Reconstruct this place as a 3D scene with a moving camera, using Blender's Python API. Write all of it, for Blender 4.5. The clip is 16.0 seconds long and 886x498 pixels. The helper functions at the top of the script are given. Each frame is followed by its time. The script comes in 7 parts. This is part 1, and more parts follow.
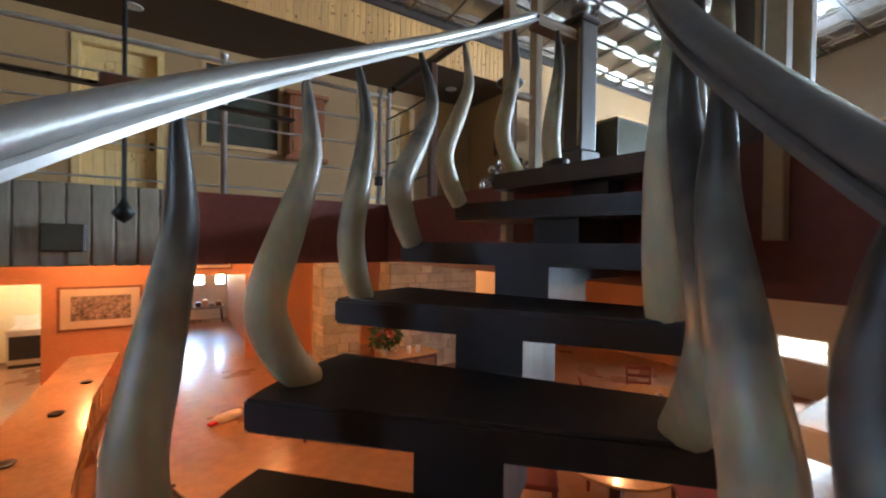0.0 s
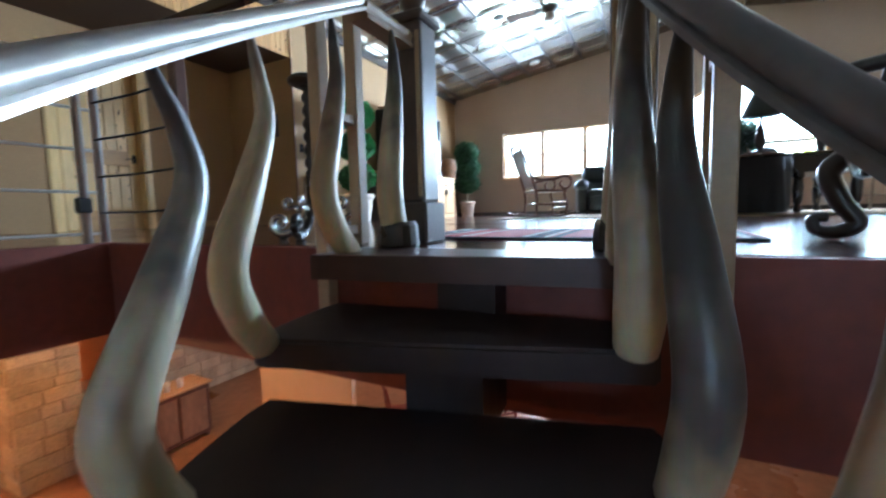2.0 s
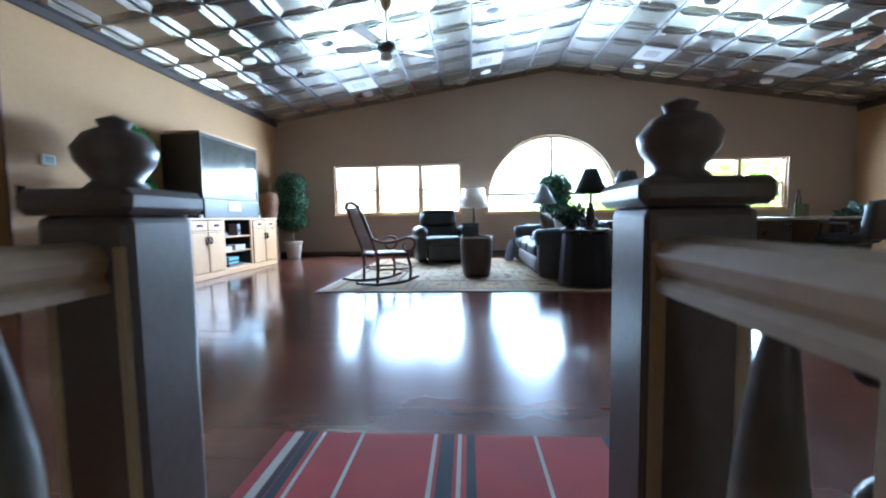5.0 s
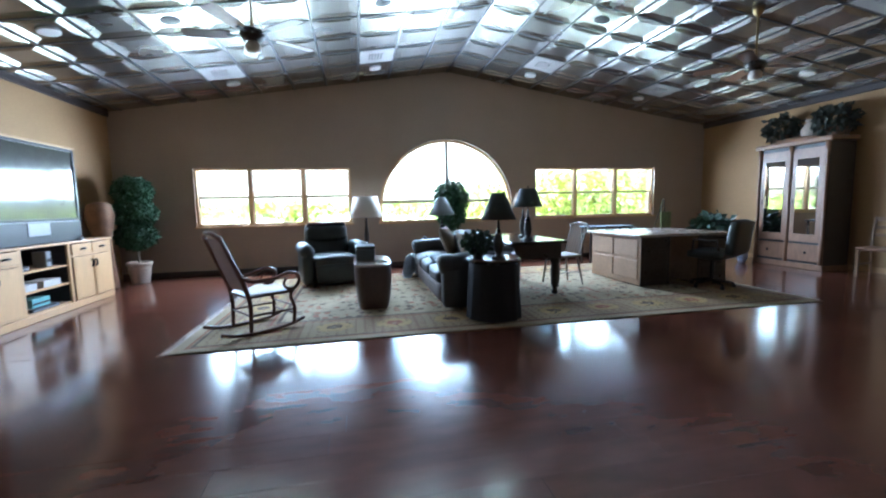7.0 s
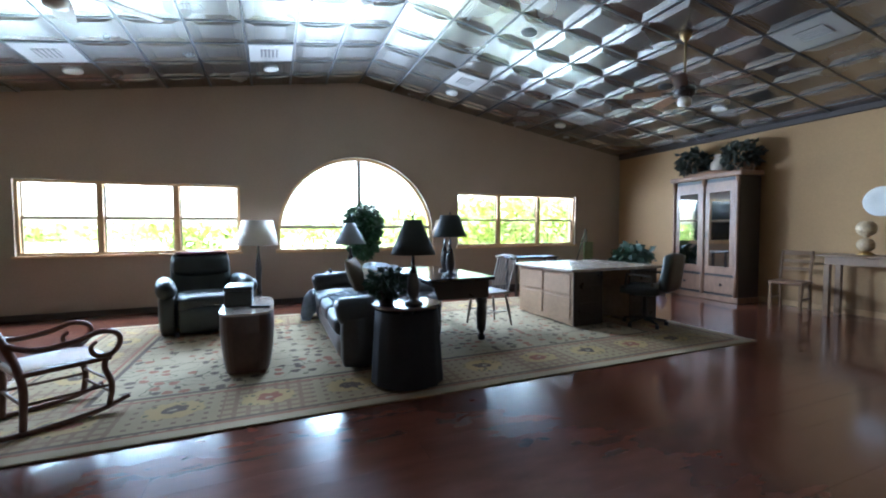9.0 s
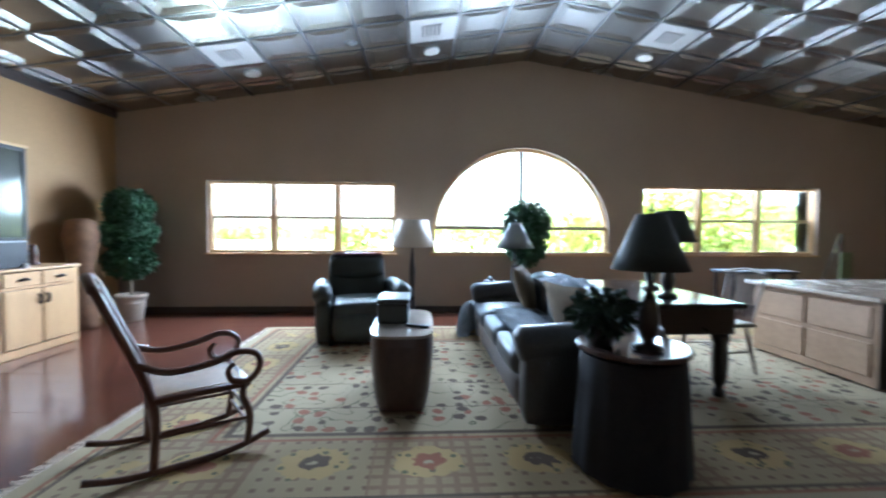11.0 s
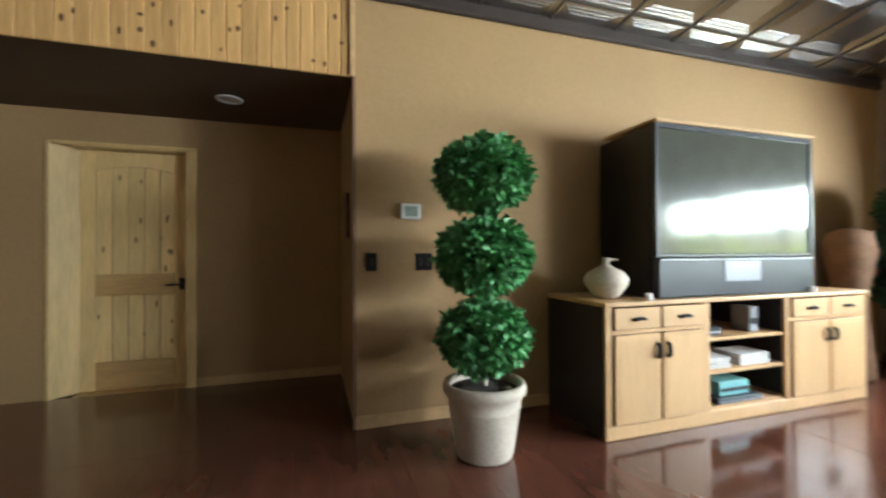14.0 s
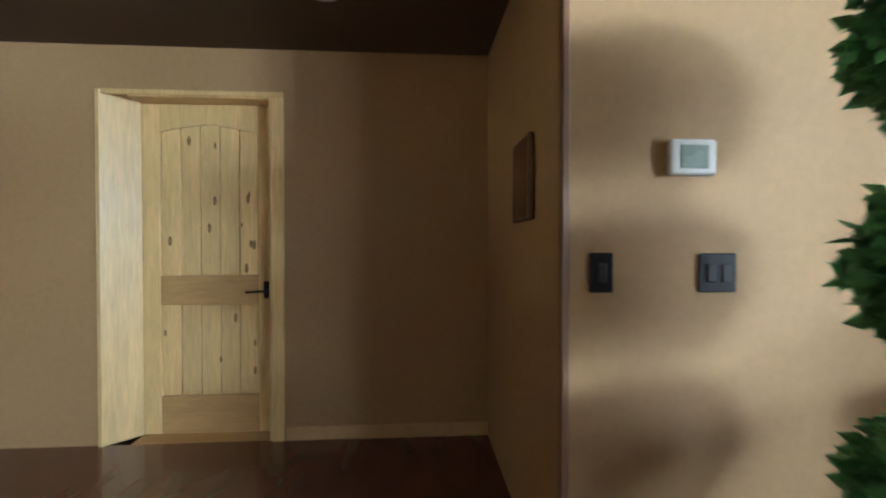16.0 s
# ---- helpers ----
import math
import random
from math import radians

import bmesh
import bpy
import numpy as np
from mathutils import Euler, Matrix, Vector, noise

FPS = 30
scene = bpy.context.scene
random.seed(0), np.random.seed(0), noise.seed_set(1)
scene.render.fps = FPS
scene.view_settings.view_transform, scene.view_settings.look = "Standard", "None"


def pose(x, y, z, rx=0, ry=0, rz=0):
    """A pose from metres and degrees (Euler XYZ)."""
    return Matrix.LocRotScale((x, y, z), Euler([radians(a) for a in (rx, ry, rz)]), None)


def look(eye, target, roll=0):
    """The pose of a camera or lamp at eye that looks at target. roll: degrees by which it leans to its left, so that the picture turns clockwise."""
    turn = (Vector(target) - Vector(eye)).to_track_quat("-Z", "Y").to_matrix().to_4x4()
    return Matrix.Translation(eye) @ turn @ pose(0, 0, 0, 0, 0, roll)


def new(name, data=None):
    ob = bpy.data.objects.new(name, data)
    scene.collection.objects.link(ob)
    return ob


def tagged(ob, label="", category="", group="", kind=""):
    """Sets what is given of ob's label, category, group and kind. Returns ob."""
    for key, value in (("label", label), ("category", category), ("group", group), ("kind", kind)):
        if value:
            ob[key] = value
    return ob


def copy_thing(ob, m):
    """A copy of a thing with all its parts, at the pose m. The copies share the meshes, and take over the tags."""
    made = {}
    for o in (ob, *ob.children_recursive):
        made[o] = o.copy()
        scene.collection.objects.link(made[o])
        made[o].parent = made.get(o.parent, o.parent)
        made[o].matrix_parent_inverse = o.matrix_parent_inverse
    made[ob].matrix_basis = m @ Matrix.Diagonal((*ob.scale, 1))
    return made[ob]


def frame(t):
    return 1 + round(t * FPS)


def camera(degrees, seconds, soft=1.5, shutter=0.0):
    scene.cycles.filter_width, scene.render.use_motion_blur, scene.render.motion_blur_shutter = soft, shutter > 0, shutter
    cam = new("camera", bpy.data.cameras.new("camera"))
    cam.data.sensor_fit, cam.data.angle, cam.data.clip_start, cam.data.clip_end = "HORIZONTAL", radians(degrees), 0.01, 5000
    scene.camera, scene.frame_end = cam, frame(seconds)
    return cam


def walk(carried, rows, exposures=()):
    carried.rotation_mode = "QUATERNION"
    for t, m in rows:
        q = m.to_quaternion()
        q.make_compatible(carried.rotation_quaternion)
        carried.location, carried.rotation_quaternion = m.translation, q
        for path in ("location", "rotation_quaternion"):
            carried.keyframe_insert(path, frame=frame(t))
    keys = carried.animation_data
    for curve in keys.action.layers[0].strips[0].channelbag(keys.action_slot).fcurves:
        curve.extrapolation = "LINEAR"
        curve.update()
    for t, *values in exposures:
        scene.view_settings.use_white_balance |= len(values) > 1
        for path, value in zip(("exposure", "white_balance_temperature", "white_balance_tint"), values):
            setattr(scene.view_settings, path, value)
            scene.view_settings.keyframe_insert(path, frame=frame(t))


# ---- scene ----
cam = camera(94.0, 16.0, 2.1, 0.4)
PATH = [
    (0, (0.913, 0.924, -0.345), (2.003, 2.601, -0.365), 0.7),
    (0.3, (0.93, 1.025, -0.284), (2.126, 2.626, -0.358), -1.0),
    (0.7, (1.003, 1.173, -0.17), (2.389, 2.609, -0.307), -1.4),
    (1, (1.073, 1.27, -0.102), (2.534, 2.633, -0.168), -0.3),
    (1.5, (1.177, 1.431, 0.005), (2.731, 2.688, -0.071), -1.1),
    (2, (1.283, 1.566, 0.118), (3.063, 2.462, -0.058), -1.4),
    (2.3, (1.348, 1.624, 0.174), (3.186, 2.41, 0.113), -1.1),
    (2.6, (1.441, 1.688, 0.251), (3.302, 2.413, 0.139), -0.4),
    (3, (1.543, 1.762, 0.322), (3.444, 2.38, 0.266), -0.9),
    (3.5, (1.682, 1.847, 0.416), (3.647, 2.172, 0.238), -0.9),
    (4, (1.86, 1.888, 0.524), (3.845, 2.092, 0.385), -0.1),
    (4.2, (1.917, 1.89, 0.585), (3.903, 2.089, 0.462), -0.4),
    (6.3, (2.557, 1.927, 1.093), (4.545, 1.799, 0.913), -0.3),
    (6.5, (2.61, 1.93, 1.116), (4.594, 1.748, 0.945), -0.3),
    (7, (2.876, 1.952, 1.243), (4.825, 1.552, 1.037), -1.2),
    (7.5, (3.12, 1.817, 1.276), (5.056, 1.325, 1.179), -1.2),
    (8, (3.379, 1.722, 1.296), (5.257, 1.04, 1.194), -0.5),
    (8.2, (3.475, 1.68, 1.302), (5.319, 0.914, 1.209), -0.3),
    (10.3, (4.519, 1.498, 1.252), (6.404, 0.83, 1.201), -0.1),
    (10.5, (4.668, 1.554, 1.253), (6.589, 1.001, 1.189), -0.2),
    (11, (4.995, 1.658, 1.268), (6.991, 1.55, 1.191), 0.4),
    (11.5, (5.181, 1.739, 1.284), (7.136, 2.157, 1.21), 0.2),
    (12, (5.406, 2.107, 1.293), (7.259, 2.858, 1.229), 0.3),
    (12.5, (5.591, 2.367, 1.315), (7.242, 3.494, 1.231), 0.6),
    (13, (5.729, 2.657, 1.2), (7.013, 4.189, 1.171), 0.3),
    (13.5, (5.684, 3.045, 1.176), (6.63, 4.807, 1.185), -0.9),
    (14, (5.647, 3.438, 1.211), (6.254, 5.344, 1.228), -0.3),
    (14.5, (5.634, 3.829, 1.21), (5.934, 5.806, 1.225), 1.1),
    (15.2, (5.541, 4.398, 1.217), (5.78, 6.384, 1.189), -0.4),
    (16, (5.47, 5.079, 1.238), (5.599, 7.075, 1.211), 0.0),
]
EXPOSURES = [(0, 6.8, 5200, 7), (1, 7.0, 4900, 7), (2, 7.0, 4800, 6), (4.2, 6.8, 4600, 7), (6.5, 6.05, 4700, 8), (8, 6.0, 4800, 8), (10.5, 6.2, 4800, 8), (11.5, 5.7, 4900, 9), (12.5, 5.55, 5200, 10), (13.2, 5.7, 5700, 9), (14, 6.4, 5800, 4), (14.5, 6.65, 5750, 0), (15.2, 7.1, 5500, 1), (16, 7.1, 5300, 6)]
walk(cam, [(t, look(eye, target, roll)) for t, eye, target, roll in PATH], EXPOSURES)

# ---- light ----
world = bpy.data.worlds.new("world")
scene.world = world
world.use_nodes = True
_nt = world.node_tree
_bg = _nt.nodes["Background"]
_sky = _nt.nodes.new("ShaderNodeTexSky")
_sky.sky_type = "NISHITA"
_sky.sun_disc = False
_sky.sun_elevation = radians(72)
_sky.sun_rotation = radians(60)
_sky.dust_density = 4.0
_sky.air_density = 1.2
_nt.links.new(_sky.outputs["Color"], _bg.inputs["Color"])
_bg.inputs["Strength"].default_value = 0.09
LAMP_W = 0.85


def lamp(name, kind, energy, m, color, size=0.1):
    d = bpy.data.lights.new(name, kind)
    d.energy, d.color = energy, color
    if kind == "SUN":
        d.angle = radians(size)
    elif kind == "AREA":
        d.size = size
    else:
        d.shadow_soft_size = size
    o = new(name, d)
    o.matrix_world = m
    return o


# near-noon sun over the window side; unseen added eaves keep it out of the loft
_sd = Vector((0.26, 0.15, 0.95))
lamp("sun", "SUN", 3.4, look(_sd * 60, (0, 0, 0)), (1.0, 0.95, 0.88), 3.0)


def sky_lamp(name, y, z, wide, high, watts, shape="RECTANGLE"):
    """Stands in for the bright sky in the upper part of a window opening, outside its panes."""
    d = bpy.data.lights.new(name, "AREA")
    d.shape, d.size, d.size_y, d.energy, d.color = shape, wide, high, watts, (0.93, 0.97, 1.0)
    o = new(name, d)
    o.matrix_world = look((11.63 + 0.24, y, z), (0, y, z - 2.0))
    return o


sky_lamp("sky_in_window_1", 3.52, 1.79, 2.8, 0.5, 6.0)
sky_lamp("sky_in_window_2", -3.51, 1.92, 2.9, 0.22, 3.0)
sky_lamp("sky_in_window_3", 0.02, 2.0, 2.0, 1.0, 7.0, "ELLIPSE")

sky_lamp("sky_in_low_window_1", 2.92, -2.3, 0.75, 0.25, 1.2)
sky_lamp("sky_in_low_window_2", 3.97, -2.3, 0.75, 0.25, 1.2)

# ---- mesh helpers ----
def part(name, bm, material, parent=None, label="", smooth=False):
    me = bpy.data.meshes.new(name)
    bmesh.ops.recalc_face_normals(bm, faces=bm.faces[:])
    bm.to_mesh(me)
    bm.free()
    if material:
        me.materials.append(material)
    if smooth:
        for p in me.polygons:
            p.use_smooth = True
    ob = new(name, me)
    if parent:
        ob.parent = parent
    if label:
        ob["label"] = label
    return ob


def share(name, ob, parent, m):
    """Another object on the mesh of ob, under parent."""
    o = new(name, ob.data)
    o.parent = parent
    o.matrix_basis = m
    return o


def thing(name, m, label, category, group=""):
    e = new(name)
    e.empty_display_size = 0.1
    e.matrix_world = m if isinstance(m, Matrix) else pose(*m)
    return tagged(e, label, category, group)


def box(bm, x0, x1, y0, y1, z0, z1, bevel=0.0, seg=1, m=None):
    r = bmesh.ops.create_cube(bm, size=1.0)
    vs = r["verts"]
    for v in vs:
        v.co = Vector((x0 + (v.co.x + 0.5) * (x1 - x0), y0 + (v.co.y + 0.5) * (y1 - y0), z0 + (v.co.z + 0.5) * (z1 - z0)))
    if bevel:
        es = list({e for v in vs for e in v.link_edges})
        g = bmesh.ops.bevel(bm, geom=es, offset=bevel, segments=seg, profile=0.5, affect="EDGES")
        vs = g["verts"]
        vs = list({v for f in g["faces"] for v in f.verts} | set(vs))
    if m is not None:
        bmesh.ops.transform(bm, matrix=m, verts=[v for v in vs if v.is_valid])
    return bm


def bbox(*a, **k):
    return box(bmesh.new(), *a, **k)


def lathe(bm, profile, seg=24, centre=(0, 0), m=None):
    """Turned shape from (radius, z) pairs."""
    rings = []
    for r, z in profile:
        if r < 1e-4:
            rings.append([bm.verts.new((centre[0], centre[1], z))])
        else:
            rings.append([bm.verts.new((centre[0] + r * math.cos(2 * math.pi * i / seg), centre[1] + r * math.sin(2 * math.pi * i / seg), z)) for i in range(seg)])
    for a, b in zip(rings, rings[1:]):
        if len(a) == 1 and len(b) == 1:
            continue
        for i in range(seg):
            j = (i + 1) % seg
            if len(a) == 1:
                bm.faces.new((a[0], b[j], b[i]))
            elif len(b) == 1:
                bm.faces.new((a[i], a[j], b[0]))
            else:
                bm.faces.new((a[i], a[j], b[j], b[i]))
    for ring in (rings[0], rings[-1]):
        if len(ring) > 2:
            bm.faces.new(ring)
    if m is not None:
        bmesh.ops.transform(bm, matrix=m, verts=[v for r in rings for v in r])
    return bm


def smooth_path(pts, n):
    """Catmull-Rom points along pts (tuples of equal length)."""
    p = [np.array(q, float) for q in pts]
    p = [2 * p[0] - p[1]] + p + [2 * p[-1] - p[-2]]
    out = []
    segs = len(p) - 3
    for i in range(n + 1):
        u = i / n * segs
        k = min(int(u), segs - 1)
        f = u - k
        a, b, c, d = p[k:k + 4]
        out.append(0.5 * (2 * b + (c - a) * f + (2 * a - 5 * b + 4 * c - d) * f * f + (3 * b - a - 3 * c + d) * f ** 3))
    return out


def tube(bm, pts, radii, seg=10, flat=1.0, caps=True):
    """A tube along pts with a radius at each; flat squashes it along its second axis."""
    rings = []
    up = Vector((0, 0, 1))
    n = len(pts)
    pts = [Vector(p) for p in pts]
    if isinstance(radii, (int, float)):
        radii = [radii] * n
    side = None
    for i in range(n):
        d = (pts[min(i + 1, n - 1)] - pts[max(i - 1, 0)]).normalized()
        if side is None:
            ref = up if abs(d.z) < 0.9 else Vector((1, 0, 0))
            side = d.cross(ref).normalized()
        side = (side - d * side.dot(d)).normalized()
        other = d.cross(side)
        rings.append([bm.verts.new(pts[i] + side * (radii[i] * math.cos(2 * math.pi * k / seg)) + other * (radii[i] * flat * math.sin(2 * math.pi * k / seg))) for k in range(seg)])
    for a, b in zip(rings, rings[1:]):
        for k in range(seg):
            j = (k + 1) % seg
            bm.faces.new((a[k], a[j], b[j], b[k]))
    if caps:
        bm.faces.new(rings[0])
        bm.faces.new(rings[-1])
    return bm


def sweep(bm, pts, section, up=(0, 0, 1)):
    """A moulding: section (sideways, up) pairs carried along pts, kept upright."""
    pts = [Vector(p) for p in pts]
    n = len(pts)
    rings = []
    for i in range(n):
        d = (pts[min(i + 1, n - 1)] - pts[max(i - 1, 0)]).normalized()
        side = d.cross(Vector(up)).normalized()
        top = side.cross(d)
        rings.append([bm.verts.new(pts[i] + side * a + top * b) for a, b in section])
    m = len(section)
    for a, b in zip(rings, rings[1:]):
        for k in range(m):
            j = (k + 1) % m
            bm.faces.new((a[k], a[j], b[j], b[k]))
    bm.faces.new(rings[0])
    bm.faces.new(rings[-1])
    return bm


def prism(bm, poly, z0, z1, m=None):
    """An upright solid on a polygon of (x, y)."""
    a = [bm.verts.new((x, y, z0)) for x, y in poly]
    b = [bm.verts.new((x, y, z1)) for x, y in poly]
    bm.faces.new(a)
    bm.faces.new(b)
    n = len(poly)
    for i in range(n):
        j = (i + 1) % n
        bm.faces.new((a[i], a[j], b[j], b[i]))
    if m is not None:
        bmesh.ops.transform(bm, matrix=m, verts=a + b)
    return bm


def structure(ob, label, category="wall"):
    return tagged(ob, label, category, kind="structure")


def wall(name, along, at, a0, a1, z0, z1, thick, material, holes=(), label="", category="wall"):
    """A wall along x or y, its seen face at `at` and thick metres behind it, with rectangular holes (a0, a1, z0, z1)."""
    bm = bmesh.new()
    cuts = sorted({a0, a1, *[h[0] for h in holes], *[h[1] for h in holes]})
    for u0, u1 in zip(cuts, cuts[1:]):
        hs = sorted([(h[2], h[3]) for h in holes if h[0] <= u0 + 1e-6 and h[1] >= u1 - 1e-6])
        z = z0
        spans = []
        for h0, h1 in hs:
            if h0 > z:
                spans.append((z, h0))
            z = h1
        if z < z1:
            spans.append((z, z1))
        for s0, s1 in spans:
            t0, t1 = min(at, at + thick), max(at, at + thick)
            if along == "x":
                box(bm, u0, u1, t0, t1, s0, s1)
            else:
                box(bm, t0, t1, u0, u1, s0, s1)
    bmesh.ops.remove_doubles(bm, verts=bm.verts[:], dist=1e-4)
    return structure(part(name, bm, material), label, category)

# ---- materials ----
def mat(name, base, rough=0.6, metal=0.0, var=0.15, scale=6.0, fine=60.0, bump=0.1, coat=0.0, stretch=(1, 1, 1), dark=None, spec=0.5, per_object=0.0, bump_dist=0.01, rough_var=0.12):
    """A surface with stains at one scale and grain at another."""
    m = bpy.data.materials.new(name)
    m.use_nodes = True
    nt = m.node_tree
    n, l = nt.nodes, nt.links
    b = n["Principled BSDF"]
    tc = n.new("ShaderNodeTexCoord")
    mp = n.new("ShaderNodeMapping")
    mp.inputs["Scale"].default_value = stretch
    l.new(tc.outputs["Object"], mp.inputs["Vector"])
    big = n.new("ShaderNodeTexNoise")
    big.inputs["Scale"].default_value = scale
    big.inputs["Detail"].default_value = 4
    small = n.new("ShaderNodeTexNoise")
    small.inputs["Scale"].default_value = fine
    small.inputs["Detail"].default_value = 6
    l.new(mp.outputs["Vector"], big.inputs["Vector"])
    l.new(mp.outputs["Vector"], small.inputs["Vector"])
    mix = n.new("ShaderNodeMath")
    mix.operation = "MULTIPLY_ADD"
    l.new(small.outputs["Fac"], mix.inputs[0])
    mix.inputs[1].default_value = 0.5
    half = n.new("ShaderNodeMath")
    half.operation = "MULTIPLY"
    half.inputs[1].default_value = 0.5
    l.new(big.outputs["Fac"], half.inputs[0])
    l.new(half.outputs[0], mix.inputs[2])
    ramp = n.new("ShaderNodeValToRGB")
    lo = dark or tuple(c * (1 - var * 1.6) for c in base)
    hi = tuple(min(1, c * (1 + var)) for c in base)
    ramp.color_ramp.elements[0].position, ramp.color_ramp.elements[1].position = 0.32, 0.68
    ramp.color_ramp.elements[0].color, ramp.color_ramp.elements[1].color = (*lo, 1), (*hi, 1)
    l.new(mix.outputs[0], ramp.inputs["Fac"])
    col = ramp.outputs["Color"]
    if per_object:
        oi = n.new("ShaderNodeObjectInfo")
        hs = n.new("ShaderNodeHueSaturation")
        mr = n.new("ShaderNodeMapRange")
        mr.inputs["To Min"].default_value, mr.inputs["To Max"].default_value = 1 - per_object, 1 + per_object
        l.new(oi.outputs["Random"], mr.inputs["Value"])
        l.new(mr.outputs[0], hs.inputs["Value"])
        l.new(col, hs.inputs["Color"])
        col = hs.outputs["Color"]
    l.new(col, b.inputs["Base Color"])
    rr = n.new("ShaderNodeMapRange")
    rr.inputs["To Min"].default_value, rr.inputs["To Max"].default_value = max(0.03, rough - rough_var), min(1, rough + rough_var)
    l.new(big.outputs["Fac"], rr.inputs["Value"])
    l.new(rr.outputs[0], b.inputs["Roughness"])
    b.inputs["Metallic"].default_value = metal
    b.inputs["Specular IOR Level"].default_value = spec
    b.inputs["Coat Weight"].default_value = coat
    b.inputs["Coat Roughness"].default_value = 0.12
    if bump:
        bp = n.new("ShaderNodeBump")
        bp.inputs["Strength"].default_value = bump
        bp.inputs["Distance"].default_value = bump_dist
        l.new(mix.outputs[0], bp.inputs["Height"])
        l.new(bp.outputs["Normal"], b.inputs["Normal"])
    return m


def glow(name, color, strength):
    m = bpy.data.materials.new(name)
    m.use_nodes = True
    b = m.node_tree.nodes["Principled BSDF"]
    b.inputs["Base Color"].default_value = (*color, 1)
    b.inputs["Emission Color"].default_value = (*color, 1)
    b.inputs["Emission Strength"].default_value = strength
    return m


def pane_glass(name):
    m = bpy.data.materials.new(name)
    m.use_nodes = True
    nt = m.node_tree
    n, l = nt.nodes, nt.links
    n.remove(n["Principled BSDF"])
    t = n.new("ShaderNodeBsdfTransparent")
    t.inputs["Color"].default_value = (0.60, 0.62, 0.58, 1)
    g = n.new("ShaderNodeBsdfGlossy")
    g.inputs["Roughness"].default_value = 0.02
    f = n.new("ShaderNodeFresnel")
    f.inputs["IOR"].default_value = 1.45
    mx = n.new("ShaderNodeMixShader")
    l.new(f.outputs[0], mx.inputs[0])
    l.new(t.outputs[0], mx.inputs[1])
    l.new(g.outputs[0], mx.inputs[2])
    l.new(mx.outputs[0], n["Material Output"].inputs["Surface"])
    return m


M_TAN = mat("tan_plaster", (0.40, 0.25, 0.108), 0.75, var=0.06, scale=1.2, fine=35, bump=0.12, rough_var=0.05)
M_WINWALL = mat("dark_taupe_plaster", (0.37, 0.29, 0.215), 0.8, var=0.06, scale=1.2, fine=35, bump=0.12, rough_var=0.05)
# Plaster ceiling turned dark brown so its colour holds the alcove's shade.
M_GALCEIL = mat("shaded_brown_ceiling", (0.10, 0.06, 0.03), 0.8, var=0.08, scale=1.2, fine=30, bump=0.1)
M_FLOOR = mat("red_stained_floor", (0.125, 0.044, 0.026), 0.16, var=0.22, scale=0.9, fine=9, bump=0, coat=0.35, stretch=(1, 0.35, 1), rough_var=0.05, per_object=0.07)
M_TIN = mat("tin", (0.36, 0.345, 0.32), 0.26, metal=0.95, var=0.08, scale=1.1, fine=9, bump=0.02, rough_var=0.06)
M_TINGRID = mat("dark_tin_grid", (0.10, 0.095, 0.09), 0.45, metal=0.8, var=0.1, bump=0)
M_PINE = mat("knotty_pine", (0.62, 0.36, 0.13), 0.4, var=0.16, scale=2.5, fine=14, bump=0.08, stretch=(3, 3, 0.35), per_object=0.12, coat=0.2)
M_PINE_DOOR = mat("pale_knotty_door", (0.78, 0.55, 0.23), 0.42, var=0.13, scale=2.5, fine=16, bump=0.06, stretch=(4, 4, 0.4), per_object=0.07, coat=0.15)
M_KNOT = mat("pine_knot", (0.16, 0.07, 0.025), 0.5, var=0.3, scale=30)
M_TRIM = mat("pine_trim", (0.58, 0.37, 0.17), 0.45, var=0.12, scale=2, fine=14, stretch=(1, 1, 1), bump=0.05)
M_DARKTRIM = mat("dark_crown_trim", (0.045, 0.03, 0.022), 0.5, var=0.2)
M_REDFASCIA = mat("red_brown_fascia", (0.16, 0.036, 0.020), 0.55, var=0.18, scale=2, fine=20, bump=0.06)
M_TREAD = mat("black_stained_tread", (0.030, 0.015, 0.011), 0.5, var=0.25, scale=3, fine=18, bump=0.06, stretch=(1, 1, 1))
M_LANDING = mat("worn_dark_landing", (0.06, 0.028, 0.02), 0.32, var=0.2, scale=2, fine=14, bump=0.04)
M_SILVER = mat("silver_painted_rail", (0.62, 0.60, 0.56), 0.33, metal=0.35, var=0.08, scale=3, fine=40, bump=0.04)
M_TANPOST = mat("tan_painted_post", (0.36, 0.26, 0.15), 0.5, var=0.08)
M_DARKPOST = mat("dark_newel", (0.085, 0.065, 0.055), 0.4, var=0.15)
M_PIPE = mat("galvanised_pipe", (0.62, 0.60, 0.55), 0.4, metal=0.7, var=0.1, scale=8)
M_IRON = mat("black_iron", (0.02, 0.02, 0.02), 0.4, metal=0.6, var=0.2)
M_CHROME = mat("chrome", (0.75, 0.75, 0.75), 0.15, metal=1.0, var=0.05, bump=0)
M_ORANGE = mat("orange_plaster", (0.62, 0.27, 0.10), 0.7, var=0.08, scale=1.5, fine=20)
M_LOWFLOOR = mat("stained_concrete", (0.36, 0.20, 0.10), 0.3, var=0.2, scale=0.7, fine=6, bump=0.03, coat=0.2)
M_WHITE = mat("white_paint", (0.75, 0.74, 0.70), 0.5, var=0.05)
M_OAK = mat("pale_oak", (0.60, 0.37, 0.165), 0.42, var=0.07, scale=3, fine=18, stretch=(3, 3, 0.4), bump=0.05, per_object=0.05)
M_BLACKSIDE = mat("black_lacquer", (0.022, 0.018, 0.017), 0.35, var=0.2)
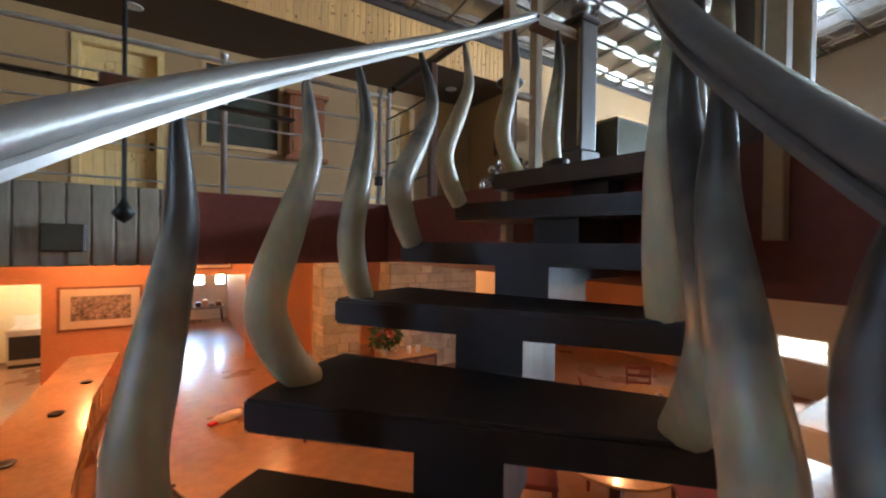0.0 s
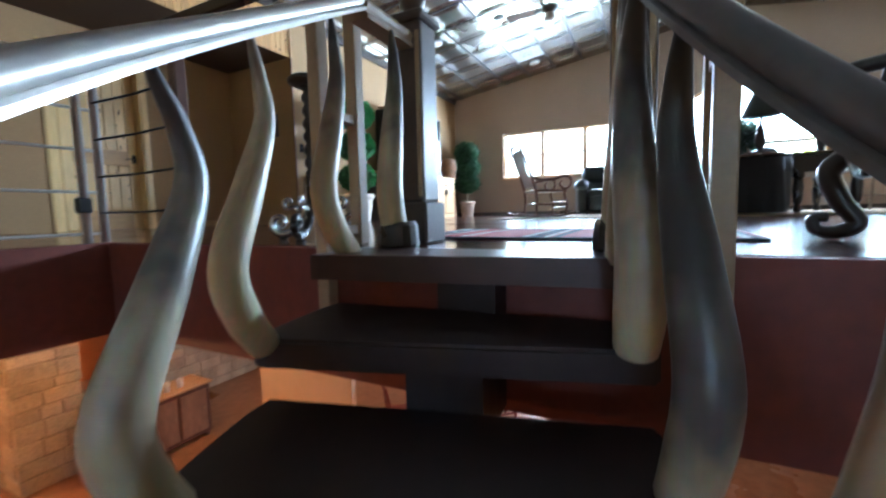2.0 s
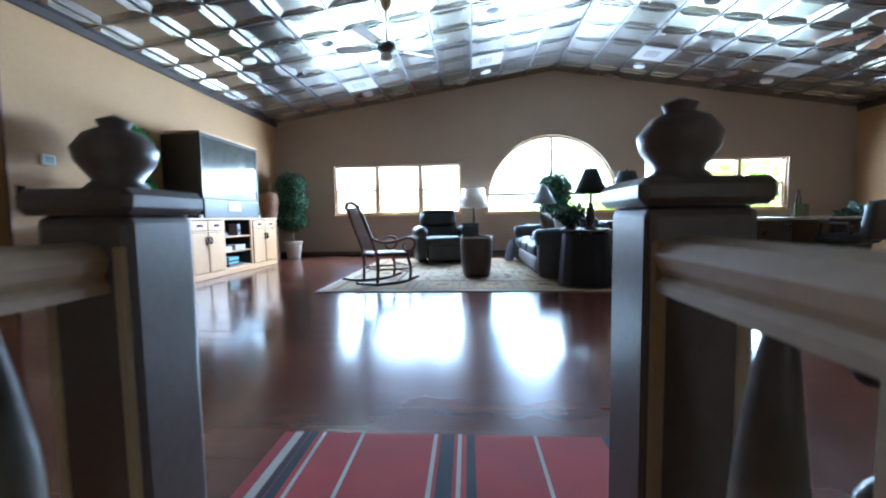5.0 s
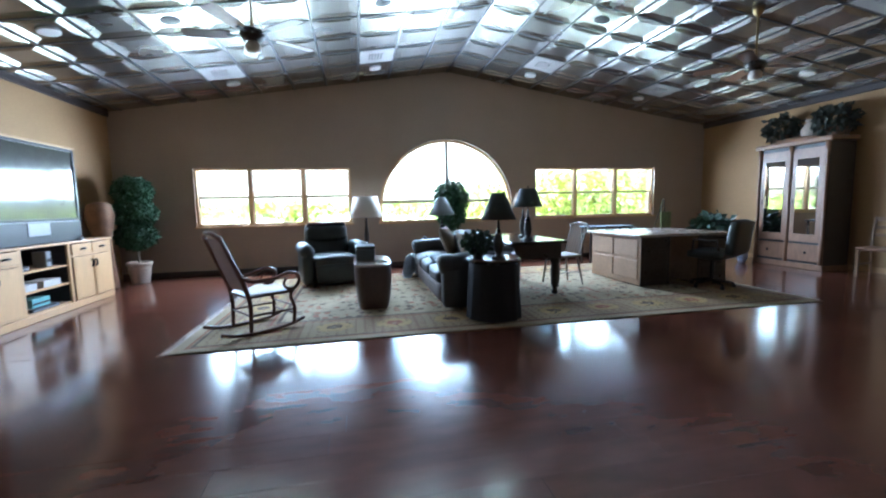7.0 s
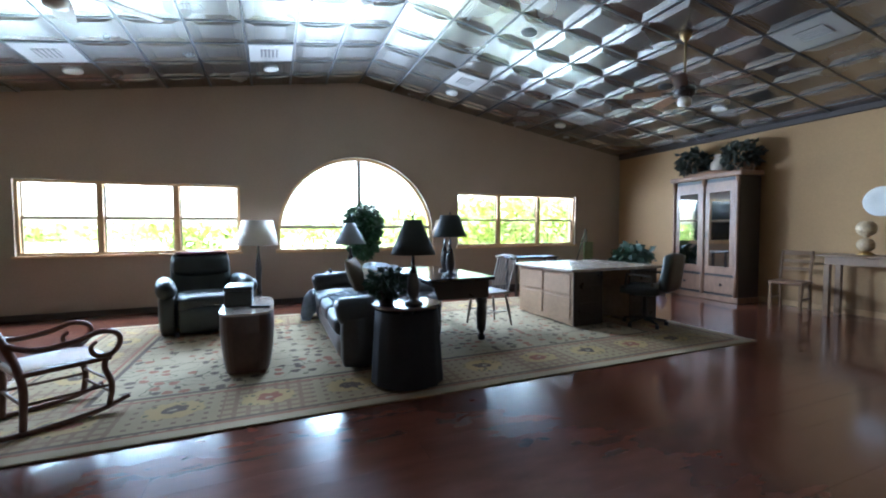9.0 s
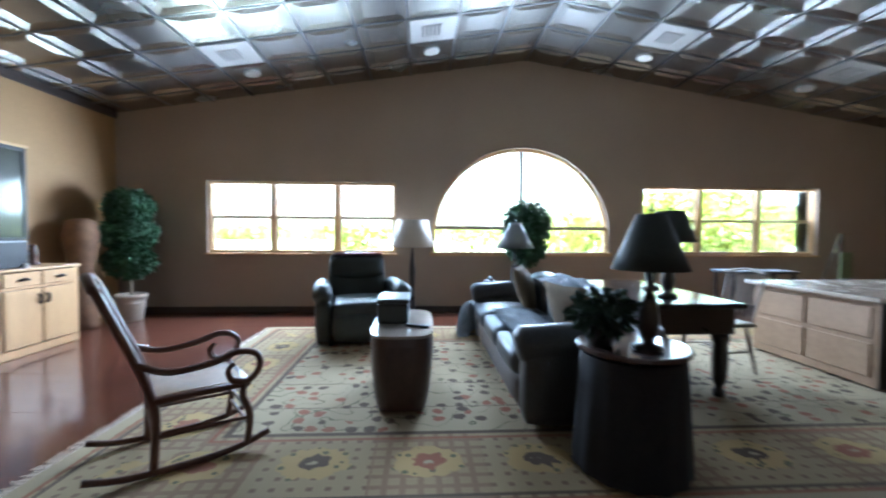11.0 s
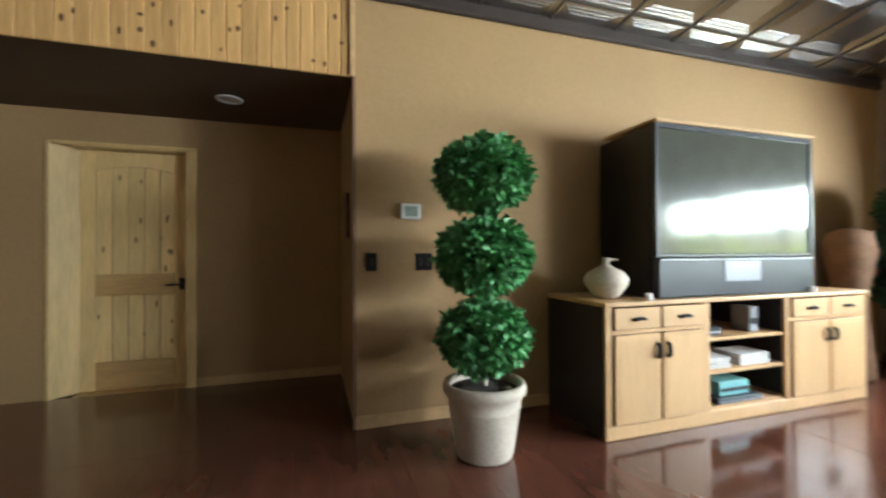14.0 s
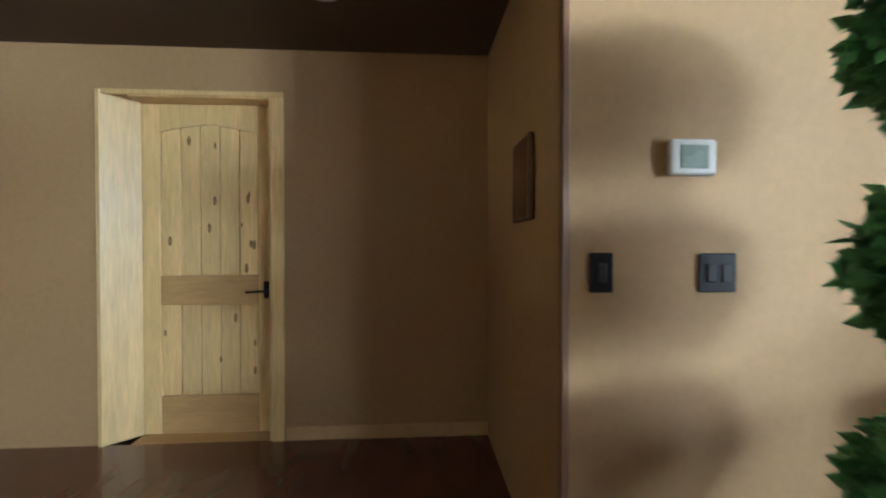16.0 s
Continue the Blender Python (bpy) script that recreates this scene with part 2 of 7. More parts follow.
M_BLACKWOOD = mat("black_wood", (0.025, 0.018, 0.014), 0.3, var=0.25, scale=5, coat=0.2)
M_MAHOG = mat("dark_mahogany", (0.10, 0.04, 0.022), 0.32, var=0.25, scale=4, fine=20, stretch=(1, 1, 0.4), coat=0.2)
M_BROWNWOOD = mat("brown_wood", (0.22, 0.12, 0.065), 0.4, var=0.2, scale=4, fine=20, stretch=(1, 1, 0.4))
M_PEDESTAL = mat("tan_desk_panel", (0.34, 0.22, 0.13), 0.4, var=0.15, scale=3, fine=20)
M_GLASS = pane_glass("window_glass")
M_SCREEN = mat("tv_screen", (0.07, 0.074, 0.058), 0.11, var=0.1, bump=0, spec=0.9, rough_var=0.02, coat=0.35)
M_LEATHER = mat("dark_green_leather", (0.030, 0.036, 0.030), 0.36, var=0.25, scale=6, fine=70, bump=0.25, bump_dist=0.004)
M_TERRA = mat("aged_cream_clay", (0.56, 0.47, 0.36), 0.75, var=0.14, scale=6, fine=50, bump=0.2)
M_SOIL = mat("moss_and_soil", (0.06, 0.05, 0.035), 0.95, var=0.4, scale=30, bump=0.6)
M_BARK = mat("pale_stem", (0.42, 0.36, 0.27), 0.8, var=0.2, scale=14)
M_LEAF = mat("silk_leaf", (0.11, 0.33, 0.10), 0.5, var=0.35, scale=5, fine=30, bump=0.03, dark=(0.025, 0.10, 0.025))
# Two leaf copies with shade mixed into their colour, the second deeper.
M_LEAF_SHADED = mat("shaded_leaf", (0.035, 0.10, 0.035), 0.5, var=0.35, scale=5, dark=(0.012, 0.04, 0.014))
M_LEAF_DEEP_SHADED = mat("deep_shaded_leaf", (0.022, 0.05, 0.022), 0.6, var=0.35, scale=5, dark=(0.010, 0.022, 0.010))
M_SHADE = mat("cream_shade", (0.70, 0.64, 0.54), 0.8, var=0.05)
M_DARKSHADE = mat("dark_green_shade", (0.035, 0.045, 0.04), 0.7, var=0.15)

# ---- the shell of the loft ----
WX, NY, SY, LOW = 11.63, 6.33, -6.38, -3.36
RIDGE, EAVE = 4.02, 3.05
WESTX = -6.0


def roof_z(y):
    return RIDGE - (RIDGE - EAVE) * abs(y) / NY


W1 = (2.055, 4.98, 0.94, 2.06)
W3 = (-5.03, -1.99, 0.94, 2.06)
ARC_Y, ARC_R, ARC_SPRING, ARC_SILL = 0.02, 1.46, 1.19, 0.937


def arch_points(r, n=40):
    return [(ARC_Y + r * math.cos(math.pi * i / n), ARC_SPRING + r * math.sin(math.pi * i / n)) for i in range(n + 1)]


def window_wall():
    """Gable wall with two rectangular openings and one arched one."""
    bm = bmesh.new()
    x0, x1 = WX, WX + 0.26

    def slab(poly):
        a = [bm.verts.new((x0, y, z)) for y, z in poly]
        b = [bm.verts.new((x1, y, z)) for y, z in poly]
        bm.faces.new(a)
        bm.faces.new(b)
        for i in range(len(poly)):
            j = (i + 1) % len(poly)
            bm.faces.new((a[i], a[j], b[j], b[i]))

    top = lambda y: roof_z(y) + 0.1
    ya, yb = ARC_Y - ARC_R, ARC_Y + ARC_R
    for u0, u1 in ((NY + 0.2, W1[1]), (W1[0], yb), (ya, W3[1]), (W3[0], SY - 0.2)):
        slab([(u0, LOW), (u1, LOW), (u1, top(u1)), (u0, top(u0))])
    slab([(W3[0], LOW), (W3[1], LOW), (W3[1], W3[2]), (W3[0], W3[2])])
    # two low windows of the saloon under window_1
    for a, b in ((W1[0], 2.5), (3.35, 3.55), (4.4, W1[1])):
        slab([(a, LOW), (b, LOW), (b, W1[2]), (a, W1[2])])
    for a, b in ((2.5, 3.35), (3.55, 4.4)):
        slab([(a, LOW), (b, LOW), (b, -2.62), (a, -2.62)])
        slab([(a, -2.15), (b, -2.15), (b, W1[2]), (a, W1[2])])
    for w in (W1, W3):
        slab([(w[0], w[3]), (w[1], w[3]), (w[1], top(w[1])), (w[0], top(w[0]))])
    slab([(ya, LOW), (yb, LOW), (yb, ARC_SILL), (ya, ARC_SILL)])
    pts = arch_points(ARC_R)
    for (p, q) in zip(pts, pts[1:]):
        slab([p, (p[0], top(p[0])), (q[0], top(q[0])), q])
    return structure(part("wall_east", bm, M_WINWALL), "taupe plaster gable wall with three windows")


window_wall()


def rect_window(name, w, splits, rail, label):
    """A row of double-hung sashes in one tan frame."""
    y0, y1, z0, z1 = w
    win = thing(name, (WX, 0, 0), label, "window")
    win["kind"] = "structure"
    xs = 0.10
    edges = [y0, *splits, y1]
    f = 0.045
    for (a, b, c, d) in ((y0, y1, z0, z0 + f), (y0, y1, z1 - f, z1)):
        part("window_frame", bbox(xs - 0.05, xs + 0.06, a, b, c, d, 0.006), M_TRIM, win)
    for y in edges:
        yy0 = max(y0, y - 0.04) if y not in (y0,) else y0
        yy1 = min(y1, y + 0.04) if y not in (y1,) else y1
        part("mullion", bbox(xs - 0.05, xs + 0.06, yy0, yy1, z0 + f, z1 - f, 0.006), M_TRIM, win)
    for a, b in zip(edges, edges[1:]):
        part("meeting_rail", bbox(xs - 0.01, xs + 0.045, a + 0.04, b - 0.04, rail - 0.022, rail + 0.022, 0.004), M_SASH, win)
        for c, d, xo in ((z0 + f, rail, 0.0), (rail, z1 - f, 0.025)):
            bm = bmesh.new()
            box(bm, xs + xo, xs + xo + 0.02, a + 0.04, a + 0.06, c, d)
            box(bm, xs + xo, xs + xo + 0.02, b - 0.06, b - 0.04, c, d)
            part("sash", bm, M_SASH, win)
            p = part("pane", bbox(xs + xo + 0.006, xs + xo + 0.011, a + 0.06, b - 0.06, c, d), M_GLASS, win)
            p.visible_shadow = False
    part("window_sill", bbox(-0.04, 0.12, y0 - 0.03, y1 + 0.03, z0 - 0.035, z0 - 0.002, 0.006), M_TRIM, win)
    return win


M_SASH = mat("tan_sash", (0.42, 0.33, 0.23), 0.5, var=0.08)
rect_window("window_1", W1, (2.987, 3.99), 1.50, "row of three double-hung windows with tan wooden sashes")
rect_window("window_2", W3, (-4.03, -3.0), 1.50, "row of three double-hung windows facing green trees")


def arch_window():
    win = thing("window_3", (WX, 0, 0), "large arched window with one crossbar and an upright mullion", "window")
    win["kind"] = "structure"
    xs = 0.10
    bm = bmesh.new()
    outer, inner = arch_points(ARC_R), arch_points(ARC_R - 0.05)
    outer = [(ARC_Y + ARC_R, ARC_SILL), *outer, (ARC_Y - ARC_R, ARC_SILL)]
    inner = [(ARC_Y + ARC_R - 0.05, ARC_SILL), *inner, (ARC_Y - ARC_R + 0.05, ARC_SILL)]
    for i in range(len(outer) - 1):
        vs = []
        for x in (xs - 0.04, xs + 0.05):
            vs += [bm.verts.new((x, *p)) for p in (outer[i], outer[i + 1], inner[i + 1], inner[i])]
        for f in ((0, 1, 2, 3), (7, 6, 5, 4), (0, 4, 5, 1), (1, 5, 6, 2), (2, 6, 7, 3), (3, 7, 4, 0)):
            bm.faces.new([vs[k] for k in f])
    bmesh.ops.remove_doubles(bm, verts=bm.verts[:], dist=1e-4)
    part("window_frame", bm, M_TRIM, win)
    part("crossbar", bbox(xs - 0.03, xs + 0.05, ARC_Y - ARC_R + 0.03, ARC_Y + ARC_R - 0.03, 1.325, 1.385, 0.006), M_SASH, win)
    part("mullion", bbox(xs - 0.02, xs + 0.04, ARC_Y - 0.035, ARC_Y + 0.035, 1.385, ARC_SPRING + ARC_R - 0.03, 0.006), M_SASH, win)
    part("window_sill", bbox(-0.04, 0.12, ARC_Y - ARC_R - 0.03, ARC_Y + ARC_R + 0.03, ARC_SILL - 0.035, ARC_SILL + 0.03, 0.006), M_TRIM, win)
    for lo, y0, y1 in ((True, ARC_Y - ARC_R + 0.04, ARC_Y + ARC_R - 0.04), (False, ARC_Y + 0.035, None), (False, None, ARC_Y - 0.035)):
        bm = bmesh.new()
        if lo:
            box(bm, xs + 0.008, xs + 0.013, y0, y1, ARC_SILL + 0.03, 1.33)
        else:
            s = 1 if y0 is not None else -1
            poly = [(ARC_Y + s * 0.035, 1.385)]
            poly += [(ARC_Y + s * (ARC_R - 0.04) * math.cos(a), ARC_SPRING + (ARC_R - 0.04) * math.sin(a)) for a in [math.asin(0.195 / (ARC_R - 0.04)) + (math.pi / 2 - 0.16 - 0) * i / 20 for i in range(21)] if a < math.pi / 2 - 0.03]
            poly.append((ARC_Y + s * 0.035, ARC_SPRING + ARC_R - 0.045))
            prism(bm, poly, 0, 0.005, Matrix(((0, 0, 1, xs + 0.008), (1, 0, 0, 0), (0, 1, 0, 0), (0, 0, 0, 1))))
        p = part("pane", bm, M_GLASS, win)
        p.visible_shadow = False


arch_window()

# floors
loft_floor = structure(part("floor", bbox(2.5, WX + 0.2, SY - 0.2, NY, -0.12, -0.012), M_DARKTRIM), "glossy red-brown stained plank floor of the loft", "floor")
structure(part("floor_hall", bbox(WESTX, 2.5, 4.23, NY, -0.12, 0), M_FLOOR), "red-brown stained floor of the gallery", "floor")
structure(part("floor_alcove", bbox(WESTX, 5.93, NY, 7.95, -0.12, 0), M_FLOOR), "red-brown stained floor before the doors", "floor")

# walls of the loft
DOORX = (3.715, 4.555)
wall("wall_north", "x", NY, 5.93, WX, -0.12, 3.3, 1.6, M_TAN, label="tan plaster wall behind the television")
wall("wall_hall", "x", 7.72, WESTX, 5.93, -0.12, 2.52, 0.3, M_TAN, holes=((DOORX[0] - 0.16, DOORX[1] + 0.02, 0, 2.15), (-0.1, 0.72, 0, 2.15), (1.28, 2.25, 1.08, 2.2)), label="tan plaster wall of the gallery with a pine door")
wall("wall_south", "x", SY, WESTX, WX, LOW, 3.3, -0.25, M_TAN, label="tan plaster wall behind the armoire")
# Unseen opening added in this wall to light the stairs from the west.
wall("wall_west", "y", WESTX, SY, 7.95, LOW, 4.6, -0.25, M_TAN, holes=((-0.5, 0.8, 0.75, 1.55),), label="tan plaster wall at the far end of the saloon")
# upper wall above the gallery, faced with boards further down
wall("wall_above_gallery", "x", NY + 0.02, WESTX, 5.93, 2.47, 3.3, 0.2, M_TAN, label="upper wall above the gallery opening")
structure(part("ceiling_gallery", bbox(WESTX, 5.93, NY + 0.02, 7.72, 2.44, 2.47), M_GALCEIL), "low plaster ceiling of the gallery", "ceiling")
# fascias round the open stairwell
structure(part("fascia_north", bbox(WESTX + 6.95, 2.5, 4.20, 4.229, -0.5, -0.004), M_REDFASCIA), "red-brown board edge of the gallery floor", "fascia")
structure(part("fascia_east_a", bbox(2.47, 2.499, 2.46, 4.2, -0.5, -0.004), M_REDFASCIA), "red-brown board edge of the loft floor", "fascia")
structure(part("fascia_east_b", bbox(2.47, 2.499, SY, 2.46, -0.5, -0.004), M_REDFASCIA), "dark board edge of the loft floor", "fascia")
structure(part("ceiling_saloon", bbox(2.5, WX + 0.25, SY, 20, -0.5, -0.13), M_REDFASCIA), "dark underside of the loft floor", "ceiling")
structure(part("ceiling_bar", bbox(WESTX, 2.5, 4.23, 20, -0.5, -0.13), M_ORANGE), "underside of the gallery floor above the bar", "ceiling")


TILE, TILE_X = 0.615, WX + 0.13
VENTS = ((2, 2, 1), (2, 2, -1), (2, 6, 1), (2, 6, -1), (8, 6, -1), (8, 2, 1))
ROOF_COS, ROOF_SIN = math.cos(math.atan2(RIDGE - EAVE, NY)), math.sin(math.atan2(RIDGE - EAVE, NY))


def tin_ceiling():
    """Pressed tin tiles in a dark grid on both slopes: a flat rim, three fine ridges stepping up and a plain square middle."""
    verts, faces, slots = [], [], []
    rnd = random.Random(12)
    prof = [(0.0, 0.0), (0.010, 0.0), (0.012, 0.007), (0.030, 0.007)]
    for k in range(3):
        a, h = 0.030 + 0.036 * k, 0.007 + 0.002 * k
        prof += [(a + 0.008, h + 0.009), (a + 0.016, h + 0.0095), (a + 0.024, h + 0.001), (a + 0.036, h + 0.002)]
    rows = int(math.ceil((NY + 0.1) / ROOF_COS / TILE))
    cols = int(math.ceil((TILE_X - WESTX) / TILE))
    for side in (1, -1):
        for r in range(rows):
            for c in range(cols):
                base = len(verts)
                gx, gy = rnd.uniform(-0.006, 0.006), rnd.uniform(-0.006, 0.006)
                plain = (c, r, side) in VENTS
                for inset, h in prof:
                    a, b = inset, TILE - inset
                    for u, v in ((a, a), (b, a), (b, b), (a, b)):
                        if inset > 0.011:
                            hh = 0.006 if plain else h + gx * (u - TILE / 2) + gy * (v - TILE / 2)
                        else:
                            hh = h
                        d = min(r * TILE + v, (NY + 0.12) / ROOF_COS)
                        verts.append((TILE_X - c * TILE - u, side * (d * ROOF_COS + hh * ROOF_SIN), RIDGE - d * ROOF_SIN + hh * ROOF_COS))
                for k in range(len(prof) - 1):
                    for q in range(4):
                        a, b = base + 4 * k + q, base + 4 * k + (q + 1) % 4
                        faces.append((a, b, b + 4, a + 4))
                        slots.append(1 if k < 2 else 0)
                k = base + 4 * (len(prof) - 1)
                faces.append((k, k + 1, k + 2, k + 3))
                slots.append(0)
    me = bpy.data.meshes.new("ceiling")
    me.from_pydata(verts, [], faces)
    me.materials.append(M_TIN)
    me.materials.append(M_TINGRID)
    me.polygons.foreach_set("material_index", slots)
    return structure(new("ceiling", me), "pressed tin tile ceiling with stepped squares in a dark grid", "ceiling")


tin_ceiling()
# Deck runs past the window wall as an unseen overhang against the sun.
bm = bmesh.new()
for s in (1, -1):
    prism(bm, [(0, RIDGE + 0.06), (s * (NY + 0.3), roof_z(NY + 0.3) + 0.06), (s * (NY + 0.3), roof_z(NY + 0.3) + 0.2), (0, RIDGE + 0.2)], WESTX - 0.3, WX + 1.3, Matrix(((0, 0, 1, 0), (1, 0, 0, 0), (0, 1, 0, 0), (0, 0, 0, 1))))
structure(part("roof", bm, M_DARKTRIM), "dark roof deck above the tin ceiling", "roof")
structure(part("trim_north", bbox(WESTX, WX, NY - 0.05, NY, 2.975, EAVE + 0.03, 0.012), M_DARKTRIM), "dark crown trim under the tin ceiling", "trim")
structure(part("trim_south", bbox(WESTX, WX, SY, SY + 0.05, 2.97, EAVE + 0.02, 0.012), M_DARKTRIM), "dark crown trim under the tin ceiling", "trim")
structure(part("baseboard_north", bbox(5.93, WX, NY - 0.014, NY, 0, 0.09, 0.004), M_TRIM), "pine baseboard along the television wall", "baseboard")
structure(part("baseboard_south", bbox(2.6, WX, SY, SY + 0.014, 0, 0.09, 0.004), M_TRIM), "pine baseboard", "baseboard")
structure(part("baseboard_hall", bbox(DOORX[1] + 0.1, 5.93, 7.706, 7.72, 0, 0.085, 0.004), M_TRIM), "pine baseboard beside the door", "baseboard")
structure(part("baseboard_east", bbox(WX - 0.014, WX, SY + 0.02, NY - 0.02, 0, 0.09, 0.004), M_DARKTRIM), "dark baseboard under the windows", "baseboard")

# ---- the saloon below ----
structure(part("floor_saloon", bbox(WESTX, WX, SY, 20, LOW - 0.2, LOW), M_LOWFLOOR), "stained concrete saloon floor in warm light", "floor")

# ---- outdoors ----
M_GRASS = mat("dry_grass", (0.26, 0.27, 0.15), 0.95, var=0.25, scale=0.05, fine=2, bump=0)
structure(part("ground", bbox(-1500, 1500, -1500, 1500, -4.2, LOW - 0.25), M_GRASS), "dry green grassland reaching the horizon", "ground")
M_TREELEAF = mat("tree_leaf", (0.27, 0.29, 0.035), 0.6, var=0.35, scale=0.6, fine=4, bump=0, dark=(0.15, 0.17, 0.02))
M_TRUNK = mat("tree_bark", (0.12, 0.09, 0.065), 0.9, var=0.3, scale=6, bump=0.5)


def leaf_cloud(bm, c, r, count, rnd, leaf, squash):
    for _ in range(count):
        d = Vector((rnd.gauss(0, 1), rnd.gauss(0, 1), rnd.gauss(0, 1))).normalized()
        q = r * rnd.random() ** 0.4
        p = Vector(c) + Vector((d.x * q, d.y * q, d.z * q * squash))
        a = Vector((rnd.uniform(-1, 1), rnd.uniform(-1, 1), rnd.uniform(-1, 1))).normalized()
        b = a.cross(Vector((rnd.uniform(-1, 1), rnd.uniform(-1, 1), rnd.uniform(-1, 1)))).normalized()
        L = leaf * rnd.uniform(0.6, 1.3)
        v = [bm.verts.new(p), bm.verts.new(p + a * L * 0.5 + b * L * 0.3), bm.verts.new(p + a * L), bm.verts.new(p + a * L * 0.5 - b * L * 0.3)]
        bm.faces.new(v)


def tree(x, y, h, spread, seed, label, clumps=15, per=170):
    z0 = LOW - 0.25
    t = thing("tree", (x, y, z0), label, "tree", "trees outside")
    rnd = random.Random(seed)
    bm = tube(bmesh.new(), smooth_path([(0, 0, -0.1), (0.1, 0.05, h * 0.25), (-0.05, 0.1, h * 0.5), (0.05, 0, h * 0.8)], 12), [0.22 - 0.015 * i for i in range(13)], 8)
    bc = bmesh.new()
    for i in range(clumps):
        a = rnd.uniform(0, 2 * math.pi)
        q = spread * rnd.random() ** 0.5
        c = Vector((q * math.cos(a), q * math.sin(a), h * rnd.uniform(0.42, 0.95) * (1 - 0.25 * q / spread)))
        s = Vector((0, 0, min(c.z * 0.75, h * 0.6)))
        tube(bm, [s, (s + c) / 2 + Vector((0, 0, 0.15)), c], [0.08, 0.05, 0.02], 5)
        leaf_cloud(bc, c, spread * rnd.uniform(0.26, 0.42), per, rnd, 0.22, 0.7)
    part("trunk", bm, M_TRUNK, t)
    part("crown", bc, M_TREELEAF, t)
    return t


tree(19.5, -6.6, 7.6, 2.9, 1, "broad oak with a ragged green crown near the house", 34, 240)
tree(22.5, -10.5, 8.2, 3.2, 2, "tall leafy oak beyond the desk windows", 34, 240)
tree(25.0, -2.6, 6.4, 2.6, 3, "rounded green oak on the slope", 16)
tree(20.5, 4.0, 5.2, 2.1, 4, "low bushy green tree below the windows", 16)
tree(27.0, -15.0, 8.5, 3.6, 5, "large spreading oak beside the house", 34, 220)
tree(21.5, -8.6, 6.2, 2.6, 15, "bushy oak with low branches beyond the desk windows", 30, 220)
tree(34.0, -7.0, 7.2, 3.4, 6, "leafy oak further down the slope", 14)
tree(60.0, 16.0, 7.0, 4.0, 7, "distant tree on the plain", 12, 120)
tree(75.0, 28.0, 7.5, 4.5, 8, "distant tree on the plain", 12, 120)
# far wooded rise
bm = bmesh.new()
rnd = random.Random(55)
for i in range(260):
    a = radians(rnd.uniform(-60, 60))
    d = rnd.uniform(240, 420)
    leaf_cloud(bm, (d * math.cos(a), d * math.sin(a), LOW + rnd.uniform(0, 4)), rnd.uniform(5, 11), 26, rnd, 5.0, 0.5)
tagged(part("far_woods", bm, M_TREELEAF), "hazy line of far woods", "woods", kind="stuff")

# ---- stairs ----
CX, CY, STEP, RISE = 2.53, 0.37, 9.5, 0.168
R_OUT, R_IN, R_RAIL, R_RAIL_IN = 2.12, 1.22, 2.04, 1.29


def pol(r, a, z=0.0):
    return Vector((CX + r * math.cos(radians(a)), CY + r * math.sin(radians(a)), z))


def tread_front(k):
    return 106.5 + STEP * k


stair = thing("staircase", (0, 0, 0), "curving staircase of thick black treads on a central stepped spine", "staircase")
for k in range(0, 18):
    a1 = tread_front(k)
    a0 = a1 - STEP - 1.5
    z = -RISE * (k + 1)
    poly = [pol(R_OUT, a1 + (a0 - a1) * i / 5) for i in range(6)] + [pol(R_IN, a0 + (a1 - a0) * i / 5) for i in range(6)]
    bm = prism(bmesh.new(), [(p.x, p.y) for p in poly], z - 0.072, z)
    bmesh.ops.bevel(bm, geom=bm.edges[:], offset=0.008, segments=2, affect="EDGES")
    part("tread", bm, M_TREAD, stair)
    rm = (R_OUT + R_IN) / 2
    b0, b1 = a1 - 1.5, a1 - STEP - 4.0
    poly = [pol(rm + 0.09, b0 + (b1 - b0) * i / 3) for i in range(4)] + [pol(rm - 0.09, b1 + (b0 - b1) * i / 3) for i in range(4)]
    part("spine_block", prism(bmesh.new(), [(p.x, p.y) for p in poly], z - 0.072 - RISE - 0.06, z - 0.072), M_TREAD, stair)
# top step level with the loft
f0, f1 = pol(R_OUT + 0.02, 98.5), pol(R_IN, 98.5)
part("landing_tread", prism(bmesh.new(), [(f0.x, f0.y), (f1.x, f1.y), (2.499, f1.y), (2.499, f0.y)], -0.075, 0.0), M_LANDING, stair)
part("spine_block", bbox(2.36, 2.46, 1.95, 2.13, -0.30, -0.076), M_TREAD, stair)


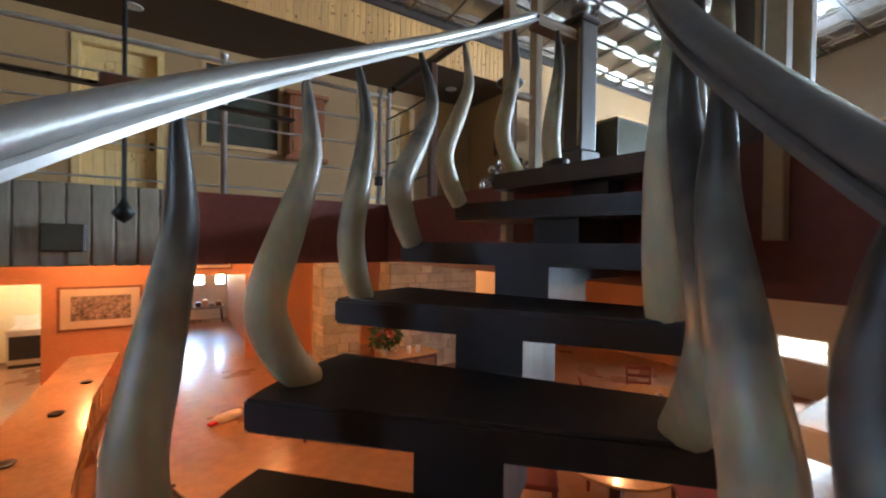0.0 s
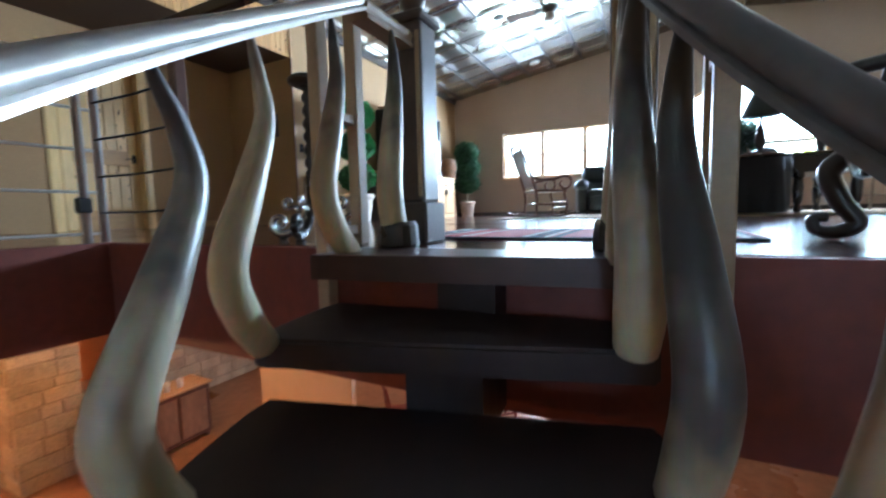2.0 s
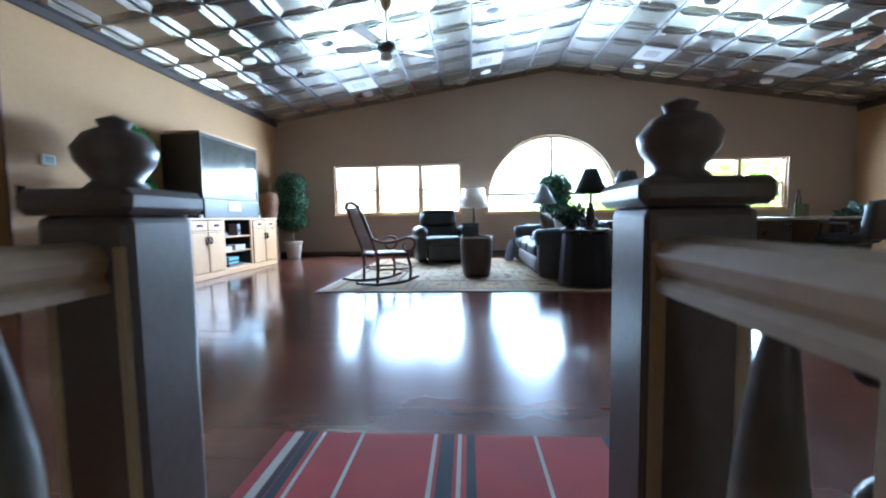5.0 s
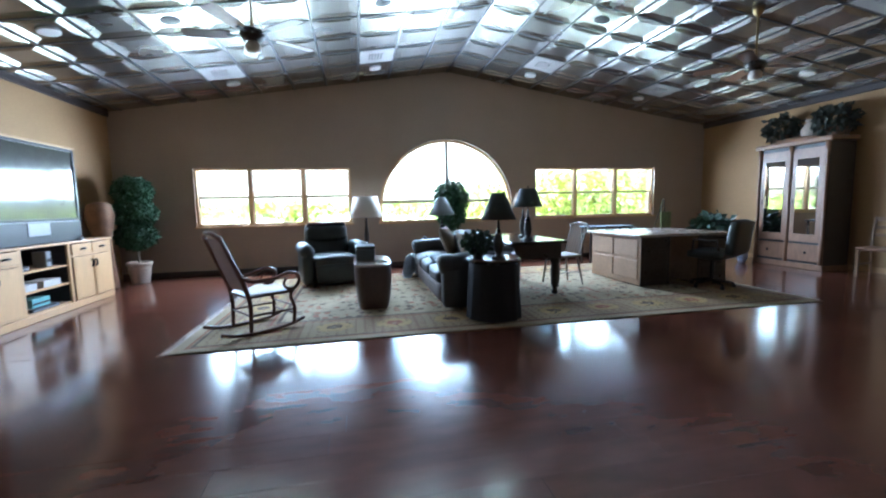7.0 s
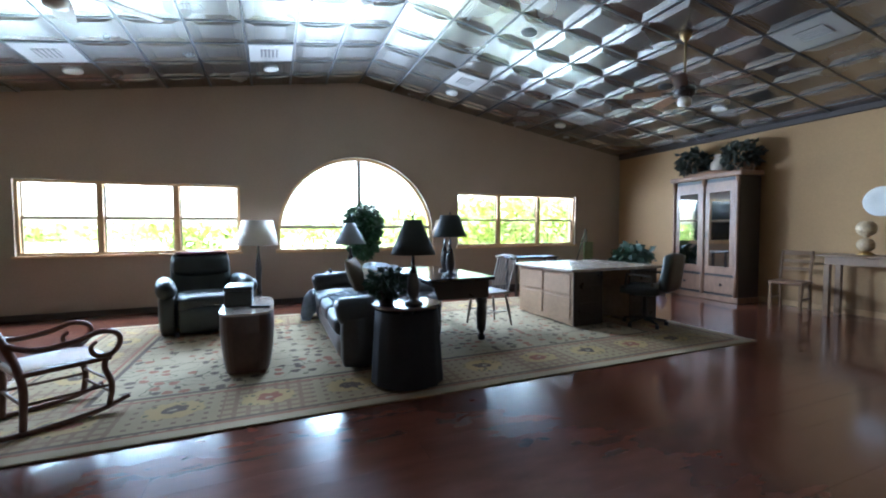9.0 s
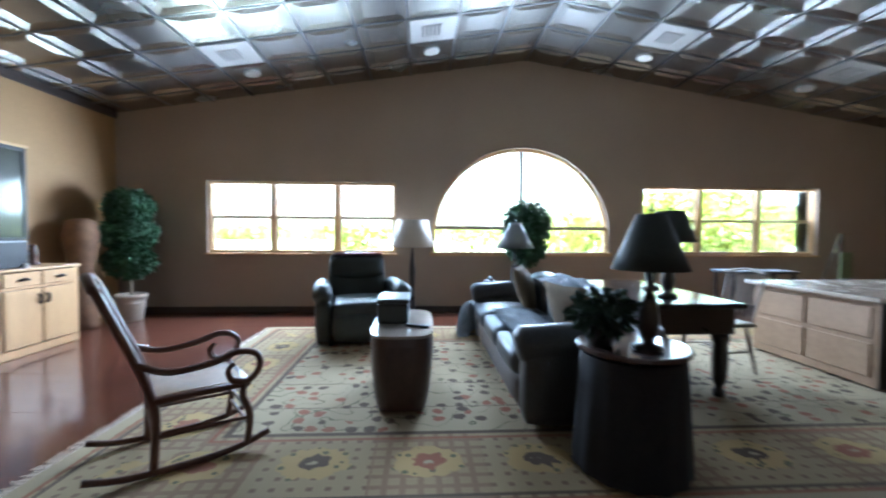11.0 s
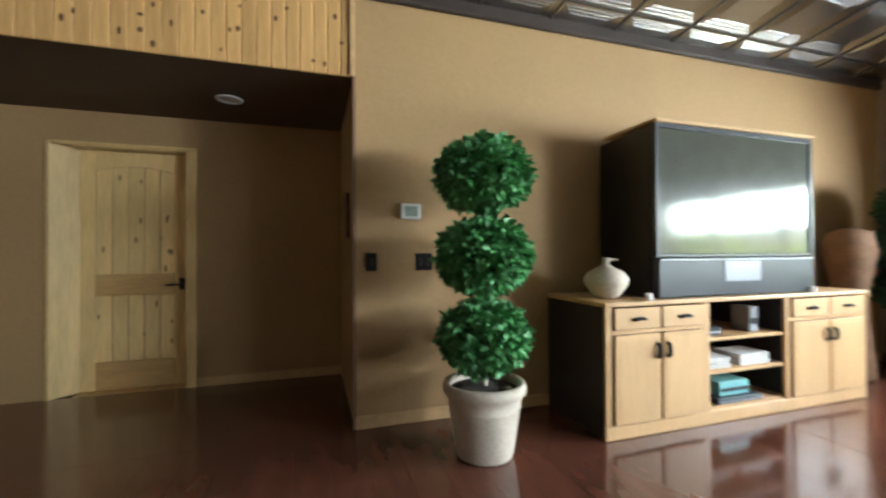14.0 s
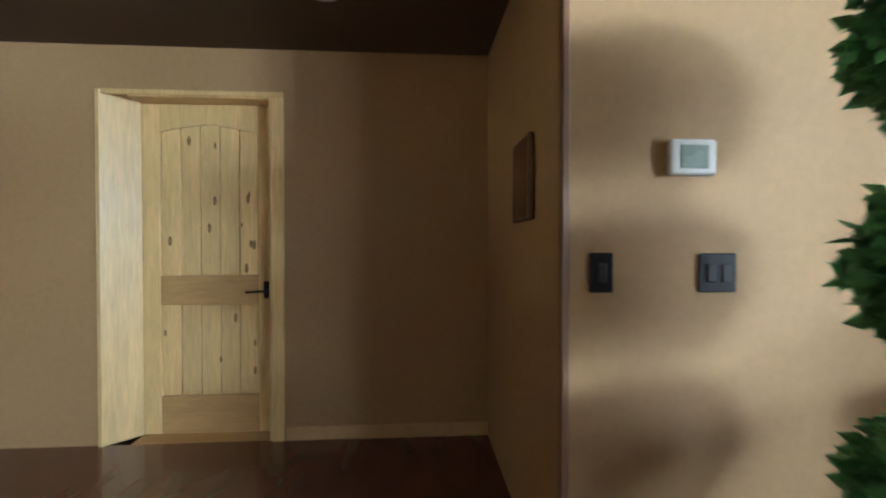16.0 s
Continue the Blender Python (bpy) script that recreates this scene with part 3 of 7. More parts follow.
def horn_material(name, shift):
    """Polished horn: pale at the root, grey and dark towards the tip, with fine lengthwise streaks."""
    m = bpy.data.materials.new(name)
    m.use_nodes = True
    n, l = m.node_tree.nodes, m.node_tree.links
    b = n["Principled BSDF"]
    tc = n.new("ShaderNodeTexCoord")
    sep = n.new("ShaderNodeSeparateXYZ")
    l.new(tc.outputs["Object"], sep.inputs[0])
    ns = n.new("ShaderNodeTexNoise")
    ns.inputs["Scale"].default_value = 9
    l.new(tc.outputs["Object"], ns.inputs["Vector"])
    add = n.new("ShaderNodeMath")
    add.operation = "MULTIPLY_ADD"
    add.inputs[1].default_value = 0.42
    l.new(ns.outputs["Fac"], add.inputs[0])
    zs = n.new("ShaderNodeMath")
    zs.operation = "MULTIPLY"
    zs.inputs[1].default_value = 0.78
    l.new(sep.outputs["Z"], zs.inputs[0])
    l.new(zs.outputs[0], add.inputs[2])
    oi = n.new("ShaderNodeObjectInfo")
    sh = n.new("ShaderNodeMath")
    sh.operation = "MULTIPLY_ADD"
    sh.inputs[1].default_value = 0.22
    l.new(oi.outputs["Random"], sh.inputs[0])
    lift = n.new("ShaderNodeMath")
    lift.inputs[1].default_value = shift
    l.new(add.outputs[0], lift.inputs[0])
    l.new(lift.outputs[0], sh.inputs[2])
    r = n.new("ShaderNodeValToRGB")
    r.color_ramp.elements[0].position, r.color_ramp.elements[0].color = 0.38, (0.68, 0.57, 0.32, 1)
    r.color_ramp.elements[1].position, r.color_ramp.elements[1].color = 0.90, (0.028, 0.024, 0.02, 1)
    e = r.color_ramp.elements.new(0.60)
    e.color = (0.46, 0.38, 0.23, 1)
    e = r.color_ramp.elements.new(0.75)
    e.color = (0.11, 0.10, 0.08, 1)
    l.new(sh.outputs[0], r.inputs["Fac"])
    mp = n.new("ShaderNodeMapping")
    mp.inputs["Scale"].default_value = (60, 60, 4)
    l.new(tc.outputs["Object"], mp.inputs["Vector"])
    st = n.new("ShaderNodeTexNoise")
    st.inputs["Scale"].default_value = 1.0
    l.new(mp.outputs[0], st.inputs["Vector"])
    mix = n.new("ShaderNodeMix")
    mix.data_type = "RGBA"
    mix.blend_type = "MULTIPLY"
    mix.inputs["Factor"].default_value = 0.45
    l.new(r.outputs["Color"], mix.inputs["A"])
    l.new(st.outputs["Color"], mix.inputs["B"])
    g = n.new("ShaderNodeGamma")
    g.inputs["Gamma"].default_value = 0.8
    l.new(mix.outputs["Result"], g.inputs["Color"])
    l.new(g.outputs[0], b.inputs["Base Color"])
    b.inputs["Roughness"].default_value = 0.36
    bp = n.new("ShaderNodeBump")
    bp.inputs["Strength"].default_value = 0.15
    bp.inputs["Distance"].default_value = 0.004
    l.new(st.outputs["Fac"], bp.inputs["Height"])
    l.new(bp.outputs["Normal"], b.inputs["Normal"])
    return m


M_HORN = horn_material("polished_horn", -0.02)
# Darker copy: browner horns, with the inner side's weaker light in the colour.
M_HORN_SHADED = horn_material("dark_shaded_horn", 0.22)


def horn(base, along, height, fat=1.0, belly=0.08, swing=-0.03, tip=0.0, lean=0.0, cup=False, dark=False):
    """One S-curved horn baluster; along is the unit direction up the stairs. belly: how far it swells down the stairs, swing and tip: how far its upper part and tip stand down the stairs from its root."""
    label = "polished curved cattle horn baluster, pale at its root"
    if cup:
        label = "polished horn baluster standing in a dark wooden cup"
    elif dark:
        label = "olive-brown curved cattle horn baluster with a pale root, darkened for shade"
    t = thing("horn_baluster", (base.x, base.y, base.z), label, "horn", "horn balusters of the stairs")
    al = Vector((along[0], along[1], 0))
    across = Vector((-al.y, al.x, 0))
    ctrl = [(0.0, 0.0), (belly * 0.62, 0.11), (belly, 0.27), ((belly + swing) * 0.52, 0.49), (swing, 0.72), (swing * 0.75 + tip * 0.25, 0.86), (tip * 0.8 + swing * 0.2, 0.95), (tip, 1.0)]
    rad = [0.052, 0.057, 0.056, 0.050, 0.036, 0.025, 0.016, 0.008]
    pts = []
    for (o, z), r in zip(ctrl, rad):
        p = al * -o + across * (lean * math.sin(z * 3.0)) + Vector((0, 0, z * height))
        pts.append((p.x, p.y, p.z, r * fat))
    sm = smooth_path(pts, 32)
    bm = tube(bmesh.new(), [q[:3] for q in sm], [max(0.004, q[3]) for q in sm], 16)
    part("horn", bm, M_HORN_SHADED if dark else M_HORN, t, smooth=True)
    part("root_pin" if not cup else "cup", lathe(bmesh.new(), [(0.03, -0.002), (0.034, 0.012), (0.02, 0.02), (0, 0.02)] if not cup else [(0.072, 0), (0.076, 0.01), (0.07, 0.075), (0.062, 0.09), (0.045, 0.09)], 16), M_BLACKWOOD, t)
    return t


def rail_z(a):
    return 0.735 - (a - 95.0) * 0.0190


def rail_z_in(a):
    return 0.785 - (a - 95.0) * 0.0198


# outer horns, from the loft down: root, belly, upper part and tip as angles round the stairs
OUTER = {-1: (95.6, 99.3, 96.9, 97.0), 0: (107.4, 110.3, 106.0, 106.9), 1: (115.9, 118.3, 112.9, 115.0), 2: (123.7, 125.7, 123.7, 124.7), 3: (130.7, 134.6, 130.2, 131.1), 4: (141.6, 143.4, 141.1, 141.4)}
INNER = {-1: (97.5, 101.0, 100.6, 100.0), 0: (105.6, 108.0, 103.6, 105.6), 1: (115.2, 117.4, 112.8, 114.0), 2: (123.0, 126.6, 128.6, 128.0), 3: (132.6, 139.0, 130.0, 129.4), 4: (142.6, 143.6, 139.0, 138.6)}
rng = random.Random(4)
for k in range(-1, 10):
    z = -RISE * (k + 1)
    a, b, u, e = OUTER[k] if k in OUTER else (tread_front(k) - 3.0, tread_front(k) - 0.4, tread_front(k) - 4.0, tread_front(k) - 3.0)
    d = Vector((math.sin(radians(a)), -math.cos(radians(a)), 0))
    m_ = radians(1.0) * 2.06
    horn(pol(2.065, a, z), d, rail_z(e) - z + 0.012, rng.uniform(0.66, 0.78), (b - a) * m_, (u - a) * m_, (e - a) * m_, rng.uniform(-0.015, 0.015))
    a, b, u, e = INNER[k] if k in INNER else (tread_front(k) - 2.0, tread_front(k) - 1.0, tread_front(k) - 5.0, tread_front(k) - 4.0)
    d = Vector((math.sin(radians(a)), -math.cos(radians(a)), 0))
    m_ = radians(1.0) * 1.265
    horn(pol(1.265, a, z), d, rail_z_in(e) - z + 0.012, rng.uniform(0.74, 0.86), (b - a) * m_, (u - a) * m_, (e - a) * m_, rng.uniform(-0.015, 0.015), dark=k in (-1, 0, 1, 3, 6, 8))
# one more at the head of each side, in cups on the loft floor
horn(Vector((2.53, 2.37, 0.0)), (1, 0), 0.745, 0.82, 0.035, -0.015, 0.0, 0.01, cup=True)
horn(Vector((2.53, 1.64, 0.0)), (1, 0), 0.745, 0.95, 0.035, -0.015, 0.0, -0.015, cup=True)

RAIL_SECTION = [(-0.036, 0.0), (-0.036, 0.012), (-0.028, 0.02), (-0.034, 0.03), (-0.038, 0.045), (-0.026, 0.062), (0, 0.068), (0.026, 0.062), (0.038, 0.045), (0.034, 0.03), (0.028, 0.02), (0.036, 0.012), (0.036, 0.0)]
# Inner rail is the same silver, darkened in colour for its shaded side.
M_RAIL_SHADED = mat("shaded_silver_rail", (0.15, 0.145, 0.14), 0.4, metal=0.2, var=0.12, scale=3, fine=40, bump=0.04)
for r, a_end, name, mt in ((R_RAIL, 93.6, "handrail_outer", M_SILVER), (R_RAIL_IN, 97.5, "handrail_inner", M_RAIL_SHADED)):
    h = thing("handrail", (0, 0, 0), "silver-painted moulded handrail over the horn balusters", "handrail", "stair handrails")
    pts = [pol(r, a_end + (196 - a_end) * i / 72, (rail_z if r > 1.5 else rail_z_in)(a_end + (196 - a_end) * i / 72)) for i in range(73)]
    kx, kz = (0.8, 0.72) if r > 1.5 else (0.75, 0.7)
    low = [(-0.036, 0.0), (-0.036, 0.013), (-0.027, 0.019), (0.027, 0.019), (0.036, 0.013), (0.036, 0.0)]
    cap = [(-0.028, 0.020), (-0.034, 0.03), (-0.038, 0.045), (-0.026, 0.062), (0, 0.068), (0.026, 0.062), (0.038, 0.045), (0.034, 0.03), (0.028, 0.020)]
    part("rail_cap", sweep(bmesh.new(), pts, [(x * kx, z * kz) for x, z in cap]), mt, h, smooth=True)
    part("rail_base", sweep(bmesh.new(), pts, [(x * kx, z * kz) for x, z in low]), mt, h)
for y, x0, group in ((2.41, 2.40, "upper rails"), (1.64, 2.38, "upper rails")):
    h = thing("level_rail", (0, 0, 0), "tan moulded rail running level to the newel post", "handrail", group)
    part("moulded_rail", sweep(bmesh.new(), [(x0, y, 0.737), (2.55, y, 0.737), (2.69, y, 0.737)], RAIL_SECTION), M_TANPOST, h)


def newel(x, y):
    t = thing("newel_post", (x, y, 0), "square dark newel post with a carved finial", "newel post", "newel posts at the stair head")
    part("base", bbox(-0.082, 0.082, -0.082, 0.082, 0, 0.16, 0.008), M_DARKPOST, t)
    part("shaft", bbox(-0.066, 0.066, -0.066, 0.066, 0.16, 0.84, 0.012, 2), M_DARKPOST, t)
    for s in (1, -1):
        part("edge_bead", bbox(-0.068, 0.068, s * 0.05 - 0.01, s * 0.05 + 0.01, 0.18, 0.80, 0.004), M_TANPOST, t)
    part("cap", bbox(-0.08, 0.08, -0.08, 0.08, 0.84, 0.875, 0.01), M_DARKPOST, t)
    part("finial", lathe(bmesh.new(), [(0.045, 0.875), (0.03, 0.89), (0.048, 0.915), (0.052, 0.935), (0.038, 0.955), (0.018, 0.965), (0.022, 0.975), (0, 0.985)], 16), M_DARKPOST, t, smooth=True)


newel(2.745, 2.41)
newel(2.745, 1.62)

# guard rails of the gallery and the loft edge
for y in (2.61, 1.42):
    for x in (2.42, 2.62):
        t = thing("tall_post", (x, y, -0.02), "slender tan post reaching up to the tin ceiling", "post", "tall posts at the stair head")
        part("shaft", bbox(-0.026, 0.026, -0.026, 0.026, 0.02 if x > 2.5 else -0.3, roof_z(y) + 0.03, 0.004), M_TANPOST, t)
    t = thing("post_rungs", (2.52, y, 0), "short tan rungs between the two tall posts", "railing", "rungs between the tall posts")
    for z in (0.06, 0.48, 0.92):
        part("rung", bbox(-0.074, 0.074, -0.018, 0.018, z - 0.018, z + 0.018, 0.004), M_TANPOST, t)
g = thing("guard_rail", (2.47, 0, 0), "dark top rail and thin rods on a red-brown post", "railing")
part("top_rail", bbox(-0.022, 0.022, 2.70, 4.2, 0.96, 1.01, 0.006), M_BLACKWOOD, g)
part("post", bbox(-0.026, 0.026, 3.455, 3.507, 0, 0.96, 0.005), M_MAHOG, g)
for z in (0.165, 0.355, 0.55, 0.74):
    part("rod", tube(bmesh.new(), [(0, 3.50, z), (0, 3.85, z - 0.008), (-0.01, 4.21, z - 0.004)], 0.006, 6), M_IRON, g)
g = thing("guard_rail", (2.47, 0, 0), "tan wooden guard rail along the loft edge beside the stairs", "railing")
for z, h, mt in ((0.05, 0.05, M_TANPOST), (0.49, 0.045, M_TANPOST), (0.96, 0.05, M_BLACKWOOD)):
    part("rail", bbox(-0.022, 0.022, -6.2, 1.05, z, z + h, 0.006), mt, g)
for i in range(5):
    part("post", bbox(-0.026, 0.026, -6.1 + 1.7 * i, -6.05 + 1.7 * i, 0, 0.96, 0.005), M_MAHOG, g)
g = thing("pipe_railing", (0, 4.23, 0), "galvanised pipe railing with thin rods along the gallery", "railing")
for x in (2.475, 2.395, 1.203, 0.0, -1.3, -2.6, -3.9, -5.2):
    part("pipe_post", lathe(bmesh.new(), [(0.02, 0), (0.02, 0.965), (0.026, 0.967), (0.026, 0.985), (0.0, 0.99)], 10, (x, 0)), M_PIPE, g, smooth=True)
for z in (0.05, 0.27, 0.49, 0.70):
    part("rod", tube(bmesh.new(), [(-6, 0, z), (2.47, 0, z)], 0.008, 6), M_PIPE, g)
part("top_rail", tube(bmesh.new(), [(-6, 0, 0.93), (2.47, 0, 0.93)], 0.017, 8), M_PIPE, g)
part("clamp", bbox(2.36, 2.42, -0.03, 0.03, 0.16, 0.24, 0.008), M_IRON, g)

# corrugated boards on the far fascia, with a small screen
fb = tagged(new("fascia_boards"), "weathered grey upright boards on the gallery edge", "fascia", kind="structure")
b0 = part("board", bbox(-5.95, -5.842, 4.196, 4.229, -0.5, -0.002, 0.006), mat("grey_boards", (0.34, 0.29, 0.21), 0.5, var=0.2, scale=3, fine=18, stretch=(3, 3, 0.4), per_object=0.15), fb)
for i in range(1, 60):
    share("board", b0, fb, Matrix.Translation((i * 0.115, 0, 0)))
t = thing("wall_screen", (0.365, 4.182, -0.33), "small black flat screen hung on the board fascia", "screen")
part("bezel", bbox(-0.10, 0.10, -0.03, 0.014, -0.08, 0.08, 0.006), M_BLACKSIDE, t)
part("display", bbox(-0.092, 0.092, -0.034, -0.03, -0.07, 0.072), M_SCREEN, t)
# belt fan hung in the open hall
t = thing("ceiling_fan", (0.67, 3.9, 0.50), "dark old-fashioned ceiling fan on a long rod", "fan")
part("rod", tube(bmesh.new(), [(0, 0, -0.6), (0, 0, roof_z(3.9) - 0.50)], 0.012, 8), M_IRON, t)
part("motor_box", bbox(-0.11, 0.11, -0.07, 0.07, -0.06, 0.08, 0.015, 2), M_MAHOG, t)
for q in range(2):
    part("blade", bbox(0.10, 0.95, -0.035, 0.035, 0.01, 0.03, 0.005, m=pose(0, 0, 0, 0, 0, 180 * q + 4)), M_BLACKWOOD, t)
part("finial", lathe(bmesh.new(), [(0.0, -0.745), (0.035, -0.72), (0.06, -0.685), (0.03, -0.64), (0.012, -0.60)], 14), M_IRON, t, smooth=True)

M_DOORRAIL = mat("orange_pine_rail", (0.56, 0.35, 0.13), 0.42, var=0.15, scale=2.5, fine=16, bump=0.06, stretch=(0.4, 4, 4), coat=0.15)
M_KNOT_PALE = mat("pale_pine_knot", (0.33, 0.18, 0.065), 0.5, var=0.4, scale=30)
# ---- gallery wall: doors, openings, downlights ----
def pine_door(x0, x1, y, name, label, mt, arched=True):
    d = thing(name, (x0, y, 0), label, "door")
    d["kind"] = "structure"
    w, h = x1 - x0, 2.13
    part("stile", bbox(0, 0.11, 0, 0.042, 0.004, h, 0.004), mt, d)
    part("stile", bbox(w - 0.11, w, 0, 0.042, 0.004, h, 0.004), mt, d)
    part("bottom_rail", bbox(0.11, w - 0.11, 0, 0.042, 0.004, 0.25, 0.004), M_DOORRAIL, d)
    part("lock_rail", bbox(0.11, w - 0.11, 0.0, 0.042, 0.84, 1.03, 0.004), M_DOORRAIL, d)
    bm = bmesh.new()
    n = 12
    pts = [(0.11 + (w - 0.22) * i / n, 1.95 + 0.05 * math.sin(math.pi * i / n)) for i in range(n + 1)]
    prism(bm, pts + [(w - 0.11, h), (0.11, h)], 0, 0.042, Matrix(((1, 0, 0, 0), (0, 0, 1, 0), (0, 1, 0, 0), (0, 0, 0, 1))))
    part("top_rail", bm, mt, d)
    k = 5
    pw = (w - 0.22) / k
    for z0, z1 in ((0.25, 0.84), (1.03, 2.02)):
        for i in range(k):
            part("panel_board", bbox(0.11 + pw * i + 0.003, 0.11 + pw * (i + 1) - 0.003, 0.014, 0.036, z0, z1, 0.004), mt, d)
    kr = random.Random(len(label))
    for i in range(16):
        kx, kz = kr.uniform(0.13, w - 0.13), kr.choice([kr.uniform(0.28, 0.8), kr.uniform(1.06, 1.9)])
        r = kr.uniform(0.008, 0.018)
        part("knot", lathe(bmesh.new(), [(r, 0), (r * 0.6, 0.0015), (0, 0.002)], 9, m=Matrix.Translation((kx, 0.0135, kz)) @ pose(0, 0, 0, 90) @ Matrix.Diagonal((0.7, 1.9, 1, 1))), M_KNOT_PALE, d)
    hd = part("handle_plate", bbox(w - 0.075, w - 0.025, -0.012, 0.0, 0.88, 0.99, 0.004), M_IRON, d, "black iron lever handle")
    part("lever", tube(bmesh.new(), [(w - 0.05, -0.01, 0.93), (w - 0.05, -0.055, 0.93), (w - 0.10, -0.058, 0.93), (w - 0.17, -0.056, 0.925)], 0.008, 8), M_IRON, hd)
    return d


def casing(x0, x1, y_face, y_leaf, mt):
    """Jambs through the wall and flat casing on its face."""
    c = thing("door_casing", (0, 0, 0), "pine door casing with deep jambs", "door casing", "door casings")
    c["kind"] = "structure"
    for a, b in ((x0 - 0.018, x0), (x1, x1 + 0.018)):
        part("jamb", bbox(a, b, y_face - 0.004, y_face + 0.28, 0, 2.15), mt, c)
    part("head_jamb", bbox(x0, x1, y_face - 0.004, y_face + 0.28, 2.134, 2.149), mt, c)
    for a, b in ((x0 - 0.085, x0 - 0.008), (x1 + 0.008, x1 + 0.085)):
        part("casing_board", bbox(a, b, y_face - 0.02, y_face - 0.001, 0, 2.14, 0.004), mt, c)
    part("head_casing", bbox(x0 - 0.085, x1 + 0.085, y_face - 0.021, y_face - 0.001, 2.141, 2.215, 0.004), mt, c)


c = thing("door_casing", (0, 0, 0), "pine door casing with one broad splayed reveal", "door casing", "door casings")
c["kind"] = "structure"
part("splayed_reveal", prism(bmesh.new(), [(DOORX[0] - 0.175, 7.703), (DOORX[0] - 0.15, 7.70), (DOORX[0], 7.85), (DOORX[0], 8.0), (DOORX[0] - 0.158, 8.0), (DOORX[0] - 0.158, 7.718), (DOORX[0] - 0.175, 7.718)], 0, 2.17), M_PINE_DOOR, c)
part("jamb", bbox(DOORX[1], DOORX[1] + 0.018, 7.716, 8.0, 0, 2.15), M_PINE_DOOR, c)
part("head_jamb", bbox(DOORX[0] + 0.001, DOORX[1], 7.716, 8.0, 2.134, 2.149), M_PINE_DOOR, c)
part("casing_board", bbox(DOORX[1] + 0.02, DOORX[1] + 0.095, 7.70, 7.719, 0, 2.14, 0.004), M_PINE_DOOR, c)
part("head_casing", bbox(DOORX[0] - 0.14, DOORX[1] + 0.095, 7.699, 7.719, 2.141, 2.172, 0.004), M_PINE_DOOR, c)
structure(part("threshold", bbox(DOORX[0] + 0.001, DOORX[1] - 0.001, 7.723, 8.02, -0.03, 0.002), M_DOORRAIL), "pine threshold under the gallery door", "threshold")
pine_door(DOORX[0] + 0.003, DOORX[1] - 0.003, 7.845, "door_1", "closed knotty pine plank door with an arched top panel", M_PINE_DOOR)
casing(-0.08, 0.70, 7.72, 7.86, M_PINE_DOOR)
pine_door(-0.077, 0.697, 7.82, "door_2", "closed pale pine door on the gallery", M_PINE_DOOR)
structure(part("wall_behind_gallery", bbox(WESTX, 5.93, 8.03, 8.2, -0.12, 2.6), M_TAN), "plain wall behind the gallery rooms", "wall")
# dark serving window with white frame
w = thing("window_4", (1.28, 7.72, 1.08), "dark interior window with a white frame", "window")
w["kind"] = "structure"
for a in ((-0.06, 0.0, -0.06, 1.18), (0.97, 1.03, -0.06, 1.18), (0.0, 0.97, -0.06, 0.0), (0.0, 0.97, 1.12, 1.18)):
    part("window_frame", bbox(a[0], a[1], -0.02, 0.05, a[2], a[3], 0.004), M_TRIM, w)
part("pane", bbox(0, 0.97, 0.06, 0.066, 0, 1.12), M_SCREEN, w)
part("sash_bar", bbox(0.0, 0.97, 0.045, 0.06, 0.54, 0.58), M_BLACKSIDE, w)


def picture(name, m, wd, ht, label, frame_mat, inner, mount=0.0):
    """A framed picture that faces -y before m."""
    t = thing(name, m, label, "picture")
    f = 0.05
    for a in ((-wd / 2, wd / 2, -ht / 2, -ht / 2 + f), (-wd / 2, wd / 2, ht / 2 - f, ht / 2), (-wd / 2, -wd / 2 + f, -ht / 2 + f, ht / 2 - f), (wd / 2 - f, wd / 2, -ht / 2 + f, ht / 2 - f)):
        part("frame_bar", bbox(a[0], a[1], -0.035, 0, a[2], a[3], 0.006), frame_mat, t)
    part("print", bbox(-wd / 2 + f, wd / 2 - f, -0.012, -0.002, -ht / 2 + f, ht / 2 - f), inner, t)
    if mount:
        part("mount", bbox(-wd / 2 + f + mount, wd / 2 - f - mount, -0.016, -0.012, -ht / 2 + f + mount, ht / 2 - f - mount), M_PRINT, t)
    return t


M_PRINT = mat("faded_print", (0.30, 0.22, 0.17), 0.6, var=0.6, scale=5, fine=20, bump=0)
M_CREAM = mat("cream_mount", (0.62, 0.50, 0.36), 0.7, var=0.05)
# carved wooden wall shelf cabinet beside the door
M_REDCAB = mat("reddish_carved_wood", (0.30, 0.105, 0.04), 0.4, var=0.2, scale=5, fine=20, bump=0.08)
t = thing("wall_cabinet", (2.66, 7.715, 1.0), "carved reddish wooden wall cabinet with a shaped cornice", "cabinet")
part("body", bbox(-0.27, 0.27, -0.14, 0, 0.02, 0.95, 0.008), M_REDCAB, t)
part("cornice", bbox(-0.33, 0.33, -0.18, 0, 0.95, 1.02, 0.015, 2), M_REDCAB, t)
part("base_moulding", bbox(-0.33, 0.33, -0.18, 0, -0.05, 0.02, 0.015, 2), M_REDCAB, t)
part("door", bbox(-0.22, 0.22, -0.155, -0.14, 0.08, 0.9, 0.006), M_REDCAB, t)
t = thing("wall_plaque", (5.925, 6.78, 1.50), "small brown square plaque on the alcove wall", "plaque")
part("plate", bbox(-0.025, 0, -0.13, 0.13, -0.17, 0.17, 0.006), M_MAHOG, t)


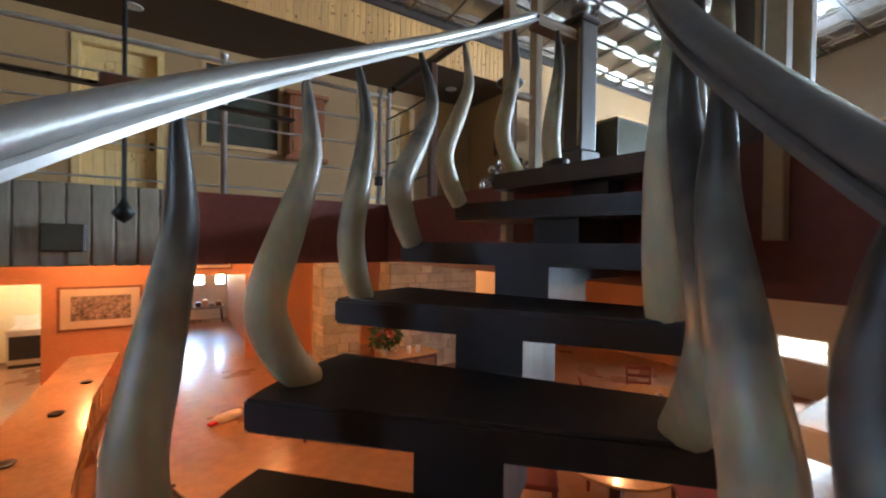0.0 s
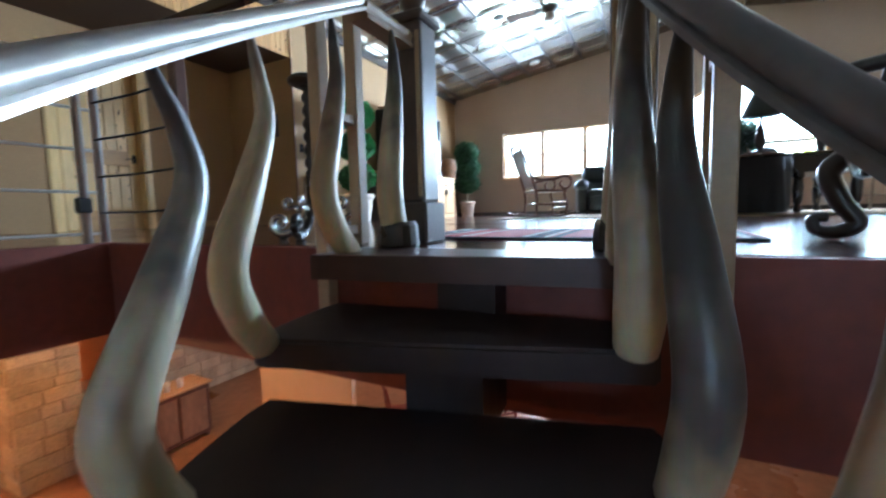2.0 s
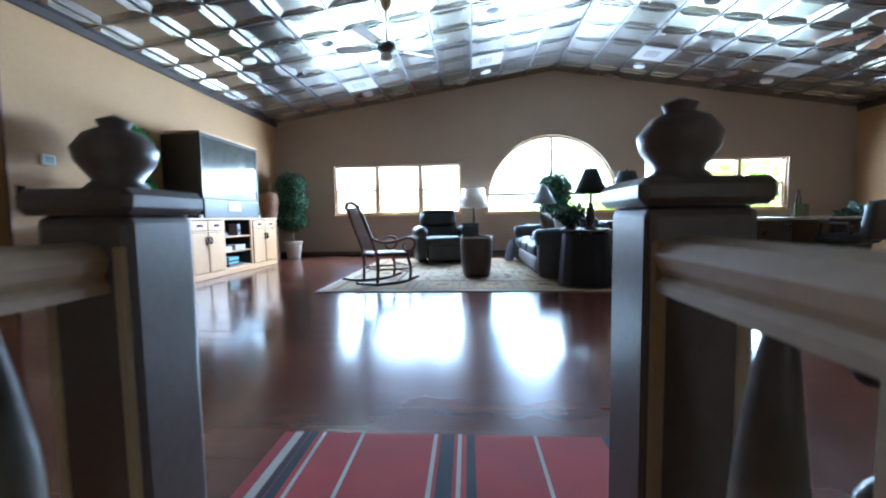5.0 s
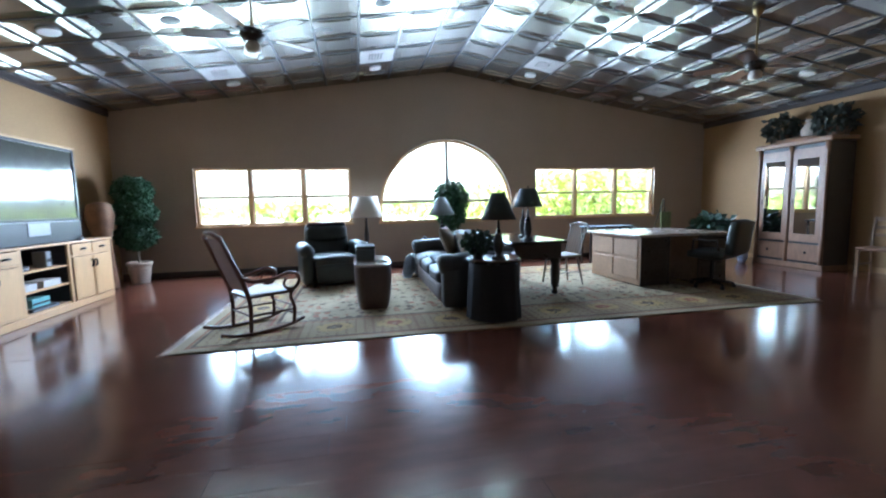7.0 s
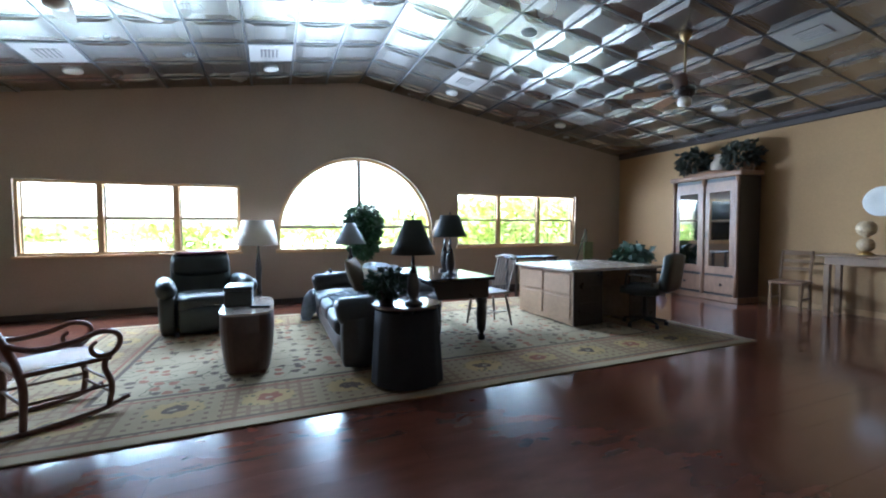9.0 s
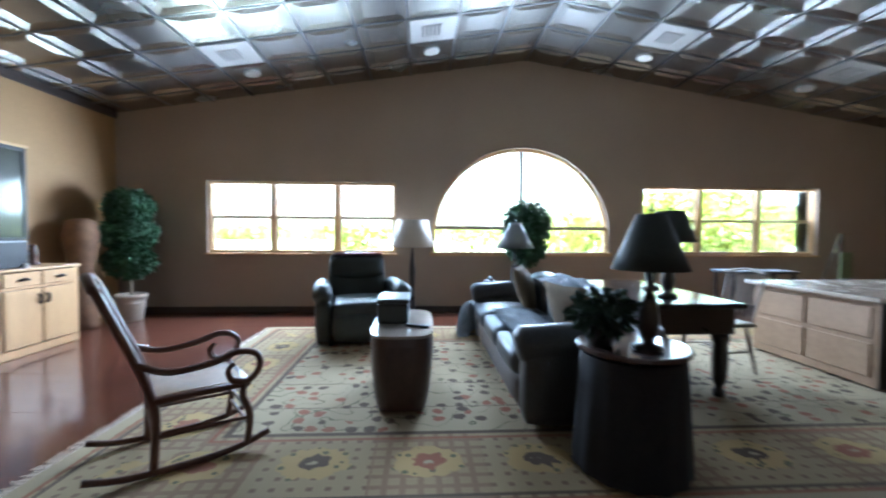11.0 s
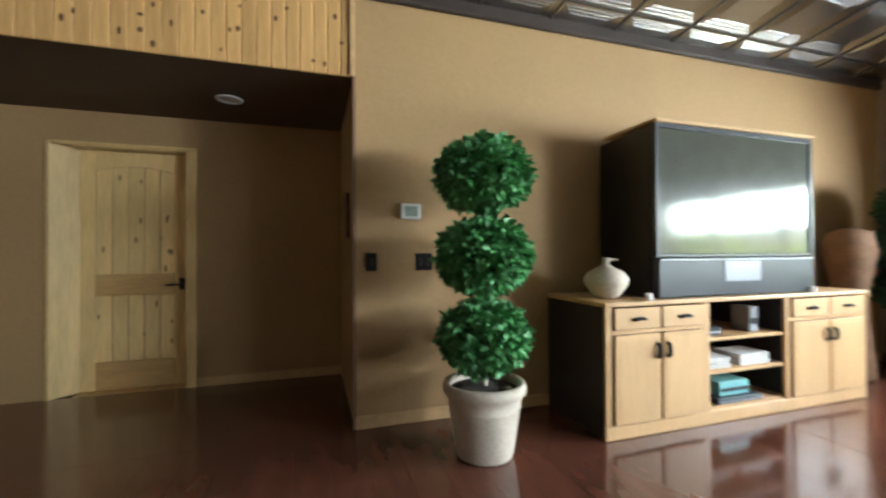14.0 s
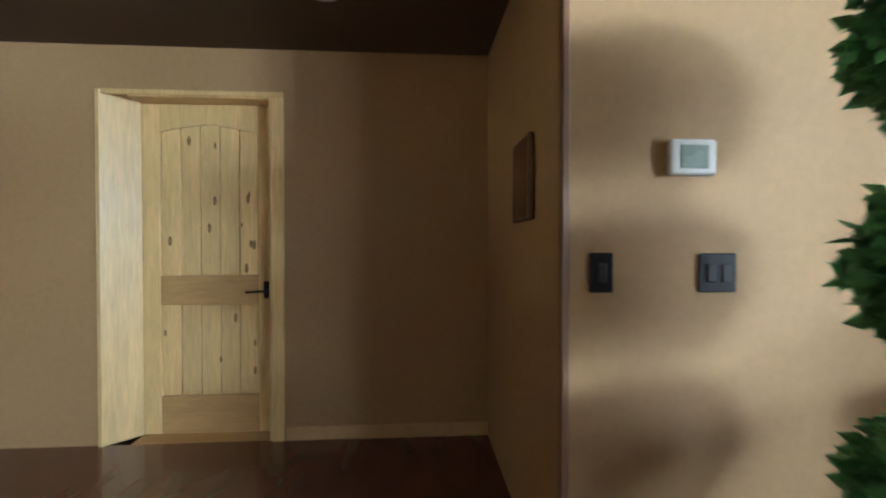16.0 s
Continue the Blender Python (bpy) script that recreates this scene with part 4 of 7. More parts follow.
def downlight(x, y, z, nx=0.0, tilt=0.0):
    t = thing("downlight", pose(x, y, z, tilt), "round recessed downlight with a white trim ring", "downlight", "recessed downlights")
    part("trim_ring", lathe(bmesh.new(), [(0.085, -0.002), (0.10, -0.006), (0.098, -0.014), (0.08, -0.012), (0.07, 0.0)], 24), M_WHITE, t, smooth=True)
    part("lens", lathe(bmesh.new(), [(0.0, -0.004), (0.04, -0.004), (0.076, -0.003)], 24), mat_lens, t)


mat_lens = mat("frosted_lens", (0.7, 0.68, 0.62), 0.3, var=0.05, bump=0)
for x in (5.03, 2.75, 0.49, -1.8, -4.0):
    downlight(x, 7.06, 2.44)

# thermostat and switches by the corner
t = thing("thermostat", (6.324, NY, 1.505), "white wall thermostat with a grey-green display", "thermostat")
part("case", bbox(-0.075, 0.075, -0.03, 0, -0.056, 0.056, 0.012, 3), M_WHITE, t)
part("display", bbox(-0.045, 0.045, -0.033, -0.03, -0.036, 0.036, 0.001), mat("lcd", (0.30, 0.36, 0.30), 0.25, var=0.05, bump=0), t)
for x, wd, z in ((6.043, 0.075, 1.147), (6.42, 0.125, 1.145)):
    t = thing("switch_plate", (x, NY, z), "dark bronze light switch plate", "light switch", "switch plates")
    part("plate", bbox(-wd / 2, wd / 2, -0.008, 0, -0.062, 0.062, 0.004), M_IRON, t)
    for q in range(2 if wd > 0.1 else 1):
        ox = 0 if wd < 0.1 else (-0.025 + 0.05 * q)
        part("rocker", bbox(ox - 0.014, ox + 0.014, -0.014, -0.008, -0.03, 0.03, 0.003), M_BLACKSIDE, t)
structure(part("corner_trim", bbox(5.915, 5.94, NY - 0.012, NY + 0.02, 0, 2.44, 0.004), M_BROWNWOOD), "brown corner bead of the alcove opening", "trim")

# ---- television end ----
def handle_pull(parent, x, y, z, upright):
    if upright:
        part("pull", tube(bmesh.new(), [(x, y, z - 0.045), (x, y - 0.022, z - 0.035), (x, y - 0.026, z), (x, y - 0.022, z + 0.035), (x, y, z + 0.045)], 0.013, 8), M_IRON, parent)
    else:
        part("cup_pull", tube(bmesh.new(), [(x - 0.045, y, z - 0.006), (x - 0.035, y - 0.02, z), (x, y - 0.026, z + 0.006), (x + 0.035, y - 0.02, z), (x + 0.045, y, z - 0.006)], 0.012, 8), M_IRON, parent)


def tv_cabinet():
    x0, x1, yf, yb, h = 7.43, 10.0, 5.63, 6.30, 0.885
    t = thing("media_cabinet", (0, 0, 0), "long pale oak media cabinet with black ends and open middle shelves", "cabinet")
    part("top", bbox(x0 - 0.02, x1 + 0.02, yf - 0.02, yb, h - 0.03, h, 0.008, 2), M_OAK, t)
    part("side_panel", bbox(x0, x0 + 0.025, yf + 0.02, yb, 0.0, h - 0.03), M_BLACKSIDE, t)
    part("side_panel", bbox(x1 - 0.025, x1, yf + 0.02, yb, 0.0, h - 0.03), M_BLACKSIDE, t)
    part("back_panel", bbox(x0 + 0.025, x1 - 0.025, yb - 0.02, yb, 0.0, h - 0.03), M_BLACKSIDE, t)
    part("plinth", bbox(x0 - 0.004, x1 + 0.004, yf, yf + 0.03, 0, 0.09, 0.006), M_OAK, t)
    for x in (x0, 8.25, 9.06, x1 - 0.05):
        part("stile", bbox(x, x + 0.05, yf + 0.002, yf + 0.03, 0.09, h - 0.03), M_OAK, t)
    part("partition", bbox(8.255, 8.28, yf + 0.03, yb - 0.02, 0.09, h - 0.03), M_BLACKSIDE, t)
    part("partition", bbox(9.08, 9.105, yf + 0.03, yb - 0.02, 0.09, h - 0.03), M_BLACKSIDE, t)
    for z in (0.09, 0.34, 0.575):
        part("shelf", bbox(8.28, 9.08, yf + 0.02, yb - 0.02, z, z + 0.022), M_OAK, t)
    for a, b in ((x0 + 0.05, 8.25), (9.11, x1 - 0.05)):
        part("case_rail", bbox(a, b, yf + 0.004, yf + 0.03, 0.675, 0.70), M_OAK, t)
        w = (b - a) / 2
        for q in range(2):
            u0, u1 = a + w * q + 0.008, a + w * (q + 1) - 0.008
            d = part("door", bbox(u0, u1, yf - 0.016, yf + 0.002, 0.10, 0.672, 0.005), M_OAK, t)
            part("door_panel", bbox(u0 + 0.03, u1 - 0.03, yf - 0.018, yf - 0.014, 0.13, 0.642, 0.0015), M_OAK, d)
            handle_pull(d, u1 - 0.035 if q == 0 else u0 + 0.035, yf - 0.016, 0.56, True)
            d = part("drawer", bbox(u0, u1, yf - 0.016, yf + 0.002, 0.705, 0.845, 0.005), M_OAK, t)
            handle_pull(d, (u0 + u1) / 2, yf - 0.016, 0.775, False)
    return t


tv_cabinet()
M_GADGET = mat("black_plastic", (0.02, 0.02, 0.022), 0.35, var=0.1)
M_GREYP = mat("grey_plastic", (0.30, 0.31, 0.32), 0.4, var=0.08)
M_TEAL = mat("teal_box", (0.22, 0.48, 0.46), 0.5, var=0.1)
M_PAPER = mat("paper_stack", (0.62, 0.60, 0.56), 0.8, var=0.12, scale=20)
for i, (x, z, wd, ht, dp, m_, nm, lb, ct) in enumerate((
        (8.42, 0.597, 0.16, 0.06, 0.2, M_GADGET, "media_player", "small black media player on the upper shelf", "media player"),
        (8.86, 0.597, 0.09, 0.19, 0.15, M_GREYP, "speaker", "small grey upright speaker on the upper shelf", "speaker"),
        (8.46, 0.362, 0.24, 0.075, 0.2, M_PAPER, "magazine_stack", "stack of pale magazines on the middle shelf", "magazines"),
        (8.82, 0.362, 0.30, 0.085, 0.22, M_PAPER, "magazine_stack", "stack of pale magazines on the middle shelf", "magazines"),
        (8.62, 0.152, 0.30, 0.10, 0.2, M_TEAL, "storage_box", "teal storage box on a black disc player", "box"),
        (8.62, 0.112, 0.45, 0.04, 0.3, M_GADGET, "disc_player", "flat black disc player on the bottom shelf", "disc player"))):
    t = thing(nm, (x, 5.80, z), lb, ct)
    if "magazine" in nm:
        for k in range(5):
            o = rng.uniform(-0.012, 0.012)
            part("magazine", bbox(-wd / 2 + o, wd / 2 + o, -dp / 2 + o, dp / 2, ht / 5 * k, ht / 5 * (k + 1) - 0.002, 0.001), M_PAPER, t)
    else:
        part("case", bbox(-wd / 2, wd / 2, -dp / 2, dp / 2, 0, ht, 0.006), m_, t)
        part("front_strip", bbox(-wd / 2 + 0.012, wd / 2 - 0.012, -dp / 2 - 0.003, -dp / 2, ht * 0.3, ht * 0.55), M_GREYP if m_ is M_GADGET else M_GADGET, t)


def big_tv():
    x0, x1, yf, zb, zt = 7.89, 9.46, 5.68, 0.887, 2.10
    t = thing("projection_television", (0, 0, 0), "large black rear-projection television reflecting the windows", "television")
    bm = bmesh.new()
    a = [(x0, yf + 0.06), (x1, yf + 0.06), (x1, yf + 0.2), (x1 - 0.16, 6.27), (x0 + 0.02, 6.27), (x0, yf + 0.2)]
    prism(bm, a, zb, zt - 0.02)
    part("body", bm, M_BLACKSIDE, t)
    for u in ((x0, x0 + 0.03, 1.17, zt), (x1 - 0.03, x1, 1.17, zt), (x0 + 0.03, x1 - 0.03, zt - 0.035, zt), (x0 + 0.03, x1 - 0.03, 1.17, 1.195)):
        part("bezel", bbox(u[0], u[1], yf, yf + 0.06, u[2], u[3], 0.004), M_GADGET, t)
    part("top_trim", bbox(x0 - 0.015, x1 + 0.015, yf - 0.015, 6.2, zt + 0.001, zt + 0.025, 0.006), M_TRIM, t)
    part("screen", bbox(x0 + 0.03, x1 - 0.03, yf + 0.015, yf + 0.04, 1.195, zt - 0.035), M_SCREEN, t)
    part("speaker_panel", bbox(x0 + 0.01, x1 - 0.01, yf - 0.01, yf + 0.06, zb + 0.002, 1.165, 0.01, 2), M_GADGET, t)
    part("control_door", bbox((x0 + x1) / 2 - 0.18, (x0 + x1) / 2 + 0.18, yf - 0.016, yf - 0.01, 0.99, 1.14, 0.004), M_GREYP, t)
    part("chin_line", bbox(x0 + 0.02, x1 - 0.02, yf - 0.016, yf - 0.01, 1.145, 1.16, 0.002), M_GREYP, t)


big_tv()
t = thing("jug", (7.62, 5.86, 0.885), "squat pale grey pottery jug with a narrow neck", "vase")
part("body", lathe(bmesh.new(), [(0.0, 0.0), (0.07, 0.0), (0.10, 0.03), (0.145, 0.10), (0.15, 0.14), (0.12, 0.185), (0.06, 0.215), (0.028, 0.235), (0.022, 0.27), (0.03, 0.285), (0.02, 0.285), (0.014, 0.26)], 24), M_TERRA, t, smooth=True)
part("spout", tube(bmesh.new(), [(0.015, 0, 0.262), (0.06, 0, 0.272), (0.10, 0, 0.268)], [0.012, 0.009, 0.005], 8), M_TERRA, t)
for x, nm, lb in ((7.80, "candle", "small white candle stub on the cabinet"), (9.40, "candle", "small white candle stub on the cabinet")):
    t = thing(nm, (x, 5.66, 0.885), lb, "candle", "candles on the cabinet")
    part("wax", lathe(bmesh.new(), [(0.026, 0), (0.027, 0.04), (0.022, 0.046), (0, 0.044)], 14), M_WHITE, t)
t = thing("figurine", (9.75, 5.9, 0.885), "small reddish wooden figurine on the cabinet", "ornament")
part("body", lathe(bmesh.new(), [(0.05, 0), (0.055, 0.02), (0.03, 0.05), (0.045, 0.10), (0.05, 0.14), (0.025, 0.18), (0.032, 0.21), (0, 0.24)], 14), M_MAHOG, t, smooth=True)


# ---- plants ----
def leaf_ball(bm, c, r, count, rnd, leaf=0.06, squash=0.85, shell=0.35):
    """Small folded leaves scattered through a ragged ball."""
    for _ in range(count):
        d = Vector((rnd.gauss(0, 1), rnd.gauss(0, 1), rnd.gauss(0, 1))).normalized()
        wob = 1 + 0.14 * noise.noise(d * 3.1 + Vector(c)) + 0.05 * rnd.uniform(-1, 1)
        q = r * (1 - shell * rnd.random() ** 2) * wob
        p = Vector(c) + Vector((d.x * q, d.y * q, d.z * q * squash))
        L = leaf * rnd.uniform(0.6, 1.25)
        out = (d * 0.4 + Vector((rnd.uniform(-0.8, 0.8), rnd.uniform(-0.8, 0.8), rnd.uniform(-1.2, 0.3)))).normalized()
        sd = out.cross(Vector((rnd.uniform(-1, 1), rnd.uniform(-1, 1), rnd.uniform(-1, 1)))).normalized()
        nn = out.cross(sd)
        v = [bm.verts.new(p), bm.verts.new(p + out * L * 0.5 + sd * L * 0.33 + nn * L * 0.06), bm.verts.new(p + out * L + nn * -L * 0.1), bm.verts.new(p + out * L * 0.5 - sd * L * 0.33 + nn * L * 0.06)]
        bm.faces.new((v[0], v[1], v[2]))
        bm.faces.new((v[0], v[2], v[3]))
    return bm


def pot(t, r_top, r_bot, h, m_):
    part("pot", lathe(bmesh.new(), [(0, 0), (r_bot, 0), (r_bot * 1.04, 0.02), (r_top * 0.86, h * 0.66), (r_top * 0.87, h * 0.68), (r_top * 0.84, h * 0.70), (r_top * 0.92, h * 0.84), (r_top * 0.99, h * 0.87), (r_top, h * 0.93), (r_top * 0.97, h * 0.985), (r_top * 0.9, h), (r_top * 0.84, h * 0.97), (r_top * 0.82, h * 0.88), (0, h * 0.88)], 36), m_, t, smooth=True)
    bm = lathe(bmesh.new(), [(r_top * 0.83, h * 0.885), (r_top * 0.5, h * 0.91), (0, h * 0.93)], 24)
    part("soil", bm, M_SOIL, t, smooth=True)


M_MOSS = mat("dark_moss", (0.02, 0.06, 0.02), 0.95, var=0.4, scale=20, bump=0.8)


def topiary(x, y, balls, label, m_leaf, count, r_pot=0.252, h_pot=0.44):
    t = thing("topiary", (x, y, 0), label, "plant", "topiaries")
    pot(t, r_pot, r_pot * 0.66, h_pot, M_TERRA)
    rnd = random.Random(int(x * 100))
    top = balls[-1][0]
    part("stem", tube(bmesh.new(), [tuple(p) for p in smooth_path([(0, 0, h_pot * 0.85), (0.015, 0.01, 0.7), (-0.01, 0, 1.2), (0.0, 0.0, top)], 12)], 0.022, 8), M_BARK, t, smooth=True)
    for z, r in balls:
        ball = part("leaf_ball", leaf_ball(bmesh.new(), (0, 0, z), r * 1.12, count, rnd, 0.055, 0.82), m_leaf, t)
        tagged(ball, kind="stuff")
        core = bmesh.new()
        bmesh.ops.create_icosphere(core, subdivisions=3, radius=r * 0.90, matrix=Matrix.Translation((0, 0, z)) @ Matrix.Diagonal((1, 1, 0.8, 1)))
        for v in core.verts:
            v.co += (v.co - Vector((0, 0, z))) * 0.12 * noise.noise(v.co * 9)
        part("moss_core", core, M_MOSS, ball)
    part("vine", tube(bmesh.new(), [tuple(p) for p in smooth_path([(0.05, -0.05, h_pot * 0.9), (0.12, -0.12, h_pot * 0.95), (0.02, -0.17, h_pot * 0.94), (-0.1, -0.1, h_pot * 0.93)], 12)], 0.006, 6), M_BARK, t)
    return t


topiary(6.64, 5.75, ((0.71, 0.225), (1.20, 0.235), (1.69, 0.235)), "three-ball silk topiary in an aged cream clay pot", M_LEAF, 5200)
topiary(11.05, 5.75, ((0.85, 0.27), (1.25, 0.29), (1.62, 0.26)), "leafy potted topiary in the window corner", M_LEAF_SHADED, 2200, 0.2, 0.38)
t = thing("tall_basket", (10.55, 6.02, 0), "tall tan woven basket in the corner", "basket")
part("body", lathe(bmesh.new(), [(0.14, 0), (0.17, 0.03), (0.15, 0.4), (0.12, 0.75), (0.16, 1.0), (0.2, 1.2), (0.16, 1.38), (0.06, 1.42), (0, 1.42)], 20), mat("woven_tan", (0.24, 0.13, 0.065), 0.8, var=0.25, scale=8, fine=60, bump=0.4), t, smooth=True)


# ---- large rug ----
def rug_material(sx, sy):
    m = bpy.data.materials.new("oriental_rug")
    m.use_nodes = True
    n, l = m.node_tree.nodes, m.node_tree.links
    b = n["Principled BSDF"]
    tc = n.new("ShaderNodeTexCoord")
    sep = n.new("ShaderNodeSeparateXYZ")
    l.new(tc.outputs["Object"], sep.inputs[0])

    def math_(op, a, c=None, d=None):
        k = n.new("ShaderNodeMath")
        k.operation = op
        for i, v in enumerate((a, c, d)):
            if v is None:
                continue
            if isinstance(v, (int, float)):
                k.inputs[i].default_value = v
            else:
                l.new(v, k.inputs[i])
        return k.outputs[0]

    def mixc(f, a, c):
        k = n.new("ShaderNodeMix")
        k.data_type = "RGBA"
        l.new(f, k.inputs["Factor"])
        for nm, v in (("A", a), ("B", c)):
            if isinstance(v, tuple):
                k.inputs[nm].default_value = (*v, 1)
            else:
                l.new(v, k.inputs[nm])
        return k.outputs["Result"]

    X, Y = sep.outputs["X"], sep.outputs["Y"]
    ex = math_("SUBTRACT", sx / 2, math_("ABSOLUTE", X))
    ey = math_("SUBTRACT", sy / 2, math_("ABSOLUTE", Y))
    edge = math_("MINIMUM", ex, ey)

    def vor(scale, rnd=1.0, feature="F1", metric="EUCLIDEAN"):
        v = n.new("ShaderNodeTexVoronoi")
        v.feature = feature
        v.distance = metric
        v.inputs["Scale"].default_value = scale
        v.inputs["Randomness"].default_value = rnd
        l.new(tc.outputs["Object"], v.inputs["Vector"])
        return v

    cream, navy, red, green, gold = (0.37, 0.30, 0.18), (0.075, 0.05, 0.035), (0.25, 0.085, 0.045), (0.11, 0.11, 0.055), (0.42, 0.29, 0.11)
    v1 = vor(8.5, 0.65)
    v2 = vor(1.25, 0.5)
    v3 = vor(15.0, 1.0)
    nz = n.new("ShaderNodeTexNoise")
    nz.inputs["Scale"].default_value = 2.2
    nz.inputs["Detail"].default_value = 1.5
    l.new(tc.outputs["Object"], nz.inputs["Vector"])
    sepc = n.new("ShaderNodeSeparateColor")
    l.new(v1.outputs["Color"], sepc.inputs[0])
    fl = math_("MULTIPLY", math_("LESS_THAN", math_("MULTIPLY_ADD", v3.outputs["Distance"], 0.25, v1.outputs["Distance"]), 0.47), math_("GREATER_THAN", sepc.outputs[0], 0.12))
    c1 = mixc(math_("GREATER_THAN", sepc.outputs[1], 0.55), navy, red)
    c1 = mixc(math_("GREATER_THAN", sepc.outputs[2], 0.72), c1, green)
    vine = math_("LESS_THAN", math_("ABSOLUTE", math_("SUBTRACT", math_("FRACT", math_("MULTIPLY", nz.outputs["Fac"], 9.0)), 0.5)), 0.03)
    col = mixc(vine, cream, green)
    row = math_("LESS_THAN", math_("ABSOLUTE", math_("SUBTRACT", math_("FRACT", math_("MULTIPLY", X, 1 / 0.47)), 0.5)), 0.012)
    col = mixc(row, col, navy)
    col = mixc(fl, col, c1)
    # larger diamonds in the field
    sep2 = n.new("ShaderNodeSeparateColor")
    l.new(v2.outputs["Color"], sep2.inputs[0])
    big = math_("MULTIPLY", math_("LESS_THAN", math_("MULTIPLY_ADD", v3.outputs["Distance"], 0.12, v2.outputs["Distance"]), 0.33), math_("GREATER_THAN", sep2.outputs[0], 0.5))
    ring = math_("MULTIPLY", math_("LESS_THAN", math_("MULTIPLY_ADD", v3.outputs["Distance"], 0.12, v2.outputs["Distance"]), 0.23), math_("GREATER_THAN", sep2.outputs[0], 0.5))
    col = mixc(big, col, mixc(math_("GREATER_THAN", sep2.outputs[1], 0.5), red, green))
    col = mixc(ring, col, mixc(math_("LESS_THAN", v3.outputs["Distance"], 0.33), cream, red))
    # border: gold band, rosettes at even steps, guard stripes
    along = mixn = n.new("ShaderNodeMix")
    l.new(math_("LESS_THAN", ex, ey), mixn.inputs["Factor"])
    l.new(X, mixn.inputs["A"])
    l.new(Y, mixn.inputs["B"])
    along = mixn.outputs["Result"]
    cellx = math_("SUBTRACT", math_("FRACT", math_("MULTIPLY", along, 1 / 0.62)), 0.5)
    celly = math_("MULTIPLY", math_("SUBTRACT", edge, 0.46), 1 / 0.62)
    rr = math_("SQRT", math_("ADD", math_("POWER", math_("MULTIPLY", cellx, 0.8), 2), math_("POWER", celly, 2)))
    par = math_("GREATER_THAN", math_("FRACT", math_("MULTIPLY", math_("FLOOR", math_("MULTIPLY", along, 1 / 0.62)), 0.5)), 0.25)
    wob = math_("MULTIPLY_ADD", v3.outputs["Distance"], 0.10, rr)
    ros = mixc(math_("LESS_THAN", wob, 0.17), mixc(math_("LESS_THAN", v3.outputs["Distance"], 0.28), gold, green), mixc(par, red, navy))
    bars = [math_("LESS_THAN", math_("ABSOLUTE", math_("SUBTRACT", math_("FRACT", math_("MULTIPLY", q, 11.0)), 0.5)), 0.17) for q in (along, edge)]
    lattice = mixc(math_("MAXIMUM", bars[0], bars[1]), (0.31, 0.23, 0.12), (0.22, 0.135, 0.075))
    dots = mixc(math_("MULTIPLY", bars[0], bars[1]), (0.32, 0.245, 0.13), (0.17, 0.10, 0.06))
    dark_bd = mixc(math_("LESS_THAN", wob, 0.30), mixc(par, lattice, dots), ros)
    dark_bd = mixc(math_("LESS_THAN", wob, 0.07), dark_bd, cream)
    col = mixc(math_("LESS_THAN", edge, 0.78), col, dark_bd)
    for lo, hi, cc in ((0.76, 0.80, navy), (0.70, 0.725, red), (0.14, 0.165, navy), (0.10, 0.12, red), (0.0, 0.09, cream)):
        f = math_("MULTIPLY", math_("GREATER_THAN", edge, lo), math_("LESS_THAN", edge, hi))
        col = mixc(f, col, cc)
    fade = n.new("ShaderNodeTexNoise")
    fade.inputs["Scale"].default_value = 1.1
    l.new(tc.outputs["Object"], fade.inputs["Vector"])
    ff = math_("MULTIPLY", fade.outputs["Fac"], 0.3)
    col = mixc(ff, col, (0.42, 0.33, 0.21))
    fz = n.new("ShaderNodeTexNoise")
    fz.inputs["Scale"].default_value = 220
    l.new(tc.outputs["Object"], fz.inputs["Vector"])
    bp = n.new("ShaderNodeBump")
    bp.inputs["Strength"].default_value = 0.5
    bp.inputs["Distance"].default_value = 0.004
    l.new(fz.outputs["Fac"], bp.inputs["Height"])
    l.new(bp.outputs["Normal"], b.inputs["Normal"])
    l.new(col, b.inputs["Base Color"])
    b.inputs["Roughness"].default_value = 0.95
    b.inputs["Specular IOR Level"].default_value = 0.15
    return m


RUG = (6.77, 10.52, -3.5, 3.62)
t = thing("area_rug", ((RUG[0] + RUG[1]) / 2, (RUG[2] + RUG[3]) / 2, 0), "large cream oriental rug with floral border and fringe", "rug")
sx, sy = RUG[1] - RUG[0], RUG[3] - RUG[2]
part("rug_body", bbox(-sx / 2, sx / 2, -sy / 2, sy / 2, 0.001, 0.013, 0.004), rug_material(sx, sy), t)
for s in (1, -1):
    verts, faces = [], []
    for i in range(330):
        x = -sx / 2 + sx * (i + 0.5) / 330
        y0 = s * sy / 2
        y1 = y0 + s * rng.uniform(0.05, 0.09)
        o = rng.uniform(-0.01, 0.01)
        k = len(verts)
        verts += [(x - 0.004, y0, 0.009), (x + 0.004, y0, 0.009), (x + 0.003 + o, y1, 0.004), (x - 0.003 + o, y1, 0.004)]
        faces.append((k, k + 1, k + 2, k + 3))
    me = bpy.data.meshes.new("fringe")
    me.from_pydata(verts, [], faces)
    me.materials.append(M_CREAM)
    f = tagged(new("fringe", me), kind="stuff")
    f.parent = t

